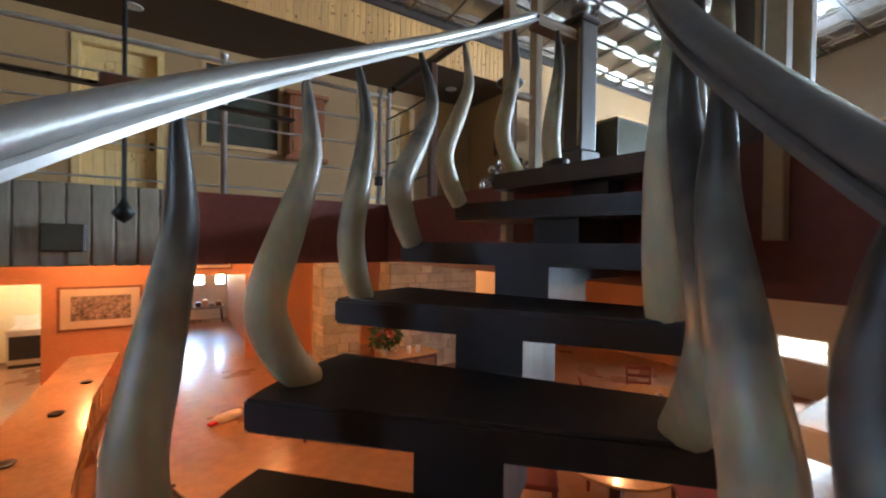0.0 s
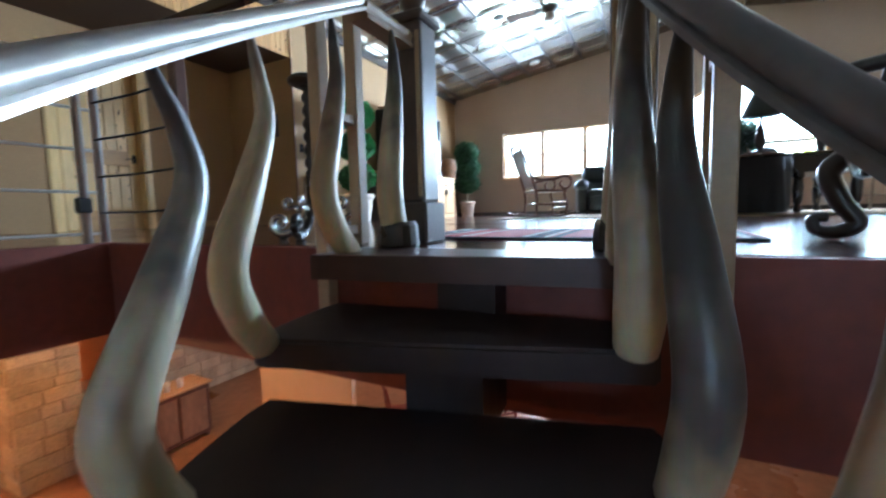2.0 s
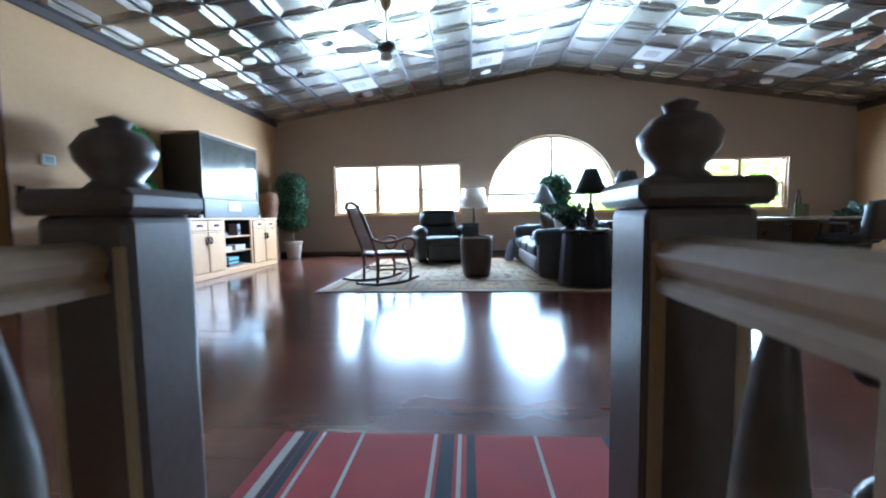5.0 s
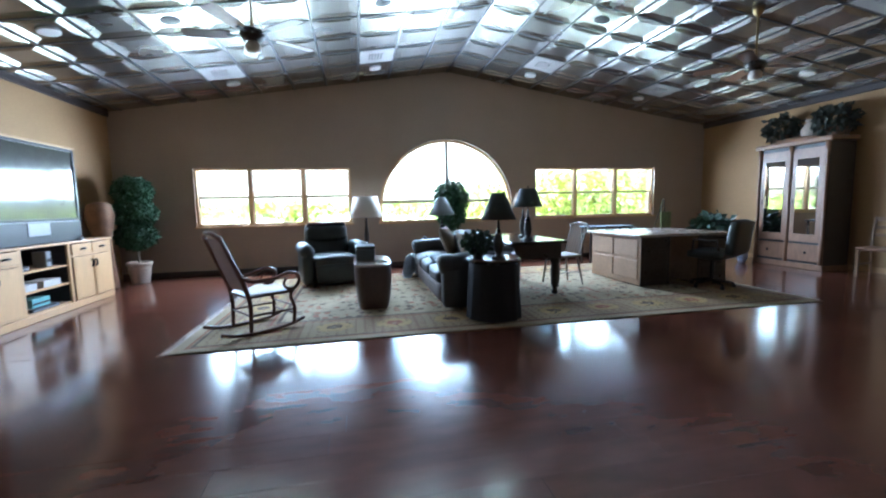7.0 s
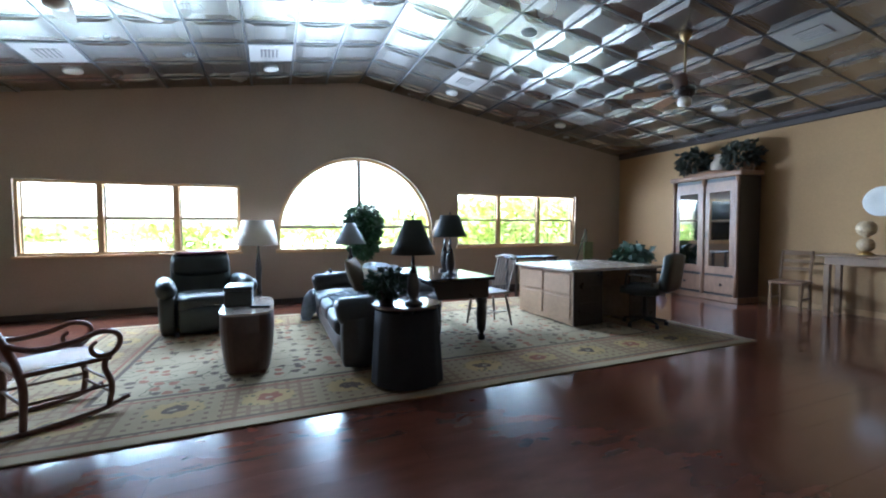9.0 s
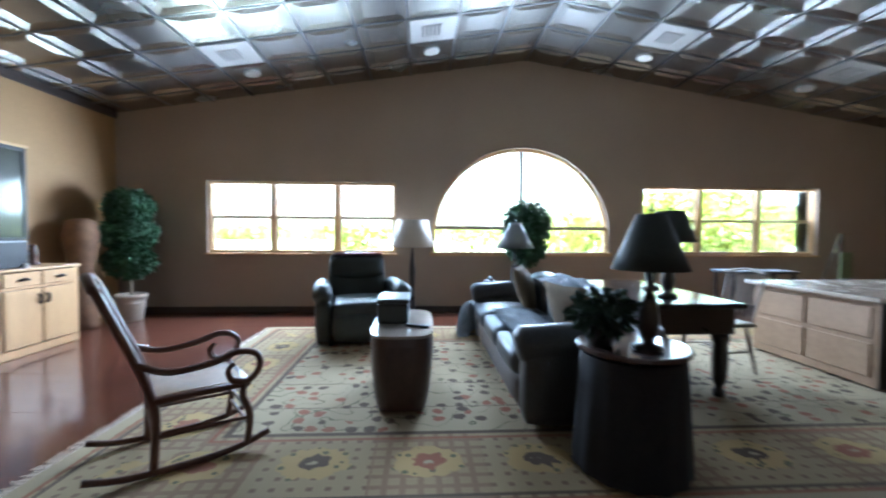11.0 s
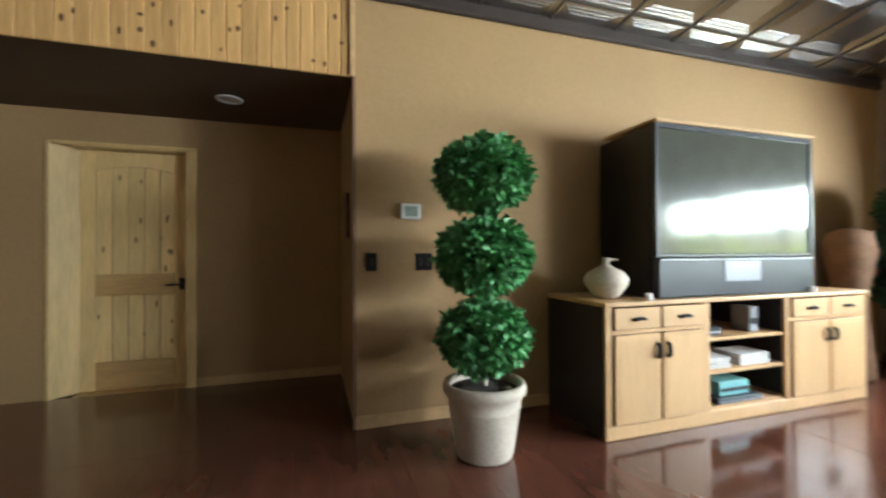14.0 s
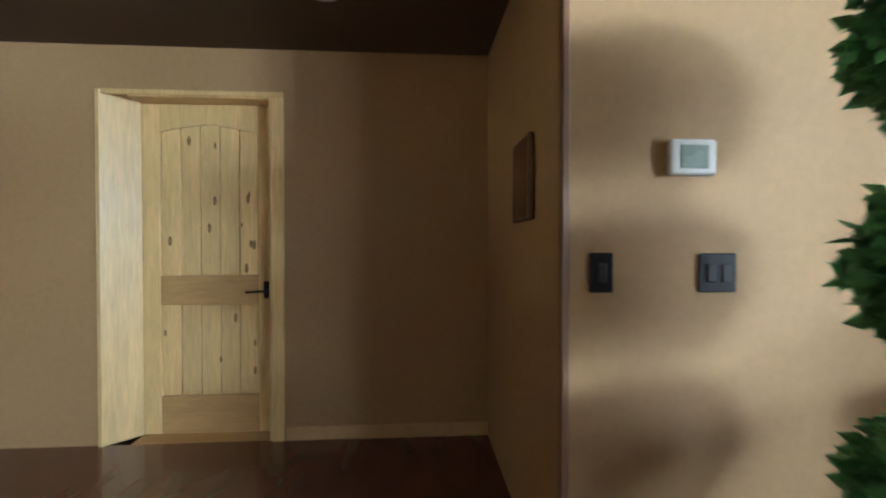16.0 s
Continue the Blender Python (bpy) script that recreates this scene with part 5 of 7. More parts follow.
# red striped runner at the stair head
t = thing("runner_rug", (0, 0, 0), "red woven runner with dark and cream cross stripes", "rug")
M_KILIM = mat("red_wool", (0.36, 0.05, 0.045), 0.95, var=0.12, scale=6, fine=200, bump=0.4, bump_dist=0.003)
M_KDARK = mat("dark_wool", (0.035, 0.04, 0.05), 0.95, var=0.2, fine=200, bump=0.4, bump_dist=0.003)
M_KCREAM = mat("cream_wool", (0.52, 0.50, 0.44), 0.95, var=0.12, fine=200, bump=0.4, bump_dist=0.003)
part("field", bbox(2.93, 3.68, 1.22, 2.62, 0.001, 0.010, 0.002), M_KILIM, t)
for y, w_, m_ in ((1.985, 0.05, M_KDARK), (1.94, 0.014, M_KCREAM), (2.03, 0.014, M_KCREAM), (1.90, 0.03, M_KDARK), (2.31, 0.012, M_KCREAM), (1.66, 0.012, M_KCREAM), (1.40, 0.03, M_KDARK), (1.36, 0.014, M_KCREAM), (2.50, 0.03, M_KDARK), (2.56, 0.03, M_KCREAM), (2.53, 0.02, M_KDARK), (2.46, 0.012, M_KCREAM), (1.28, 0.03, M_KCREAM), (1.25, 0.02, M_KDARK)):
    part("stripe", bbox(2.932, 3.678, y - w_ / 2, y + w_ / 2, 0.0095, 0.0115), m_, t)
part("edge_band", bbox(2.915, 2.93, 1.22, 2.62, 0.001, 0.011, 0.002), M_KDARK, t)

# ---- rocking chair ----
def rocking_chair():
    t = thing("rocking_chair", pose(7.44, 3.00, 0.013, 0, 0, -54) @ Matrix.Diagonal((0.94, 0.94, 0.97, 1)), "dark bentwood rocking chair with scrolled arms and a cane seat", "rocking chair")
    # local frame: x forward, y to its left
    for s in (0.25, -0.25):
        pts = smooth_path([(-0.50, s, 0.07), (-0.34, s, 0.03), (-0.1, s, 0.016), (0.2, s, 0.025), (0.40, s, 0.075)], 20)
        part("rocker", tube(bmesh.new(), pts, 0.019, 8), M_MAHOG, t, smooth=True)
        pts = smooth_path([(0.27, s, 0.035), (0.29, s, 0.2), (0.25, s, 0.33), (0.27, s, 0.42)], 14)
        part("front_leg", tube(bmesh.new(), pts, [0.021] * 15, 8), M_MAHOG, t, smooth=True)
        pts = smooth_path([(-0.2, s * 0.95, 0.02), (-0.19, s * 0.95, 0.3), (-0.23, s * 0.92, 0.5), (-0.34, s * 0.9, 0.78), (-0.44, s * 0.85, 1.02)], 22)
        part("back_post", tube(bmesh.new(), pts, [0.021 + 0.005 * math.sin(i / 22 * 3.14) for i in range(23)], 8), M_MAHOG, t, smooth=True)
        pts = smooth_path([(-0.27, s * 0.95, 0.60), (-0.12, s * 1.08, 0.545), (0.08, s * 1.12, 0.56), (0.22, s * 1.12, 0.60), (0.325, s * 1.12, 0.57), (0.34, s * 1.12, 0.49), (0.28, s * 1.12, 0.425), (0.19, s * 1.12, 0.44), (0.165, s * 1.12, 0.50), (0.20, s * 1.12, 0.535)], 44)
        part("arm", tube(bmesh.new(), pts, [0.020 if i < 34 else 0.020 - 0.008 * (i - 34) / 10 for i in range(45)], 8), M_MAHOG, t, smooth=True)
    for z, x in ((0.14, 0.285), (0.23, 0.28)):
        part("stretcher", tube(bmesh.new(), [(x, -0.25, z), (x, 0.25, z)], 0.011, 8), M_MAHOG, t)
    part("stretcher", tube(bmesh.new(), [(-0.195, -0.24, 0.2), (-0.195, 0.24, 0.2)], 0.011, 8), M_MAHOG, t)
    for s in (0.245, -0.245):
        part("stretcher", tube(bmesh.new(), [(-0.195, s, 0.2), (0.28, s, 0.19)], 0.011, 8), M_MAHOG, t)
    seat = part("seat_frame", bbox(-0.22, 0.30, -0.26, 0.26, 0.375, 0.41, 0.012, 2), M_MAHOG, t)
    part("cane", bbox(-0.18, 0.26, -0.22, 0.22, 0.405, 0.414), mat("cane", (0.34, 0.21, 0.11), 0.6, var=0.25, fine=120, bump=0.4), seat)
    part("crest_rail", tube(bmesh.new(), [tuple(p) for p in smooth_path([(-0.43, -0.23, 0.99), (-0.46, -0.1, 1.045), (-0.465, 0, 1.05), (-0.46, 0.1, 1.045), (-0.43, 0.23, 0.99)], 14)], 0.028, 10, 0.7), M_MAHOG, t, smooth=True)
    bm = bmesh.new()
    rows = []
    for i in range(9):
        f = i / 8
        c = Vector((-0.225 - 0.195 * f ** 1.2 - 0.02 * math.sin(f * 3.14), 0, 0.45 + 0.54 * f))
        rows.append([bm.verts.new(c + Vector((0, y * (0.19 - 0.02 * f), 0))) for y in (-1, -0.5, 0, 0.5, 1)])
    for a, b in zip(rows, rows[1:]):
        for k in range(4):
            bm.faces.new((a[k], a[k + 1], b[k + 1], b[k]))
    bmesh.ops.solidify(bm, geom=bm.faces[:], thickness=0.012)
    part("back_panel", bm, M_MAHOG, t)


rocking_chair()


def cushion_box(bm, x0, x1, y0, y1, z0, z1, puff=0.03, m=None):
    """A padded block: rounded edges and a swollen top."""
    tmp = bmesh.new()
    box(tmp, x0, x1, y0, y1, z0, z1)
    bmesh.ops.subdivide_edges(tmp, edges=tmp.edges[:], cuts=5, use_grid_fill=True)
    cx, cy, cz = (x0 + x1) / 2, (y0 + y1) / 2, (z0 + z1) / 2
    hx, hy, hz = (x1 - x0) / 2, (y1 - y0) / 2, (z1 - z0) / 2
    r = min(hx, hy, hz) * 0.55
    for v in tmp.verts:
        d = v.co - Vector((cx, cy, cz))
        q = Vector((max(-hx + r, min(hx - r, d.x)), max(-hy + r, min(hy - r, d.y)), max(-hz + r, min(hz - r, d.z))))
        o = d - q
        if o.length > 1e-6:
            o = o.normalized() * r
        k = (1 - (d.x / hx) ** 2) * (1 - (d.y / hy) ** 2)
        k2 = (1 - (d.x / hx) ** 2) * (1 - (d.z / hz) ** 2)
        p = q + o
        p.z += puff * max(0, k) * (1 if d.z > 0 else -1)
        p.y += puff * 0.5 * max(0, k2) * (1 if d.y > 0 else -1) * (abs(d.y) > hy * 0.9)
        v.co = Vector((cx, cy, cz)) + p
    if m is not None:
        bmesh.ops.transform(tmp, matrix=m, verts=tmp.verts[:])
    me = bpy.data.meshes.new("tmp")
    tmp.to_mesh(me)
    tmp.free()
    bm.from_mesh(me)
    bpy.data.meshes.remove(me)
    return bm


def pad(name, parent, m_, *a, **k):
    return part(name, cushion_box(bmesh.new(), *a, **k), m_, parent, smooth=True)


# recliner; local x forward
t = thing("recliner", pose(10.12, 2.40, 0.013, 0, 0, 193), "dark green leather recliner with rolled arms", "armchair")
pad("base", t, M_LEATHER, -0.35, 0.52, -0.36, 0.36, 0.05, 0.36, puff=0.0)
pad("seat", t, M_LEATHER, -0.25, 0.56, -0.34, 0.34, 0.30, 0.47, puff=0.03)
pad("backrest", t, M_LEATHER, -0.10, 0.14, -0.36, 0.36, 0.30, 0.98, puff=0.03, m=pose(-0.36, 0, 0, 0, -14, 0))
pad("head_pillow", t, M_LEATHER, -0.02, 0.20, -0.34, 0.34, 0.66, 0.92, puff=0.04, m=pose(-0.36, 0, 0, 0, -14, 0))
for s in (1, -1):
    pad("arm_side", t, M_LEATHER, -0.42, 0.50, s * 0.44 - 0.09, s * 0.44 + 0.09, 0.03, 0.52, puff=0.0)
    part("arm_roll", tube(bmesh.new(), [(-0.42, s * 0.45, 0.56), (0.0, s * 0.45, 0.575), (0.46, s * 0.45, 0.56), (0.53, s * 0.45, 0.53)], [0.10, 0.11, 0.11, 0.07], 14), M_LEATHER, t, smooth=True)
pad("footrest", t, M_LEATHER, 0.5, 0.60, -0.33, 0.33, 0.06, 0.34, puff=0.02)
for sx_ in (-0.3, 0.45):
    for s in (0.36, -0.36):
        part("foot", lathe(bmesh.new(), [(0.03, 0), (0.035, 0.05), (0.03, 0.06)], 10, (sx_, s)), M_BLACKWOOD, t)
part("throw", bbox(-0.53, -0.40, -0.30, 0.32, 0.955, 0.985, 0.012, 2), mat("red_throw", (0.20, 0.07, 0.05), 0.95, var=0.3, scale=14), t)

# trunk-like ottoman with a tray top
t = thing("tub_coffee_table", (8.26, 1.79, 0.013), "tapered brown wooden tub table with a pale lipped top", "coffee table")
bm = bmesh.new()
rings = []
for z, k in ((0.02, 0.84), (0.12, 0.92), (0.25, 0.98), (0.38, 1.02), (0.48, 1.02), (0.535, 1.0)):
    ring = []
    for i in range(32):
        a = 2 * math.pi * i / 32
        c, s = math.cos(a), math.sin(a)
        ring.append(bm.verts.new((0.49 * (0.5 + 0.5 * k) * math.copysign(abs(c) ** 0.45, c), 0.225 * k * math.copysign(abs(s) ** 0.45, s), z)))
    rings.append(ring)
for a, b in zip(rings, rings[1:]):
    for i in range(32):
        bm.faces.new((a[i], a[(i + 1) % 32], b[(i + 1) % 32], b[i]))
bm.faces.new(rings[0])
bm.faces.new(rings[-1])
part("tub", bm, mat("dark_tub_wood", (0.06, 0.03, 0.022), 0.4, var=0.2, scale=3, fine=20), t, smooth=False)
bm = bmesh.new()
ring = [(0.495 * math.copysign(abs(math.cos(2 * math.pi * i / 32)) ** 0.45, math.cos(2 * math.pi * i / 32)), 0.23 * math.copysign(abs(math.sin(2 * math.pi * i / 32)) ** 0.45, math.sin(2 * math.pi * i / 32))) for i in range(32)]
part("tabletop", prism(bm, ring, 0.536, 0.555), mat("pale_polished_top", (0.42, 0.36, 0.30), 0.15, var=0.08, coat=0.4), t)
part("plinth", bbox(-0.38, 0.38, -0.15, 0.15, 0.0, 0.022), M_BLACKWOOD, t)
t = thing("leather_box", (8.36, 1.87, 0.568), "dark oblong leather box on the tub table", "box")
part("body", bbox(-0.20, 0.20, -0.12, 0.12, 0, 0.15, 0.015, 2), M_LEATHER, t)
part("lid", bbox(-0.205, 0.205, -0.125, 0.125, 0.151, 0.19, 0.012, 2), M_LEATHER, t)
t = thing("remote_control", (8.06, 1.68, 0.568), "slim black remote control", "remote")
part("case", bbox(-0.09, 0.09, -0.022, 0.022, 0, 0.018, 0.005, 2, m=pose(0, 0, 0, 0, 0, 70)), M_GADGET, t)

# sofa along x, facing the television
M_SOFA = mat("dark_grey_leather", (0.055, 0.058, 0.062), 0.38, var=0.2, scale=5, fine=60, bump=0.25, bump_dist=0.004)
M_SOFAFRONT = mat("taupe_sofa_skirt", (0.11, 0.085, 0.065), 0.7, var=0.2)
t = thing("sofa", (0, 0, 0.013), "long dark leather sofa facing the television", "sofa")
pad("base", t, M_SOFAFRONT, 7.62, 9.85, 0.18, 1.0, 0.03, 0.30, puff=0.0)
for i in range(3):
    pad("seat_cushion", t, M_SOFA, 7.72 + 0.68 * i, 8.40 + 0.68 * i, 0.36, 1.03, 0.28, 0.46, puff=0.035)
    pad("back_cushion", t, M_SOFA, 7.72 + 0.68 * i, 8.40 + 0.68 * i, 0.16, 0.40, 0.40, 0.80, puff=0.04)
pad("backrest", t, M_SOFA, 7.60, 9.88, 0.06, 0.26, 0.04, 0.72, puff=0.0)
for x in (7.50, 9.78):
    pad("arm_side", t, M_SOFA, x, x + 0.22, 0.08, 1.0, 0.03, 0.54, puff=0.0)
    part("arm_roll", tube(bmesh.new(), [(x + 0.11, 0.1, 0.55), (x + 0.11, 0.6, 0.56), (x + 0.11, 1.0, 0.54), (x + 0.11, 1.04, 0.53)], [0.12, 0.125, 0.12, 0.09], 14), M_SOFA, t, smooth=True)
M_PILLOW = mat("olive_brown_cloth", (0.17, 0.125, 0.07), 0.9, var=0.2, fine=120, bump=0.3)
for x, y, a, sz, m_ in ((9.45, 0.50, -24, 0.54, M_PILLOW), (8.05, 0.50, 20, 0.50, M_PILLOW)):
    t2 = thing("throw_pillow", pose(x, y, 0.66, -22, 0, a), "square olive-brown throw pillow leaning on the sofa", "pillow", "throw pillows")
    bm = bmesh.new()
    n_ = 10
    for side in (1, -1):
        grid = []
        for i in range(n_ + 1):
            row = []
            for j in range(n_ + 1):
                u, v = i / n_ * 2 - 1, j / n_ * 2 - 1
                th = 0.10 * max(0, (1 - u * u) * (1 - v * v)) ** 0.5
                pin = 1 - 0.07 * (1 - max(abs(u), abs(v)) ** 2) * 0 - 0.06 * (1 - min(abs(u), abs(v)))
                row.append(bm.verts.new((u * sz / 2 * pin, side * th, v * sz / 2 * pin)))
            grid.append(row)
        for i in range(n_):
            for j in range(n_):
                bm.faces.new((grid[i][j], grid[i + 1][j], grid[i + 1][j + 1], grid[i][j + 1]))
    bmesh.ops.remove_doubles(bm, verts=bm.verts[:], dist=1e-4)
    part("pillow_case", bm, m_, t2, smooth=True)


def cloth_heap(name, m, sx_, sy_, h, m_, label, seed):
    t = thing(name, m, label, "blanket", "")
    bm = bmesh.new()
    nx, ny = 22, 18
    grid = []
    for i in range(nx + 1):
        row = []
        for j in range(ny + 1):
            u, v = i / nx * 2 - 1, j / ny * 2 - 1
            q = max(0, 1 - (u * u + v * v) * 0.9)
            z = h * q ** 0.6 + 0.035 * noise.noise(Vector((u * 3 + seed, v * 3, 0.3))) * (q > 0.05) + 0.018 * noise.noise(Vector((u * 8, v * 7 + seed, 1.3)))
            row.append(bm.verts.new((u * sx_ / 2, v * sy_ / 2, max(0.006, z))))
        grid.append(row)
    for i in range(nx):
        for j in range(ny):
            bm.faces.new((grid[i][j], grid[i + 1][j], grid[i + 1][j + 1], grid[i][j + 1]))
    bmesh.ops.solidify(bm, geom=bm.faces[:], thickness=0.008)
    part("cloth", bm, m_, t, smooth=True)


M_BLANKET = mat("grey_blue_blanket", (0.26, 0.29, 0.32), 0.85, var=0.25, scale=10, fine=80, bump=0.4)
cloth_heap("folded_blanket", pose(8.75, 0.30, 0.80), 1.0, 0.36, 0.07, M_BLANKET, "crumpled grey-blue blanket over the sofa back", 1.7)
cloth_heap("seat_throw", pose(8.6, 0.74, 0.50), 1.1, 0.42, 0.04, M_BLANKET, "rumpled grey-blue throw on the sofa seat", 4.2)
cloth_heap("floor_cushion", pose(10.12, 1.02, 0.013), 0.42, 0.36, 0.42, M_BLANKET, "crumpled grey cushion standing at the sofa end", 7.1)

# round table with lamp and plant at the near sofa end
t = thing("round_side_table", (7.14, 0.52, 0.013), "dark skirted round side table with a polished top", "side table")
part("tabletop", lathe(bmesh.new(), [(0, 0.635), (0.275, 0.635), (0.29, 0.645), (0.29, 0.66), (0.28, 0.668), (0, 0.668)], 36), mat("polished_dark_top", (0.09, 0.06, 0.05), 0.12, var=0.1, coat=0.6), t)
part("pedestal", lathe(bmesh.new(), [(0.05, 0.10), (0.06, 0.16), (0.035, 0.22), (0.05, 0.34), (0.03, 0.5), (0.06, 0.6), (0.08, 0.634)], 16), M_BLACKWOOD, t, smooth=True)
bm = bmesh.new()
rings = []
for z, r in ((0.62, 0.262), (0.55, 0.27), (0.3, 0.285), (0.02, 0.30)):
    rings.append([bm.verts.new(((r + 0.012 * math.sin(14 * 2 * math.pi * i / 84) * (0.65 - z)) * math.cos(2 * math.pi * i / 84), (r + 0.012 * math.sin(14 * 2 * math.pi * i / 84) * (0.65 - z)) * math.sin(2 * math.pi * i / 84), z)) for i in range(84)])
for a, b in zip(rings, rings[1:]):
    for i in range(84):
        bm.faces.new((a[i], a[(i + 1) % 84], b[(i + 1) % 84], b[i]))
part("skirt", bm, mat("black_cloth", (0.02, 0.02, 0.022), 0.9, var=0.2), t, smooth=True)


def table_lamp(x, y, z, h_base, sh0, sh1, r0, r1, m_shade, label, square=False):
    """A lamp on a table: foot, turned stem, shade from sh0 to sh1 above z."""
    t = thing("table_lamp", (x, y, z), label, "lamp")
    part("base", lathe(bmesh.new(), [(0, 0), (0.075, 0), (0.075, 0.02), (0.03, 0.035), (0.045, 0.08), (0.055, 0.14), (0.04, h_base * 0.6), (0.016, h_base * 0.8), (0.012, h_base)], 18), M_BLACKWOOD, t, smooth=True)
    seg = 4 if square else 26
    part("shade", lathe(bmesh.new(), [(r0, sh0), ((r0 * 0.62 + r1 * 0.38) * 0.97, sh0 * 0.6 + sh1 * 0.4), (r1, sh1), (r1 - 0.006, sh1), (r0 - 0.008, sh0)], seg, m=pose(0, 0, 0, 0, 0, 45)), m_shade, t, smooth=not square)
    part("harp", tube(bmesh.new(), [(0, 0, h_base), (0, 0, sh1 + 0.012)], 0.005, 6), M_IRON, t)
    part("finial", lathe(bmesh.new(), [(0.008, sh1 + 0.01), (0.014, sh1 + 0.025), (0, sh1 + 0.045)], 10), M_IRON, t)
    return t


table_lamp(7.02, 0.50, 0.681, 0.40, 0.41, 0.69, 0.185, 0.07, M_DARKSHADE, "table lamp with a dark green flared shade")
t = thing("potted_plant", (7.12, 0.70, 0.681), "leafy plant in a small pot on the side table, darkened for shade", "plant")
part("pot", lathe(bmesh.new(), [(0, 0), (0.06, 0), (0.08, 0.10), (0.085, 0.11), (0.07, 0.11), (0.06, 0.09)], 18), M_BLACKWOOD, t, smooth=True)
part("leaves", leaf_ball(bmesh.new(), (0, 0, 0.18), 0.13, 300, random.Random(3), 0.08), M_LEAF_DEEP_SHADED, t)

# black table behind the sofa, with turned legs
t = thing("library_table", (0, 0, 0.013), "polished black library table with heavy turned legs", "table")
part("tabletop", bbox(7.92, 9.5, -0.78, 0.02, 0.705, 0.745, 0.01, 2), mat("black_polish", (0.02, 0.018, 0.017), 0.12, var=0.1, coat=0.5, bump=0), t)
part("apron", bbox(7.98, 9.44, -0.73, -0.03, 0.50, 0.704, 0.008), M_BLACKWOOD, t)
for x in (8.04, 9.38):
    for y in (-0.66, -0.10):
        part("leg", lathe(bmesh.new(), [(0.02, 0), (0.04, 0.01), (0.045, 0.05), (0.025, 0.08), (0.05, 0.13), (0.055, 0.2), (0.06, 0.32), (0.05, 0.42), (0.065, 0.45), (0.065, 0.499)], 14, (x, y)), M_BLACKWOOD, t, smooth=True)
table_lamp(8.25, -0.36, 0.758, 0.42, 0.45, 0.70, 0.20, 0.11, M_DARKSHADE, "tall table lamp with a dark shade on the black table")
table_lamp(8.75, -0.5, 0.758, 0.42, 0.46, 0.66, 0.17, 0.11, mat("amber_shade", (0.42, 0.28, 0.14), 0.8, var=0.1), "table lamp with an amber parchment shade")

# small far table with lamp, and shaggy topiary before the arched window
t = thing("small_round_table", (10.28, 0.62, 0.013), "small round pedestal table with a pale top", "side table")
part("tabletop", lathe(bmesh.new(), [(0, 0.56), (0.26, 0.56), (0.27, 0.575), (0.26, 0.59), (0, 0.59)], 30), M_WHITE, t)
part("pedestal", lathe(bmesh.new(), [(0.16, 0), (0.15, 0.03), (0.05, 0.06), (0.035, 0.3), (0.06, 0.559)], 16), M_BLACKWOOD, t, smooth=True)
table_lamp(10.20, 0.46, 0.604, 0.45, 0.48, 0.80, 0.24, 0.07, mat("silver_shade", (0.22, 0.24, 0.25), 0.45, var=0.1), "table lamp with a flared silver-grey shade")
t = thing("telephone", (10.38, 0.74, 0.603), "black telephone on the small round table", "telephone")
part("body", bbox(-0.08, 0.08, -0.07, 0.07, 0, 0.05, 0.012, 2), M_GADGET, t)
part("handset", tube(bmesh.new(), [(-0.09, 0, 0.06), (-0.06, 0, 0.085), (0.06, 0, 0.085), (0.09, 0, 0.06)], [0.022, 0.014, 0.014, 0.022], 10), M_GADGET, t)
t = thing("shaggy_topiary", (11.2, 0.05, 0), "shaggy ball topiary in a dark pot before the arched window", "plant")
pot(t, 0.2, 0.14, 0.36, M_BLACKWOOD)
part("stem", tube(bmesh.new(), [(0, 0, 0.3), (0.01, 0, 1.2)], 0.02, 8), M_BARK, t)
ball = part("leaf_ball", leaf_ball(bmesh.new(), (0, 0, 1.40), 0.33, 1700, random.Random(9), 0.085, 1.0), M_LEAF_SHADED, t)
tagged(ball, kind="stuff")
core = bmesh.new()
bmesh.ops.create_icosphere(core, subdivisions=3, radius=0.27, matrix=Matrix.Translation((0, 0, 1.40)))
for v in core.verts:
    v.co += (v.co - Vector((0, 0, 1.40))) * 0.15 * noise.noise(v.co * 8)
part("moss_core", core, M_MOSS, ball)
ball = part("leaf_ball", leaf_ball(bmesh.new(), (0, 0, 1.08), 0.27, 1100, random.Random(19), 0.085, 1.0), M_LEAF_SHADED, t)
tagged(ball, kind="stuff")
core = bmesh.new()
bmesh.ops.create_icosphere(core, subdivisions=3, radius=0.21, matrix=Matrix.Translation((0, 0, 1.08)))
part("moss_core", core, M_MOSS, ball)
t = thing("floor_lamp", (11.2, 1.78, 0), "floor lamp with a broad cream shade on a dark column", "lamp")
part("column", lathe(bmesh.new(), [(0, 0), (0.17, 0), (0.17, 0.03), (0.05, 0.06), (0.035, 0.4), (0.05, 0.7), (0.025, 0.9), (0.015, 1.1)], 18), M_BLACKWOOD, t, smooth=True)
part("shade", lathe(bmesh.new(), [(0.31, 1.06), (0.24, 1.46), (0.232, 1.46), (0.30, 1.06)], 30), M_SHADE, t, smooth=True)
part("spider", tube(bmesh.new(), [(-0.235, 0, 1.45), (0, 0, 1.44), (0.235, 0, 1.45)], 0.005, 6), M_IRON, t)
part("harp", tube(bmesh.new(), [(0, 0, 1.1), (0, 0, 1.47)], 0.006, 6), M_IRON, t)


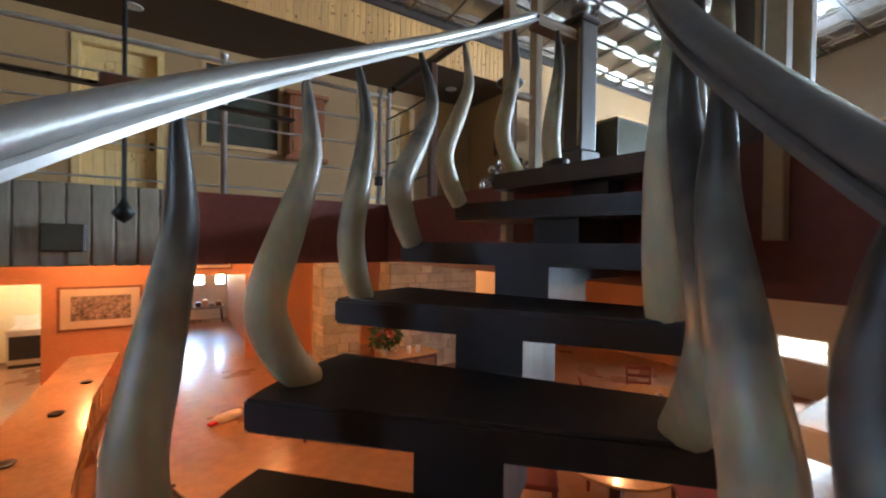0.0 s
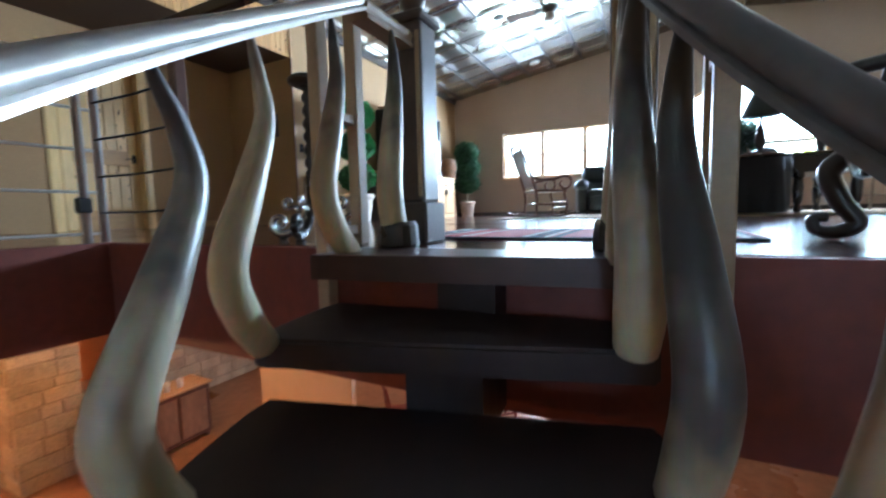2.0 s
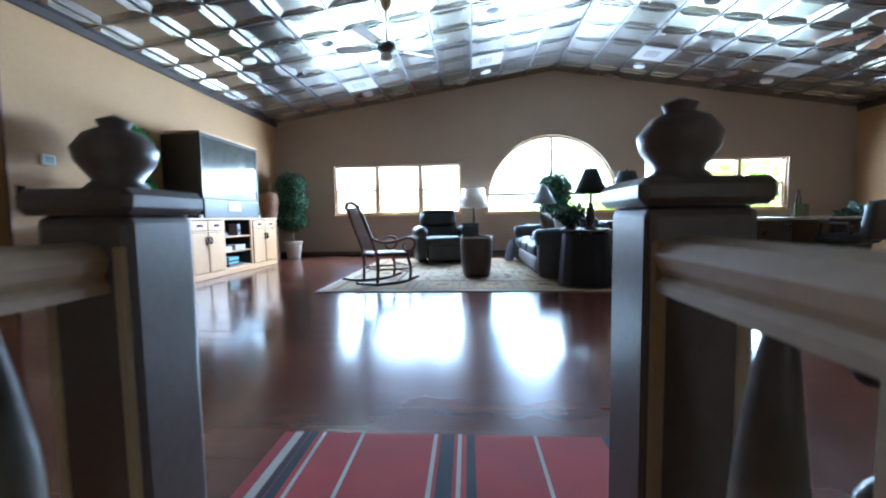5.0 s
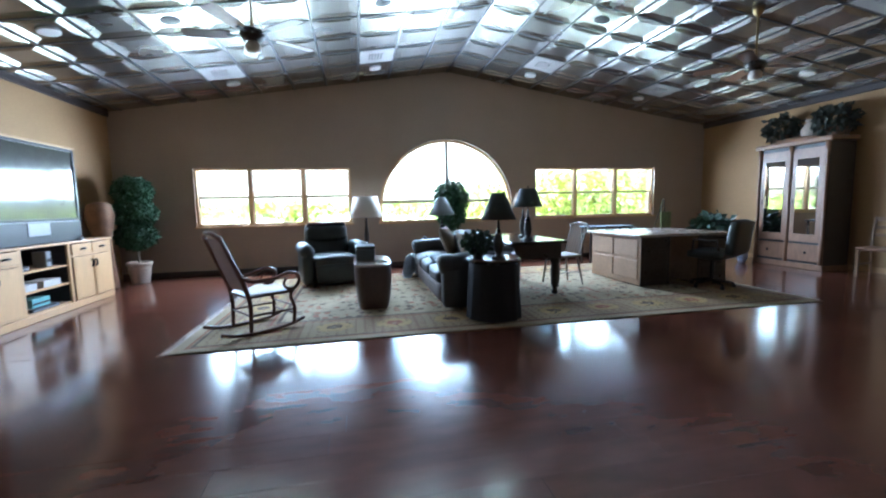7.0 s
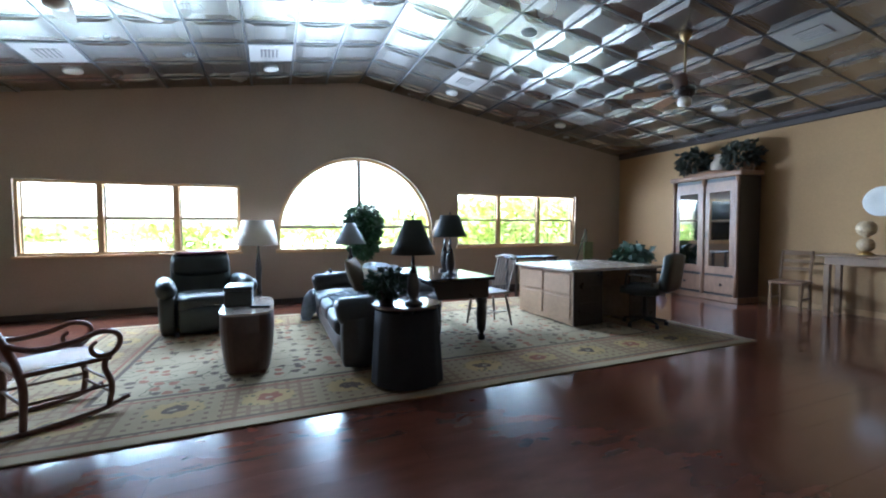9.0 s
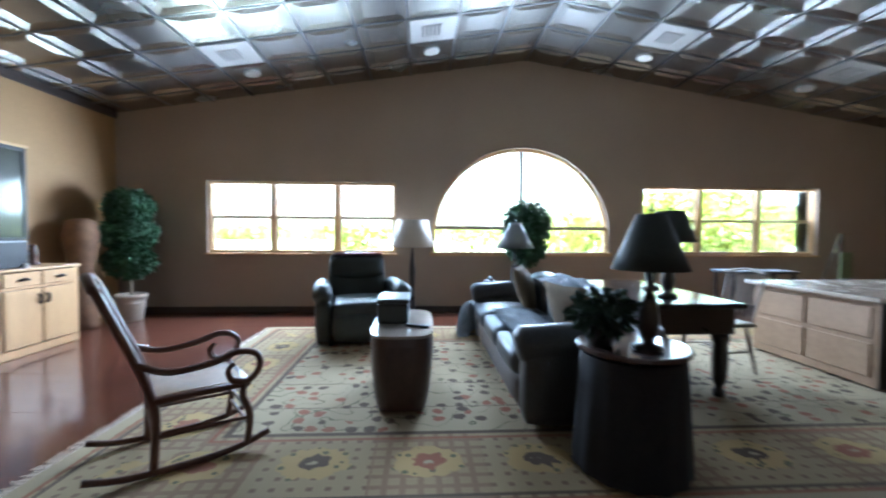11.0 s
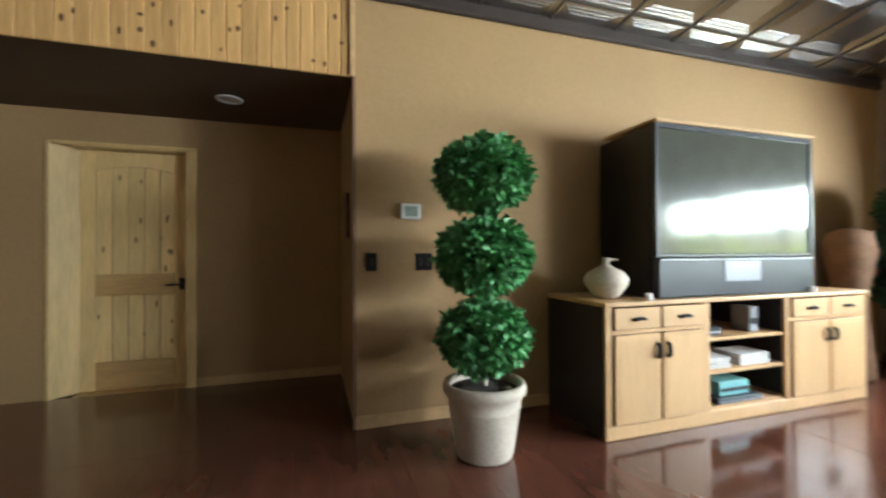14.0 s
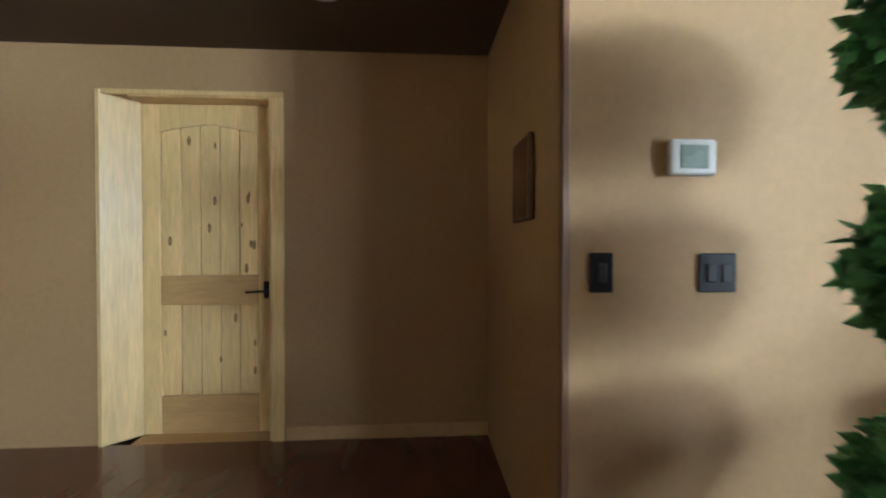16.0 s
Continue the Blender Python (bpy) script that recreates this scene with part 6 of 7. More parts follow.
# windsor chair
def windsor(m, label, m_wood):
    t = thing("windsor_chair", m, label, "chair", "wooden chairs")
    part("seat", bbox(-0.21, 0.21, -0.22, 0.22, 0.43, 0.465, 0.016, 2), m_wood, t)
    for x, y, dx, dy in ((0.16, 0.17, 0.05, 0.05), (0.16, -0.17, 0.05, -0.05), (-0.16, 0.15, -0.07, 0.05), (-0.16, -0.15, -0.07, -0.05)):
        part("leg", tube(bmesh.new(), [(x, y, 0.432), (x + dx * 0.5, y + dy * 0.5, 0.22), (x + dx, y + dy, 0)], [0.014, 0.02, 0.012], 8), m_wood, t, smooth=True)
    for s in (1, -1):
        part("stretcher", tube(bmesh.new(), [(0.185, s * 0.195, 0.2), (-0.195, s * 0.175, 0.2)], 0.009, 6), m_wood, t)
    part("stretcher", tube(bmesh.new(), [(0.0, -0.185, 0.2), (0.0, 0.185, 0.2)], 0.009, 6), m_wood, t)
    for i in range(7):
        y = -0.18 + 0.06 * i
        part("spindle", tube(bmesh.new(), [(-0.18, y, 0.464), (-0.30, y * 1.12, 0.90)], 0.007 if 0 < i < 6 else 0.013, 6), m_wood, t)
    part("crest_rail", tube(bmesh.new(), [tuple(p) for p in smooth_path([(-0.29, -0.23, 0.90), (-0.31, 0, 0.935), (-0.29, 0.23, 0.90)], 10)], 0.033, 8, 0.4), m_wood, t, smooth=True)
    return t


windsor(pose(8.70, -1.12, 0.013, 0, 0, 95), "grey-brown windsor chair drawn up to the black table", mat("worn_grey_wood", (0.26, 0.21, 0.16), 0.5, var=0.2, scale=8))

# desk with two pedestals
t = thing("partners_desk", (0, 0, 0.013), "tan panelled pedestal desk with a pale top", "desk")
part("desktop", bbox(8.02, 9.40, -3.52, -1.94, 0.725, 0.762, 0.008, 2), mat("desk_top", (0.40, 0.32, 0.24), 0.25, var=0.12, coat=0.3), t)
for y0, y1 in ((-3.46, -2.98), (-2.48, -2.02)):
    part("pedestal", bbox(8.08, 9.34, y0, y1, 0.02, 0.724, 0.006), M_PEDESTAL, t)
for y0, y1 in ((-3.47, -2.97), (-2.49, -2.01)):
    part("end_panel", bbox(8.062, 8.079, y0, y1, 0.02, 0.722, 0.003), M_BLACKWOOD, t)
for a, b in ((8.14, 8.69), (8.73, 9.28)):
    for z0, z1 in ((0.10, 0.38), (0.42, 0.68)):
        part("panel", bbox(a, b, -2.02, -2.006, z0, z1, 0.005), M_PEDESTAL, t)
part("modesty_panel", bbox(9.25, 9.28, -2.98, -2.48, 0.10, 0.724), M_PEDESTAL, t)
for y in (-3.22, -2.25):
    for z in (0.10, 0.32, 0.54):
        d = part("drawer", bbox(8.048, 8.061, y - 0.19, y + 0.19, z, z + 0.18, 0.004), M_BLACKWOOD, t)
        part("pull", tube(bmesh.new(), [(8.048, y - 0.05, z + 0.09), (8.03, y, z + 0.085), (8.048, y + 0.05, z + 0.09)], 0.006, 6), M_IRON, d)
t = thing("office_chair", pose(7.86, -3.02, 0.013, 0, 0, 20), "dark leather swivel office chair", "office chair")
pad("seat", t, M_LEATHER, -0.24, 0.24, -0.25, 0.25, 0.42, 0.53, puff=0.03)
pad("backrest", t, M_LEATHER, -0.05, 0.07, -0.25, 0.25, 0.50, 0.95, puff=0.03, m=pose(-0.24, 0, 0, 0, -8, 0))
part("column", lathe(bmesh.new(), [(0.03, 0.08), (0.03, 0.42)], 12), M_IRON, t)
for q in range(5):
    a = 2 * math.pi * q / 5
    part("base_arm", tube(bmesh.new(), [(0, 0, 0.10), (0.27 * math.cos(a), 0.27 * math.sin(a), 0.06)], [0.022, 0.014], 8), M_IRON, t)
    part("castor", lathe(bmesh.new(), [(0.026, 0), (0.026, 0.05)], 10, (0.27 * math.cos(a), 0.27 * math.sin(a))), M_GADGET, t)
for s in (1, -1):
    part("armrest", tube(bmesh.new(), [(-0.2, s * 0.27, 0.55), (-0.18, s * 0.29, 0.68), (0.12, s * 0.29, 0.69), (0.15, s * 0.27, 0.5)], 0.018, 8), M_BLACKWOOD, t)

# ---- south wall: armoire, table, chairs ----
M_MIRROR = mat("mirror_glass", (0.75, 0.76, 0.75), 0.03, metal=1.0, var=0.02, bump=0, rough_var=0.01)
t = thing("armoire", Matrix.Translation((9.03, -6.05, 0)) @ pose(0, 0, 0, 0, 0, -5) @ Matrix.Translation((-9.03, 6.1, 0)), "tall carved brown armoire with two mirrored doors", "armoire")
ax0, ax1, ayf = 8.36, 9.70, -5.86
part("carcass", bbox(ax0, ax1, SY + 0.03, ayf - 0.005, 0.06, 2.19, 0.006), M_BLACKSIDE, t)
part("plinth", bbox(ax0 - 0.02, ax1 + 0.02, SY + 0.03, ayf + 0.02, 0, 0.1, 0.008), M_BROWNWOOD, t)
part("cornice", bbox(ax0 - 0.06, ax1 + 0.06, SY + 0.03, ayf + 0.06, 2.19, 2.28, 0.025, 2), M_BROWNWOOD, t)
part("crest", lathe(bmesh.new(), [(0, 0), (0.32, 0), (0.30, 0.03), (0.2, 0.05), (0.08, 0.07), (0, 0.075)], 20, m=Matrix.Translation(((ax0 + ax1) / 2, ayf - 0.05, 2.28)) @ Matrix.Diagonal((1.4, 0.25, 1, 1))), M_BROWNWOOD, t)
for x in (ax0 + 0.03, ax1 - 0.03, (ax0 + ax1) / 2):
    part("column", lathe(bmesh.new(), [(0.035, 0.10), (0.035, 0.5), (0.026, 0.53), (0.024, 1.98), (0.034, 2.03), (0.036, 2.19)], 12, (x, ayf + 0.012)), M_BROWNWOOD, t, smooth=True)
d = part("drawer", bbox(ax0 + 0.06, ax1 - 0.06, ayf - 0.01, ayf + 0.015, 0.14, 0.44, 0.008), M_BROWNWOOD, t)
for x in (ax0 + 0.3, ax1 - 0.3):
    part("pull", lathe(bmesh.new(), [(0.02, 0), (0.024, 0.015), (0, 0.03)], 10, m=Matrix.Translation((x, ayf + 0.015, 0.29)) @ pose(0, 0, 0, -90)), M_IRON, d)
for a, b in ((ax0 + 0.07, (ax0 + ax1) / 2 - 0.03), ((ax0 + ax1) / 2 + 0.03, ax1 - 0.07)):
    d = part("door", bbox(a, b, ayf - 0.01, ayf + 0.008, 0.48, 2.12, 0.004), M_BROWNWOOD, t)
    part("mirror", bbox(a + 0.09, b - 0.09, ayf + 0.008, ayf + 0.012, 0.62, 1.94), M_MIRROR, d)
    part("key_plate", bbox(b - 0.05, b - 0.03, ayf + 0.008, ayf + 0.014, 1.15, 1.23, 0.002), M_IRON, d)
for x, sd in ((8.56, 21), (9.48, 22)):
    t = thing("fern_basket", (x, -6.1, 2.281), "dark basket of dry foliage on top of the armoire", "plant", "baskets on the armoire")
    part("basket", lathe(bmesh.new(), [(0, 0), (0.14, 0), (0.2, 0.15), (0.18, 0.15), (0.13, 0.02)], 18), M_BROWNWOOD, t, smooth=True)
    part("foliage", leaf_ball(bmesh.new(), (0, 0.04, 0.30), 0.27, 420, random.Random(sd), 0.12, 0.8), mat("dry_dark_foliage", (0.045, 0.05, 0.032), 0.7, var=0.4, scale=6), t)
t = thing("pale_urn", (9.02, -6.16, 2.281), "pale pottery urn between baskets on the armoire", "vase")
part("body", lathe(bmesh.new(), [(0, 0), (0.08, 0), (0.14, 0.12), (0.15, 0.2), (0.09, 0.3), (0.07, 0.34), (0.1, 0.38), (0.08, 0.38), (0.05, 0.3)], 22), M_TERRA, t, smooth=True)

M_CHAIRW = mat("worn_chair_wood", (0.21, 0.125, 0.06), 0.4, var=0.18, scale=6)


def dining_chair(name, m, label, m_wood, m_seat, group="dining chairs", base=0.0):
    """Square-legged slat-back chair; local x forward."""
    t = thing(name, m, label, "chair", group)
    part("seat", bbox(-0.21, 0.22, -0.22, 0.22, 0.42, 0.465, 0.014, 2), m_seat, t)
    for s in (1, -1):
        part("front_leg", bbox(0.17, 0.21, s * 0.19 - 0.02, s * 0.19 + 0.02, 0, 0.42, 0.004), m_wood, t)
        part("back_leg", tube(bmesh.new(), [(-0.22, s * 0.19, 0.0), (-0.19, s * 0.19, 0.44), (-0.22, s * 0.19, 0.70), (-0.27, s * 0.19, 0.93)], 0.021, 6), m_wood, t)
        part("side_stretcher", bbox(-0.19, 0.17, s * 0.19 - 0.01, s * 0.19 + 0.01, 0.18, 0.205), m_wood, t)
    for z, h, x in ((0.62, 0.05, -0.215), (0.74, 0.05, -0.238), (0.86, 0.07, -0.262)):
        part("slat", bbox(x - 0.01, x + 0.01, -0.175, 0.175, z, z + h, 0.004), m_wood, t)
    return t


c0 = dining_chair("side_chair", pose(7.72, -5.95, 0, 0, 0, 100), "worn brown ladder-back chair by the wall", M_CHAIRW, M_BROWNWOOD)
copy_thing(c0, pose(5.66, -4.45, 0, 0, 0, 195))
t = thing("wall_table", (0, 0, 0), "worn brown wooden console table against the wall", "table")
part("tabletop", bbox(5.6, 7.36, -6.34, -5.86, 0.875, 0.91, 0.008), M_CHAIRW, t)
part("apron", bbox(5.68, 7.28, -6.28, -5.92, 0.76, 0.874, 0.004), M_CHAIRW, t)
for x in (5.71, 7.25):
    for y in (-6.25, -5.95):
        part("leg", bbox(x - 0.035, x + 0.035, y - 0.035, y + 0.035, 0, 0.759, 0.006), M_CHAIRW, t)
t = thing("globe_lamp", (6.90, -6.10, 0.91), "parlour lamp with two round painted glass globes", "lamp")
M_GLOBE = mat("painted_glass_globe", (0.55, 0.42, 0.25), 0.2, var=0.3, scale=12, bump=0)
part("foot", lathe(bmesh.new(), [(0.09, 0), (0.09, 0.02), (0.04, 0.05)], 16), mat("old_brass", (0.45, 0.30, 0.10), 0.35, metal=0.9), t)
part("lower_globe", lathe(bmesh.new(), [(0.04, 0.05)] + [(0.10 * math.sin(a), 0.14 - 0.10 * math.cos(a)) for a in [0.45 + 0.25 * i for i in range(10)]], 20), M_GLOBE, t, smooth=True)
part("upper_globe", lathe(bmesh.new(), [(0.03, 0.24)] + [(0.115 * math.sin(a), 0.37 - 0.115 * math.cos(a)) for a in [0.3 + 0.27 * i for i in range(10)]], 20), M_GLOBE, t, smooth=True)
t = thing("wall_plate", (6.84, SY + 0.003, 1.66), "large pale round plate hung on the wall", "plate")
part("dish", lathe(bmesh.new(), [(0, 0.02), (0.12, 0.02), (0.20, 0.05), (0.21, 0.045), (0.13, 0.0), (0, 0)], 28, m=pose(0, 0, 0, -90)), M_WHITE, t, smooth=True)
# easel picture, dark vases and a plant near the desk
t = thing("easel_picture", pose(10.9, -4.75, 0, 0, 0, -60), "green landscape painting on a dark easel", "painting")
for s in (1, -1):
    part("easel_leg", tube(bmesh.new(), [(s * 0.22, 0, 0), (s * 0.04, 0.05, 1.3)], 0.014, 6), M_BLACKWOOD, t)
part("easel_leg", tube(bmesh.new(), [(0, 0.4, 0), (0, 0.06, 1.25)], 0.014, 6), M_BLACKWOOD, t)
part("ledge", bbox(-0.3, 0.3, -0.05, 0.02, 0.60, 0.625), M_BLACKWOOD, t)
part("canvas", bbox(-0.28, 0.28, -0.03, -0.005, 0.626, 1.02, 0.004), mat("green_landscape", (0.16, 0.22, 0.08), 0.6, var=0.6, scale=5, dark=(0.07, 0.06, 0.04)), t)
t = thing("floor_plant", (10.2, -5.3, 0), "spreading potted plant near the south wall, darkened for shade", "plant")
pot(t, 0.17, 0.12, 0.3, M_BLACKWOOD)
part("stem", tube(bmesh.new(), [(0, 0, 0.25), (0.02, 0.01, 0.55)], 0.014, 6), M_BARK, t)
part("foliage", leaf_ball(bmesh.new(), (0, 0, 0.66), 0.36, 420, random.Random(31), 0.17, 0.8), M_LEAF_DEEP_SHADED, t)
t = thing("white_jar", (9.75, -5.6, 0), "blue and white ginger jar on the floor", "jar")
part("body", lathe(bmesh.new(), [(0, 0), (0.06, 0), (0.10, 0.1), (0.10, 0.18), (0.05, 0.25), (0.05, 0.28), (0, 0.29)], 20), mat("blue_white", (0.45, 0.50, 0.62), 0.2, var=0.5, scale=20, bump=0), t, smooth=True)
t = thing("window_bench", (10.75, -3.2, 0), "low dark bench under the window", "bench")
part("seat", bbox(-0.22, 0.22, -0.5, 0.5, 0.72, 0.76, 0.008), M_BLACKWOOD, t)
for y in (-0.45, 0.45):
    for x in (-0.17, 0.17):
        part("leg", bbox(x - 0.02, x + 0.02, y - 0.02, y + 0.02, 0, 0.719), M_BLACKWOOD, t)


# ---- carved throne chairs at the stair head ----
def throne(m, label):
    t = thing("carved_chair", m, label, "chair", "carved chairs at the stair head")
    W_ = M_BLACKWOOD
    pad("seat", t, mat_throne_seat, -0.27, 0.28, -0.28, 0.28, 0.40, 0.50, puff=0.03)
    part("seat_rail", bbox(-0.28, 0.28, -0.29, 0.29, 0.31, 0.40, 0.015, 2), W_, t)
    for s in (1, -1):
        leg = part("front_leg", tube(bmesh.new(), smooth_path([(0.24, s * 0.25, 0.36), (0.33, s * 0.29, 0.28), (0.30, s * 0.28, 0.16), (0.25, s * 0.27, 0.07), (0.30, s * 0.28, 0.03), (0.36, s * 0.29, 0.04), (0.37, s * 0.29, 0.085), (0.33, s * 0.285, 0.09)], 34), [0.042 - 0.022 * i / 34 for i in range(35)], 10), W_, t, smooth=True)
        for i in range(7):
            f = i / 6
            part("carved_bead", lathe(bmesh.new(), [(0, -0.014), (0.012, -0.008), (0.014, 0), (0.012, 0.008), (0, 0.014)], 8, m=Matrix.Translation((0.275 + 0.06 * math.sin(f * 3.1), s * 0.315, 0.10 + 0.25 * f))), M_CARVE_GLINT, leg)
        part("back_leg", tube(bmesh.new(), smooth_path([(-0.34, s * 0.26, 0.0), (-0.27, s * 0.26, 0.2), (-0.25, s * 0.26, 0.42)], 10), 0.03, 8), W_, t, smooth=True)
        post = part("back_post", tube(bmesh.new(), smooth_path([(-0.25, s * 0.26, 0.40), (-0.28, s * 0.27, 0.7), (-0.33, s * 0.25, 0.98)], 12), 0.03, 10), W_, t, smooth=True)
        for i in range(9):
            f = i / 8
            part("carved_bead", lathe(bmesh.new(), [(0, -0.02), (0.016, -0.012), (0.02, 0), (0.016, 0.012), (0, 0.02)], 8, m=Matrix.Translation((-0.255 - 0.07 * f, s * (0.295 - 0.01 * f), 0.46 + 0.5 * f))), W_, post)
        part("arm", tube(bmesh.new(), smooth_path([(-0.27, s * 0.27, 0.68), (-0.05, s * 0.31, 0.71), (0.18, s * 0.33, 0.69), (0.30, s * 0.34, 0.66), (0.32, s * 0.34, 0.60), (0.26, s * 0.34, 0.585), (0.24, s * 0.33, 0.62)], 30), [0.03 - 0.012 * max(0, i - 18) / 12 for i in range(31)], 10), W_, t, smooth=True)
        part("arm_support", tube(bmesh.new(), smooth_path([(0.2, s * 0.28, 0.40), (0.26, s * 0.31, 0.5), (0.18, s * 0.32, 0.6), (0.16, s * 0.32, 0.68)], 14), 0.022, 8), W_, t, smooth=True)
    pad("backrest", t, mat_throne_seat, -0.03, 0.04, -0.23, 0.23, 0.52, 0.96, puff=0.02, m=pose(-0.29, 0, 0, 0, -8, 0) @ Matrix.Translation((0.06, 0, 0)))
    part("crest", tube(bmesh.new(), smooth_path([(-0.33, -0.27, 0.95), (-0.35, -0.14, 1.05), (-0.35, 0, 1.02), (-0.35, 0.14, 1.05), (-0.33, 0.27, 0.95)], 24), 0.034, 10), W_, t, smooth=True)
    part("apron_carving", tube(bmesh.new(), smooth_path([(0.29, -0.24, 0.33), (0.30, -0.12, 0.25), (0.31, 0, 0.29), (0.30, 0.12, 0.25), (0.29, 0.24, 0.33)], 20), 0.02, 8), W_, t, smooth=True)
    return t


mat_throne_seat = mat("dark_red_leather", (0.085, 0.025, 0.022), 0.4, var=0.25, scale=7, fine=70, bump=0.25, bump_dist=0.004)
# Silver colour standing for glints on the dark carving.
M_CARVE_GLINT = mat("carving_highlight", (0.45, 0.45, 0.45), 0.25, metal=0.9, var=0.15)


def pedestal_stand(x, y):
    """Dark pedestal on four scroll feet, their glints put in as silver colour, with a beaded column."""
    t = thing("pedestal_stand", (x, y, 0), "ornate dark pedestal stand with scroll feet, glints in silver colour", "stand")
    for q in range(4):
        m = pose(0, 0, 0, 0, 0, 20 + 90 * q)
        foot = part("scroll_foot", tube(bmesh.new(), [m @ Vector(p) for p in smooth_path([(0.02, 0, 0.30), (0.03, 0, 0.20), (0.06, 0, 0.11), (0.11, 0, 0.05), (0.17, 0, 0.03), (0.215, 0, 0.06), (0.21, 0, 0.105), (0.175, 0, 0.115), (0.155, 0, 0.09), (0.17, 0, 0.07), (0.185, 0, 0.08)], 40)], [0.026 - 0.015 * i / 40 for i in range(41)], 8), M_CARVE_GLINT if q % 2 else M_BLACKWOOD, t, smooth=True)
        part("upper_scroll", tube(bmesh.new(), [m @ Vector(p) for p in smooth_path([(0.05, 0, 0.13), (0.10, 0, 0.16), (0.145, 0, 0.155), (0.155, 0, 0.185), (0.13, 0, 0.20), (0.115, 0, 0.18)], 20)], 0.011, 6), M_CARVE_GLINT, foot, smooth=True)
        part("foot_pad", lathe(bmesh.new(), [(0, 0), (0.022, 0), (0.022, 0.012), (0.012, 0.02)], 10, ((m @ Vector((0.165, 0, 0))).x, (m @ Vector((0.165, 0, 0))).y)), M_BLACKWOOD, foot)
    prof = [(0, 0.10), (0.045, 0.12)]
    for i in range(9):
        z = 0.16 + 0.06 * i
        prof += [(0.022, z), (0.034, z + 0.02), (0.034, z + 0.04)]
    part("beaded_column", lathe(bmesh.new(), prof + [(0.02, 0.70), (0.05, 0.72)], 14), M_BLACKWOOD, t, smooth=True)
    part("top", lathe(bmesh.new(), [(0, 0.715), (0.06, 0.72), (0.09, 0.735), (0.095, 0.75), (0.08, 0.765), (0, 0.765)], 28), M_BLACKWOOD, t, smooth=True)


pedestal_stand(2.80, 3.02)
throne(pose(2.81, 0.76, 0, 0, 0, 92) @ Matrix.Diagonal((0.86, 0.86, 0.8, 1)), "ornately carved dark throne chair with scroll feet and red leather")


# ---- ceiling fixtures ----
def fan(x, y, z, spin, label):
    t = thing("ceiling_fan", pose(x, y, z, 0, 0, spin), label, "fan", "ceiling fans of the loft")
    part("downrod", tube(bmesh.new(), [(0, 0, 0.1), (0, 0, roof_z(y) - z + 0.02)], 0.013, 8), M_BRASSF, t)
    part("canopy", lathe(bmesh.new(), [(0.02, roof_z(y) - z - 0.10), (0.06, roof_z(y) - z - 0.04), (0.07, roof_z(y) - z + 0.01)], 18), M_BRASSF, t, smooth=True)
    part("motor", lathe(bmesh.new(), [(0, 0.11), (0.06, 0.10), (0.115, 0.07), (0.12, 0.02), (0.09, -0.02), (0.05, -0.03), (0, -0.03)], 24), M_BLACKWOOD, t, smooth=True)
    part("light_cup", lathe(bmesh.new(), [(0.05, -0.03), (0.075, -0.07), (0.07, -0.12), (0, -0.14)], 20), M_SHADE, t, smooth=True)
    for q in range(5):
        m = pose(0, 0, 0, 0, 0, 72 * q) @ pose(0, 0, 0.03, 10)
        iron = part("blade_iron", bbox(0.10, 0.24, -0.02, 0.02, -0.006, 0.004, 0.002, m=m), M_IRON, t)
        bl = bmesh.new()
        prism(bl, [(0.20, -0.055), (0.30, -0.07), (0.62, -0.075), (0.66, -0.05), (0.66, 0.05), (0.62, 0.075), (0.30, 0.07), (0.20, 0.055)], 0.004, 0.013, m)
        part("blade", bl, M_MAHOG if q % 2 else M_BROWNWOOD, iron)
    return t


M_BRASSF = mat("aged_brass", (0.38, 0.27, 0.12), 0.35, metal=0.9, var=0.15)
fan(7.58, 2.92, 2.98, 15, "dark-bladed ceiling fan hung from the tin ceiling")
fan(7.29, -2.95, 2.86, 50, "brass ceiling fan with a light cup")
slope_deg = math.degrees(math.atan2(RIDGE - EAVE, NY))


def roof_pose(x, y, drop=0.0):
    s = 1 if y > 0 else -1
    return pose(x, y, roof_z(y) - drop, -s * slope_deg, 0, 0)


def tile_pose(c, r, side):
    """The middle of one ceiling tile, counted from the window wall and the ridge."""
    d = (r + 0.5) * TILE
    return roof_pose(TILE_X - (c + 0.5) * TILE, side * d * ROOF_COS, 0.0)


for c, r, side in ((1, 2, 1), (1, 2, -1), (1, 6, 1), (1, 6, -1), (5, 8, 1), (5, 8, -1)):
    t = thing("ceiling_disc", tile_pose(c, r, side), "round pale ceiling fitting set in a tin tile", "ceiling light", "round ceiling fittings")
    part("ring", lathe(bmesh.new(), [(0.085, 0.03), (0.11, 0.004), (0.107, -0.010), (0.085, -0.008)], 24), M_WHITE, t, smooth=True)
    part("lens", lathe(bmesh.new(), [(0, -0.004), (0.05, -0.005), (0.086, -0.004)], 24), mat_lens, t)
for c, r, side in ((5, 2, 1), (5, 2, -1), (5, 6, 1), (5, 6, -1), (9, 2, 1), (9, 2, -1)):
    t = thing("recessed_light", tile_pose(c, r, side), "unlit recessed ceiling light with a dark well in a tin tile", "ceiling light", "recessed ceiling lights")
    part("trim_ring", lathe(bmesh.new(), [(0.075, 0.03), (0.10, 0.02), (0.102, 0.006), (0.075, 0.012)], 24), M_TINGRID, t, smooth=True)
    part("well", lathe(bmesh.new(), [(0, 0.018), (0.04, 0.016), (0.076, 0.012)], 24), M_BLACKSIDE, t, smooth=True)
M_VENT = mat("pale_vent_paint", (0.33, 0.31, 0.28), 0.6, metal=0.1, var=0.06)
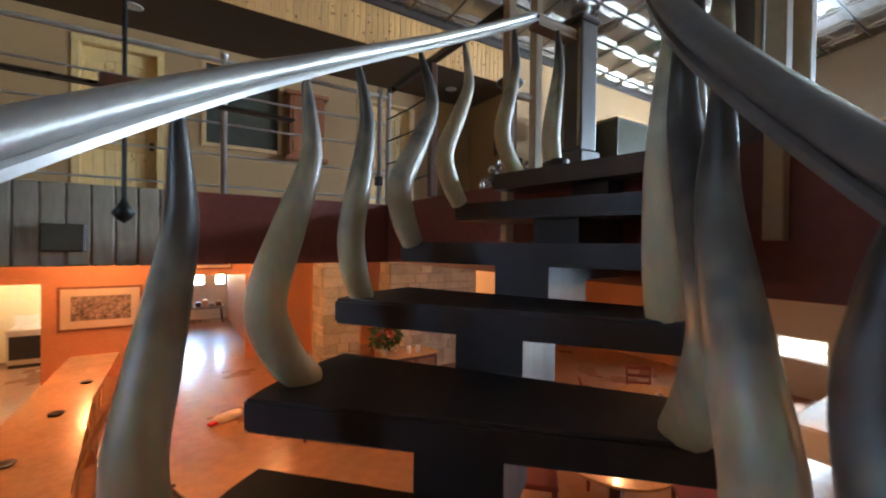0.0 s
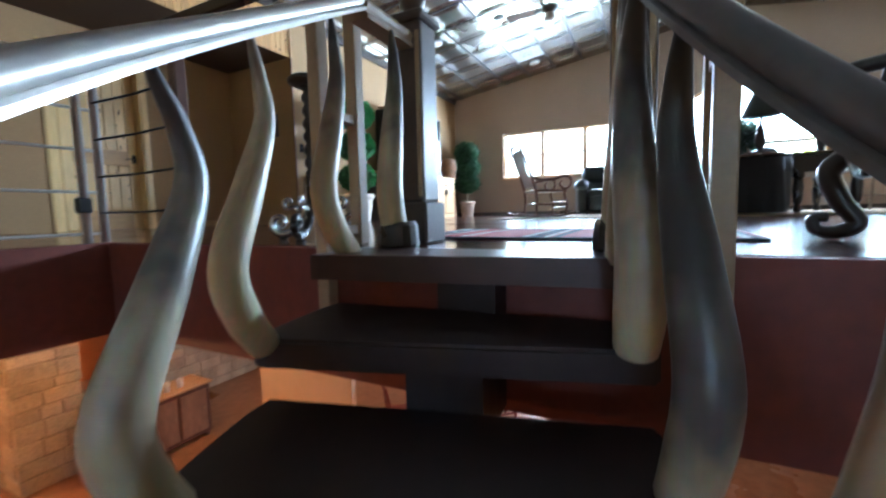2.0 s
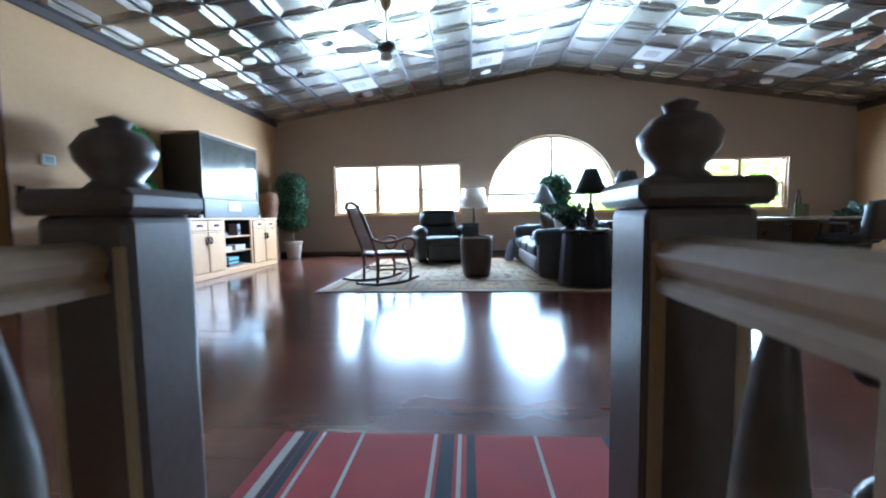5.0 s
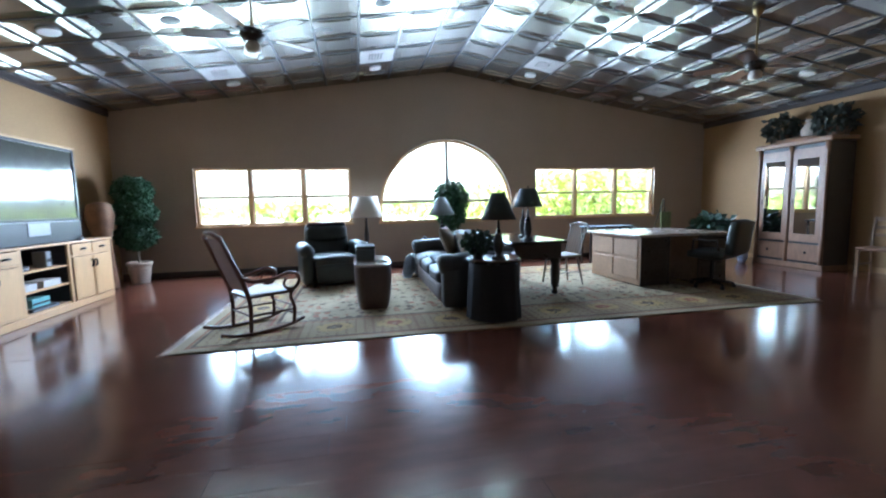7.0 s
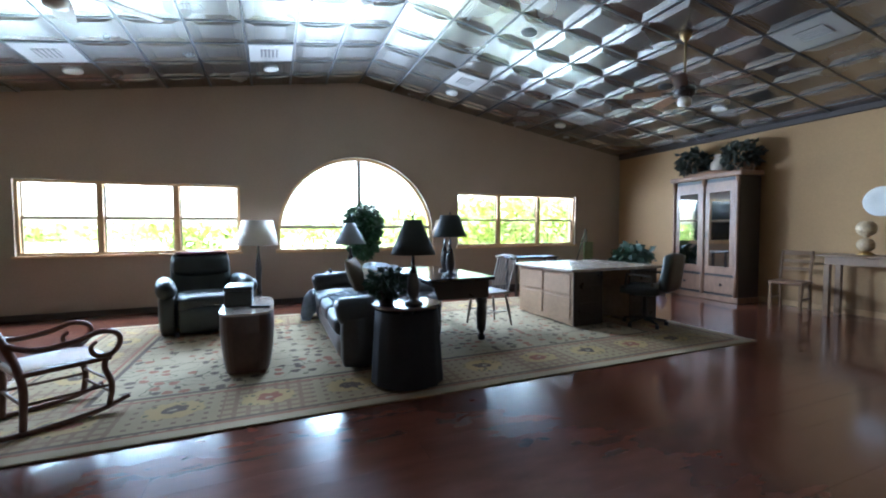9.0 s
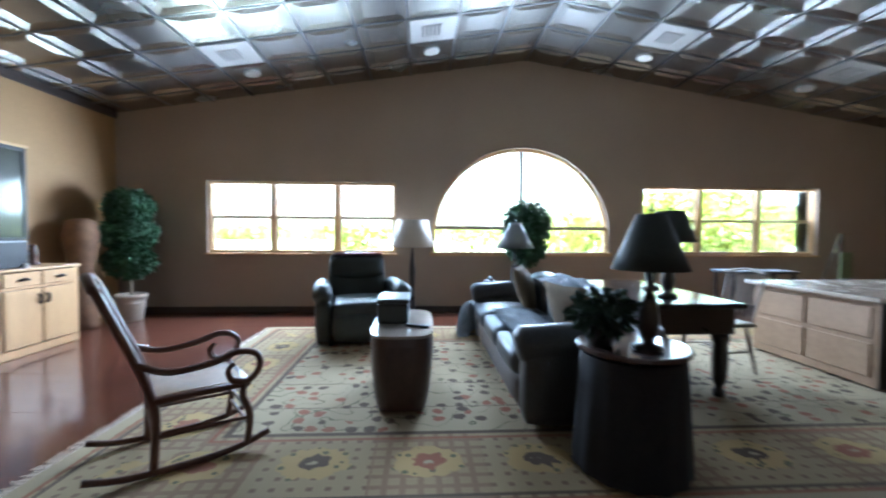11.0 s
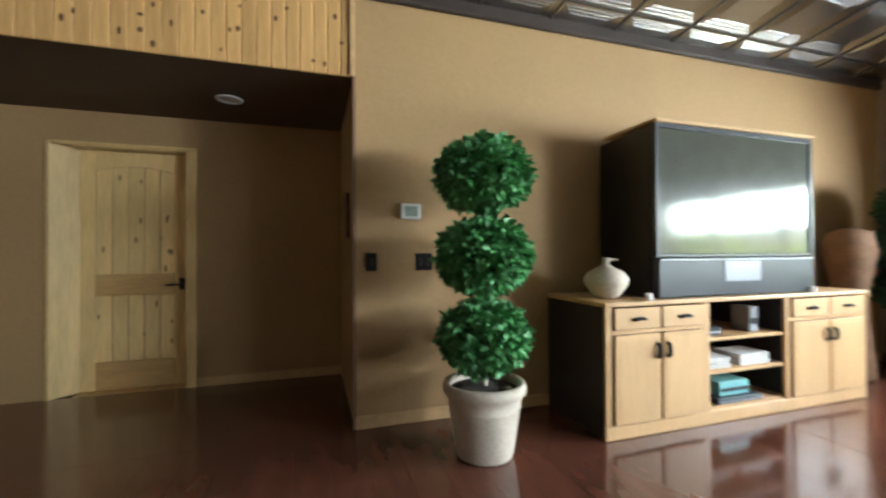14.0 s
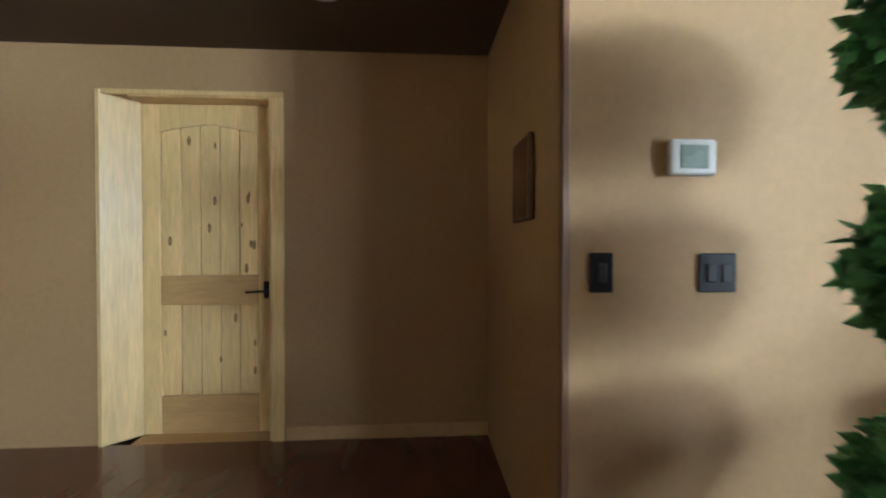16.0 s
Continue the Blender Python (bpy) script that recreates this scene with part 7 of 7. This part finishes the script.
for c, r, side in VENTS:
    t = thing("ceiling_vent", tile_pose(c, r, side), "flat pale air vent panel filling one ceiling tile", "vent", "ceiling vents")
    part("panel", bbox(-0.285, 0.285, -0.285, 0.285, -0.006, 0.004, 0.003), M_VENT, t)
    for i in range(5):
        part("slat", bbox(-0.14, 0.14, -0.11 + 0.05 * i, -0.085 + 0.05 * i, -0.018, -0.006, 0.003), M_VENT, t)
        part("slot", bbox(-0.135, 0.135, -0.083 + 0.05 * i, -0.064 + 0.05 * i, -0.008, -0.0055), M_BLACKSIDE, t)

# ---- saloon below ----
# orange rear wall with a kitchen doorway and a wide opening
wall("wall_bar_rear", "x", 12.6, WESTX, 2.7, LOW, -0.5, 0.2, M_ORANGE, holes=((-2.25, -1.4, LOW, LOW + 2.1), (0.85, 2.45, LOW, LOW + 2.2)), label="orange plaster wall behind the bar with two doorways")
wall("wall_bar_side", "y", 2.7, 12.6, 19.5, LOW, -0.5, 0.2, M_ORANGE, label="orange plaster side wall of the far room")
wall("wall_far_room", "x", 19.6, WESTX, WX, LOW, -0.5, 0.2, M_WHITE, holes=((0.9, 1.9, LOW + 1.35, LOW + 1.8), (2.3, 2.6, LOW + 1.35, LOW + 1.8)), label="pale wall of the bright far room with windows")
wall("wall_low_side", "y", WESTX, 7.95, 19.6, LOW, -0.5, -0.25, M_ORANGE, label="orange plaster wall beside the bar")
wall("wall_low_east", "x", 12.6, 2.9, WX, LOW, -0.5, 0.2, M_ORANGE, label="orange plaster wall beyond the stone pier")
wall("wall_low_far_east", "y", WX, NY + 0.2, 20, LOW, -0.5, 0.25, M_ORANGE, label="orange plaster outer wall of the saloon")
structure(part("kitchen_back", bbox(-3.2, -0.6, 15.2, 15.3, LOW, -0.5), mat("kitchen_wall", (0.72, 0.66, 0.45), 0.6, var=0.05)), "pale yellow kitchen wall seen through a doorway", "wall")
t = thing("kitchen_range", (-1.9, 14.75, LOW), "steel kitchen range with a black oven", "stove")
part("body", bbox(-0.45, 0.45, -0.35, 0.35, 0.08, 0.9, 0.01), M_PIPE, t)
part("oven_door", bbox(-0.4, 0.4, -0.37, -0.35, 0.2, 0.75, 0.006), M_GADGET, t)
part("foot_panel", bbox(-0.42, 0.42, -0.33, 0.33, 0, 0.08), M_GADGET, t)
part("splashback", bbox(-0.45, 0.45, 0.30, 0.35, 0.9, 1.15), M_WHITE, t)
M_GOLDF = mat("gilt_frame", (0.25, 0.10, 0.04), 0.4, var=0.2)
picture("framed_print", (-0.42, 12.59, LOW + 1.55), 1.45, 0.95, "wide framed print with a cream mount on the orange wall", M_GOLDF, M_CREAM, 0.16)
picture("panorama_picture", (1.62, 12.59, LOW + 2.52), 1.05, 0.36, "long framed panorama above the doorway", M_GOLDF, M_CREAM, 0.05)

# bar counter: two angled runs, with a rounded pale top
M_BARTOP = mat("polished_bar_top", (0.55, 0.36, 0.18), 0.22, var=0.15, scale=2, fine=18, coat=0.5)
M_BARFRONT = mat("bar_front", (0.46, 0.27, 0.13), 0.45, var=0.15)
t = thing("bar_counter", (0, 0, LOW), "long polished wooden bar counter lit in orange", "bar")
outer = [(0.55, 4.1), (0.24, 5.2), (0.06, 7.6), (0.10, 10.2)]
inner = [(-0.30, 3.9), (-0.62, 5.2), (-0.62, 7.4), (-0.56, 10.2)]
part("bar_top", prism(bmesh.new(), outer + inner[::-1], 0.99, 1.04), M_BARTOP, t)
part("bar_front", prism(bmesh.new(), [(x - 0.22, y) for x, y in outer] + [(x - 0.30, y) for x, y in outer[::-1]], 0, 0.989), M_BARFRONT, t)
for (a, b), (c, d) in zip(outer, outer[1:]):
    for q in range(4):
        f = (q + 0.5) / 4
        x, y = a + (c - a) * f - 0.215, b + (d - b) * f
        part("front_panel", bbox(-0.012, 0.014, -0.22, 0.22, 0.15, 0.88, 0.006, m=Matrix.Translation((x, y, 0)) @ pose(0, 0, 0, 0, 0, -math.degrees(math.atan2(c - a, d - b)))), M_BARTOP, t)
part("foot_rail", tube(bmesh.new(), [(x - 0.1, y, 0.2) for x, y in outer], 0.022, 8), M_BRASSF, t)
for x, y in ((-0.32, 6.0), (-0.2, 7.2), (-0.1, 8.4)):
    a = thing("ashtray", (x, y, LOW + 1.04), "small dark glass dish on the bar top", "dish", "dishes on the bar")
    part("dish", lathe(bmesh.new(), [(0, 0.004), (0.05, 0.004), (0.075, 0.022), (0.08, 0.02), (0.055, 0), (0, 0)], 18), M_GADGET, a, smooth=True)


def bar_stool(m, label):
    t = thing("bar_stool", m, label, "stool", "bar stools")
    for x in (-0.19, 0.19):
        for y in (-0.18, 0.18):
            part("leg", tube(bmesh.new(), [(x * 0.85, y * 0.85, 0.74), (x * 1.05, y * 1.05, 0)], 0.02, 6), M_MAHOG, t)
    part("seat", bbox(-0.2, 0.2, -0.2, 0.2, 0.735, 0.785, 0.018, 2), M_MAHOG, t)
    for s in (1, -1):
        part("back_post", tube(bmesh.new(), [(0.18, s * 0.18, 0.77), (0.24, s * 0.18, 1.12)], 0.018, 6), M_MAHOG, t)
        part("stretcher", tube(bmesh.new(), [(-0.195, s * 0.185, 0.25), (0.195, s * 0.185, 0.25)], 0.012, 6), M_MAHOG, t)
    for z, x in ((0.86, 0.196), (0.96, 0.213), (1.06, 0.23)):
        part("slat", bbox(x - 0.01, x + 0.01, -0.17, 0.17, z, z + 0.05, 0.004), M_MAHOG, t)
    return t


b0 = bar_stool(pose(0.55, 5.5, LOW, 0, 0, 8), "dark slat-back wooden bar stool at the counter")
for x, y, r in ((0.42, 6.6, 5), (0.40, 7.7, -4), (0.44, 8.8, 3), (0.75, 4.5, 20)):
    copy_thing(b0, pose(x, y, LOW, 0, 0, r))
# fleece and red toy on the floor
t = thing("fleece", pose(1.7, 8.8, LOW, 0, 0, 30), "crumpled cream fleece lying on the floor", "fleece")
bm = bmesh.new()
rings = []
for z, k in ((0.0, 1.0), (0.04, 1.05), (0.09, 0.8), (0.12, 0.4)):
    rings.append([bm.verts.new((0.26 * k * math.cos(a) * (1 + 0.2 * math.sin(3 * a)), 0.15 * k * math.sin(a) * (1 + 0.25 * math.cos(2 * a)), z)) for a in [2 * math.pi * i / 20 for i in range(20)]])
for a, b in zip(rings, rings[1:]):
    for i in range(20):
        bm.faces.new((a[i], a[(i + 1) % 20], b[(i + 1) % 20], b[i]))
bm.faces.new(rings[-1])
bm.faces.new(rings[0])
part("pile", bm, M_CREAM, t, smooth=True)
part("red_tag", bbox(-0.36, -0.22, -0.06, 0.04, 0, 0.05, 0.012, 2), mat("red_felt", (0.5, 0.03, 0.02), 0.9), t)


# stone pier and stone fireplace wall
M_STONE = mat("cut_limestone", (0.46, 0.40, 0.29), 0.85, var=0.2, scale=3, fine=30, bump=0.5, per_object=0.18)
M_MORTAR = mat("mortar", (0.30, 0.26, 0.20), 0.9, var=0.15)


def stone_block(name, x0, x1, y0, y1, label, seed):
    s = tagged(new(name), label, "stone pier", kind="structure")
    s.location = (0, 0, LOW)
    part("mortar_core", bbox(x0 + 0.03, x1 - 0.03, y0 + 0.03, y1 - 0.03, 0, 2.855), M_MORTAR, s)
    r = random.Random(seed)
    z = 0.0
    while z < 2.82:
        h = min(r.uniform(0.14, 0.26), 2.85 - z)
        for axis, fixed, lo, hi in (("y", y0, x0, x1), ("x", x0, y0, y1)):
            u = lo
            while u < hi - 0.05:
                w = min(r.uniform(0.22, 0.5), hi - u)
                e = r.uniform(0, 0.015)
                if axis == "y":
                    bm = bbox(u + 0.006, u + w - 0.006, fixed - e, fixed + 0.05, z + 0.006, z + h - 0.006, 0.012)
                else:
                    bm = bbox(fixed - e - 0.002, fixed + 0.05, u + 0.056 if u == lo else u + 0.006, u + w - 0.006, z + 0.006, z + h - 0.006, 0.012)
                part("stone", bm, M_STONE, s)
                u += w
        z += h
    return s


stone_block("stone_pier", 3.25, 4.0, 8.6, 9.3, "pier of rough-cut pale limestone blocks", 5)
stone_block("stone_chimney", 5.1, 7.6, 9.6, 10.2, "broad chimney wall of cut limestone", 8)
structure(part("pier_orange", bbox(2.75, 3.2, 9.35, 9.8, LOW, -0.5), M_ORANGE), "orange plaster column", "column")
t = thing("sideboard", (4.6, 8.1, LOW), "wooden sideboard with flowers, cups and bottles", "sideboard")
part("top", bbox(-0.75, 0.75, -0.28, 0.28, 0.86, 0.90, 0.008), M_BARTOP, t)
part("body", bbox(-0.7, 0.7, -0.25, 0.25, 0.08, 0.859), M_MAHOG, t)
for i in range(3):
    d = part("door", bbox(-0.66 + 0.45 * i, -0.26 + 0.45 * i, -0.265, -0.25, 0.14, 0.80, 0.006), M_BROWNWOOD, t)
    part("knob", lathe(bmesh.new(), [(0.012, 0), (0.014, 0.01), (0, 0.02)], 8, m=Matrix.Translation((-0.30 + 0.45 * i, -0.265, 0.5)) @ pose(0, 0, 0, 90)), M_BRASSF, d)
for x in (-0.65, 0.65):
    part("foot", bbox(x - 0.04, x + 0.04, -0.2, 0.2, 0, 0.08), M_MAHOG, t)
t = thing("flower_vase", (4.25, 8.05, LOW + 0.90), "vase of dark red and cream dried flowers", "flowers")
part("vase", lathe(bmesh.new(), [(0, 0), (0.05, 0), (0.08, 0.1), (0.05, 0.2), (0.06, 0.22)], 16), M_TERRA, t, smooth=True)
part("foliage", leaf_ball(bmesh.new(), (0, 0, 0.42), 0.26, 260, random.Random(41), 0.13), M_LEAF_SHADED, t)
part("red_flowers", leaf_ball(bmesh.new(), (0.02, -0.05, 0.46), 0.24, 90, random.Random(42), 0.10), mat("red_petals", (0.30, 0.03, 0.04), 0.7, var=0.3), t)["kind"] = "stuff"
part("cream_flowers", leaf_ball(bmesh.new(), (0.1, -0.08, 0.34), 0.22, 60, random.Random(43), 0.09), M_CREAM, t)["kind"] = "stuff"
for x, h, m_, nm, lb in ((4.75, 0.14, M_WHITE, "cup", "tall white cup on the sideboard"), (4.95, 0.13, M_WHITE, "cup", "tall white cup on the sideboard"), (3.98, 0.26, M_MAHOG, "bottle", "dark red bottle on the sideboard")):
    t = thing(nm, (x, 8.0, LOW + 0.90), lb, nm)
    if nm == "cup":
        part("wall", lathe(bmesh.new(), [(0, 0), (0.035, 0), (0.045, h), (0.04, h), (0.032, 0.006), (0, 0.006)], 16), m_, t, smooth=True)
    else:
        part("glass", lathe(bmesh.new(), [(0, 0), (0.04, 0), (0.04, h * 0.6), (0.015, h * 0.75), (0.013, h), (0, h)], 14), m_, t, smooth=True)
picture("framed_sketch", (5.75, 9.55, LOW + 1.75), 0.55, 0.45, "dark framed sketch hung on the stone", M_BLACKWOOD, M_CREAM, 0.06)
t = thing("low_bench", (2.75, 7.4, LOW), "small dark wooden stool beside the pier", "stool")
part("seat", bbox(-0.2, 0.2, -0.16, 0.16, 0.42, 0.46, 0.008), M_MAHOG, t)
for x in (-0.17, 0.17):
    for y in (-0.13, 0.13):
        part("leg", bbox(x - 0.018, x + 0.018, y - 0.018, y + 0.018, 0, 0.42), M_MAHOG, t)

# dining corner under the loft
M_REDCHAIR = mat("red_stained_wood", (0.22, 0.045, 0.03), 0.4, var=0.2)
def round_dining(x, y):
    t = thing("round_dining_table", (x, y, LOW), "round dining table with an orange-lit wooden top", "table", "dining tables below")
    part("tabletop", lathe(bmesh.new(), [(0, 0.72), (0.58, 0.72), (0.60, 0.735), (0.60, 0.755), (0.59, 0.76), (0, 0.76)], 40), M_BARTOP, t)
    part("pedestal", lathe(bmesh.new(), [(0.28, 0), (0.28, 0.04), (0.07, 0.10), (0.06, 0.5), (0.2, 0.719)], 18), M_MAHOG, t, smooth=True)


round_dining(7.0, 4.35)
round_dining(4.9, 3.6)
d0 = None
for cx, cy in ((7.0, 4.35), (4.9, 3.6)):
    for q in range(4):
        a = 45 + 90 * q
        m = pose(cx + 0.82 * math.cos(radians(a)), cy + 0.82 * math.sin(radians(a)), LOW, 0, 0, a + 180)
        if d0 is None:
            d0 = dining_chair("dining_chair", m, "red-stained slat-back dining chair", M_REDCHAIR, M_REDCHAIR, "dining chairs below")
        else:
            copy_thing(d0, m)
for x, y in ((6.95, 4.3), (4.85, 3.6)):
    t = thing("condiment_set", (x, y, LOW + 0.76), "little glass salt and pepper set", "condiments", "condiment sets")
    for o in (-0.04, 0.04):
        part("shaker", lathe(bmesh.new(), [(0, 0), (0.02, 0), (0.016, 0.07), (0.018, 0.09), (0, 0.10)], 10, (o, 0)), M_WHITE, t, smooth=True)
structure(part("pale_partition", bbox(5.6, 5.7, 5.2, 7.0, LOW, -0.5), M_CREAM), "pale plaster partition under the loft", "wall")
t = thing("buffet_table", (8.6, 2.6, LOW), "table under a white cloth by the lower windows", "table")
part("tabletop", bbox(-0.9, 0.9, -0.4, 0.4, 0.72, 0.75), M_WHITE, t)
part("cloth", bbox(-0.91, 0.91, -0.41, 0.41, 0.35, 0.719), M_WHITE, t)
for x in (-0.8, 0.8):
    for y in (-0.33, 0.33):
        part("leg", bbox(x - 0.03, x + 0.03, y - 0.03, y + 0.03, 0, 0.35), M_IRON, t)

# lamps of the saloon: small ceiling cans with warm bulbs
M_BULB = glow("warm_bulb", (1.0, 0.55, 0.22), 1.2)
WARM = (1.0, 0.42, 0.13)
for x, y, e in ((1.3, 6.6, LAMP_W), (1.2, 9.6, LAMP_W), (-1.6, 8.6, LAMP_W), (4.4, 7.4, LAMP_W * 0.7), (2.95, 11.2, LAMP_W * 0.8), (-0.5, 11.6, LAMP_W * 0.7), (5.2, 3.2, LAMP_W * 0.55), (7.6, 5.4, LAMP_W * 0.55), (6.0, 1.0, LAMP_W * 0.45), (4.6, -1.5, LAMP_W * 0.3)):
    t = thing("can_light", (x, y, -0.5), "round ceiling can light with a warm bulb", "ceiling light", "warm can lights below")
    part("can", lathe(bmesh.new(), [(0.07, 0), (0.075, -0.06), (0.068, -0.06), (0.062, -0.005)], 18), M_BRASSF, t, smooth=True)
    part("bulb", lathe(bmesh.new(), [(0, -0.045), (0.03, -0.03), (0.035, -0.01), (0.0, -0.005)], 14), M_BULB, t, smooth=True)
    lamp("can_lamp", "POINT", e, Matrix.Translation((x, y, -0.64)), WARM, 0.05)
lamp("kitchen_lamp", "POINT", LAMP_W * 1.6, Matrix.Translation((-1.9, 13.9, -0.8)), (1.0, 0.80, 0.45), 0.1)
t = thing("kitchen_light", (-1.9, 13.9, -0.5), "round kitchen ceiling light", "ceiling light")
part("dome", lathe(bmesh.new(), [(0.16, 0), (0.15, -0.05), (0.08, -0.09), (0, -0.10)], 20), M_SHADE, t, smooth=True)

for a, b in ((2.5, 3.35), (3.55, 4.4)):
    w = thing("window_low", (WX, a, -2.62), "small white-framed lower window", "window", "lower windows")
    w["kind"] = "structure"
    wd, ht = b - a, 0.47
    for u in ((0, wd, 0, 0.05), (0, wd, ht - 0.05, ht), (0, 0.05, 0.05, ht - 0.05), (wd - 0.05, wd, 0.05, ht - 0.05)):
        part("window_frame", bbox(0.06, 0.14, u[0], u[1], u[2], u[3], 0.005), M_WHITE, w)
    part("meeting_rail", bbox(0.07, 0.12, 0.05, wd - 0.05, ht * 0.5 - 0.02, ht * 0.5 + 0.02), M_WHITE, w)
    p = part("pane", bbox(0.10, 0.105, 0.05, wd - 0.05, 0.05, ht - 0.05), M_GLASS, w)
    p.visible_shadow = False
# boat-like trolley and chairs in the bright far room
t = thing("patio_set", (1.9, 18.6, LOW), "cluttered trolley and folding chairs in the bright far room", "furniture")
part("tray", bbox(-0.6, 0.6, -0.3, 0.3, 0.55, 0.62, 0.01), M_GREYP, t)
for x in (-0.5, 0.5):
    for y in (-0.25, 0.25):
        part("leg", tube(bmesh.new(), [(x, y, 0.55), (x * 1.1, y, 0)], 0.02, 6), M_GADGET, t)
for i in range(5):
    part("bundle", bbox(-0.55 + 0.22 * i, -0.38 + 0.22 * i, -0.2, 0.2, 0.621, 0.72 + 0.07 * (i % 3), 0.02, 2), (M_TEAL, M_GADGET, M_CREAM, M_GREYP, M_MAHOG)[i], t)

# ---- boards above the gallery opening ----
fas = tagged(new("fascia_pine"), "knotty pine boards above the gallery opening", "paneling", kind="structure")
fas.location = (0, NY, 0)
bw = 0.088
meshes = [bbox(0, bw - 0.004, -0.018, 0.0, 2.425, 2.99, 0.004) for _ in range(1)]
first = part("board", meshes[0], M_PINE, fas)
first.location = (5.93 - bw, 0.018, 0)
n_boards = int((5.93 - 0.3) / bw)
for i in range(1, n_boards):
    share("board", first, fas, Matrix.Translation((5.93 - bw * (i + 1), 0.018, 0)))
bm = bmesh.new()
for i in range(n_boards, int((5.93 - WESTX) / bw)):
    x = 5.93 - bw * (i + 1)
    box(bm, x, x + bw - 0.004, 0.0, 0.018, 2.425, 2.99)
tagged(part("far_boards", bm, M_PINE, fas), kind="stuff")
kr = random.Random(77)
km = None
for i in range(70):
    m = Matrix.Translation((kr.uniform(0.6, 5.9), -0.0005, kr.uniform(2.46, 2.95))) @ pose(0, 0, 0, 90) @ Matrix.Diagonal((kr.uniform(0.6, 1.3), kr.uniform(0.9, 2.0), 1, 1))
    if km is None:
        km = part("knot", lathe(bmesh.new(), [(0.013, 0), (0.008, 0.0012), (0, 0.0015)], 9), M_KNOT, fas)
        km.matrix_basis = m
    else:
        share("knot", km, fas, m)
structure(part("fascia_end", bbox(5.90, 5.935, NY - 0.022, NY - 0.001, 2.425, 2.99, 0.004), M_TRIM), "pine end strip of the board facing", "trim")

# ---- planks of the loft floor, running along the window wall ----
pr = random.Random(31)
PLANK = 0.2029
for i in range(45):
    x0 = 2.5 + PLANK * i
    y = SY
    first_cut = SY + pr.uniform(0.9, 2.4)
    while y < NY - 0.01:
        y1 = min(NY, first_cut if y == SY else y + pr.choice((2.1, 2.44, 2.44, 2.7)))
        if NY - y1 < 0.4:
            y1 = NY
        tilt = pr.uniform(-0.0006, 0.0006)
        bm = bbox(x0 + 0.0008, x0 + PLANK - 0.0008, y + 0.0008, y1 - 0.0008, -0.0119, 0.0)
        for v in bm.verts:
            if v.co.z > -0.005:
                v.co.z += tilt * (1 if v.co.x > x0 + PLANK / 2 else -1) - 0.0008
        part("plank", bm, M_FLOOR, loft_floor)
        y = y1
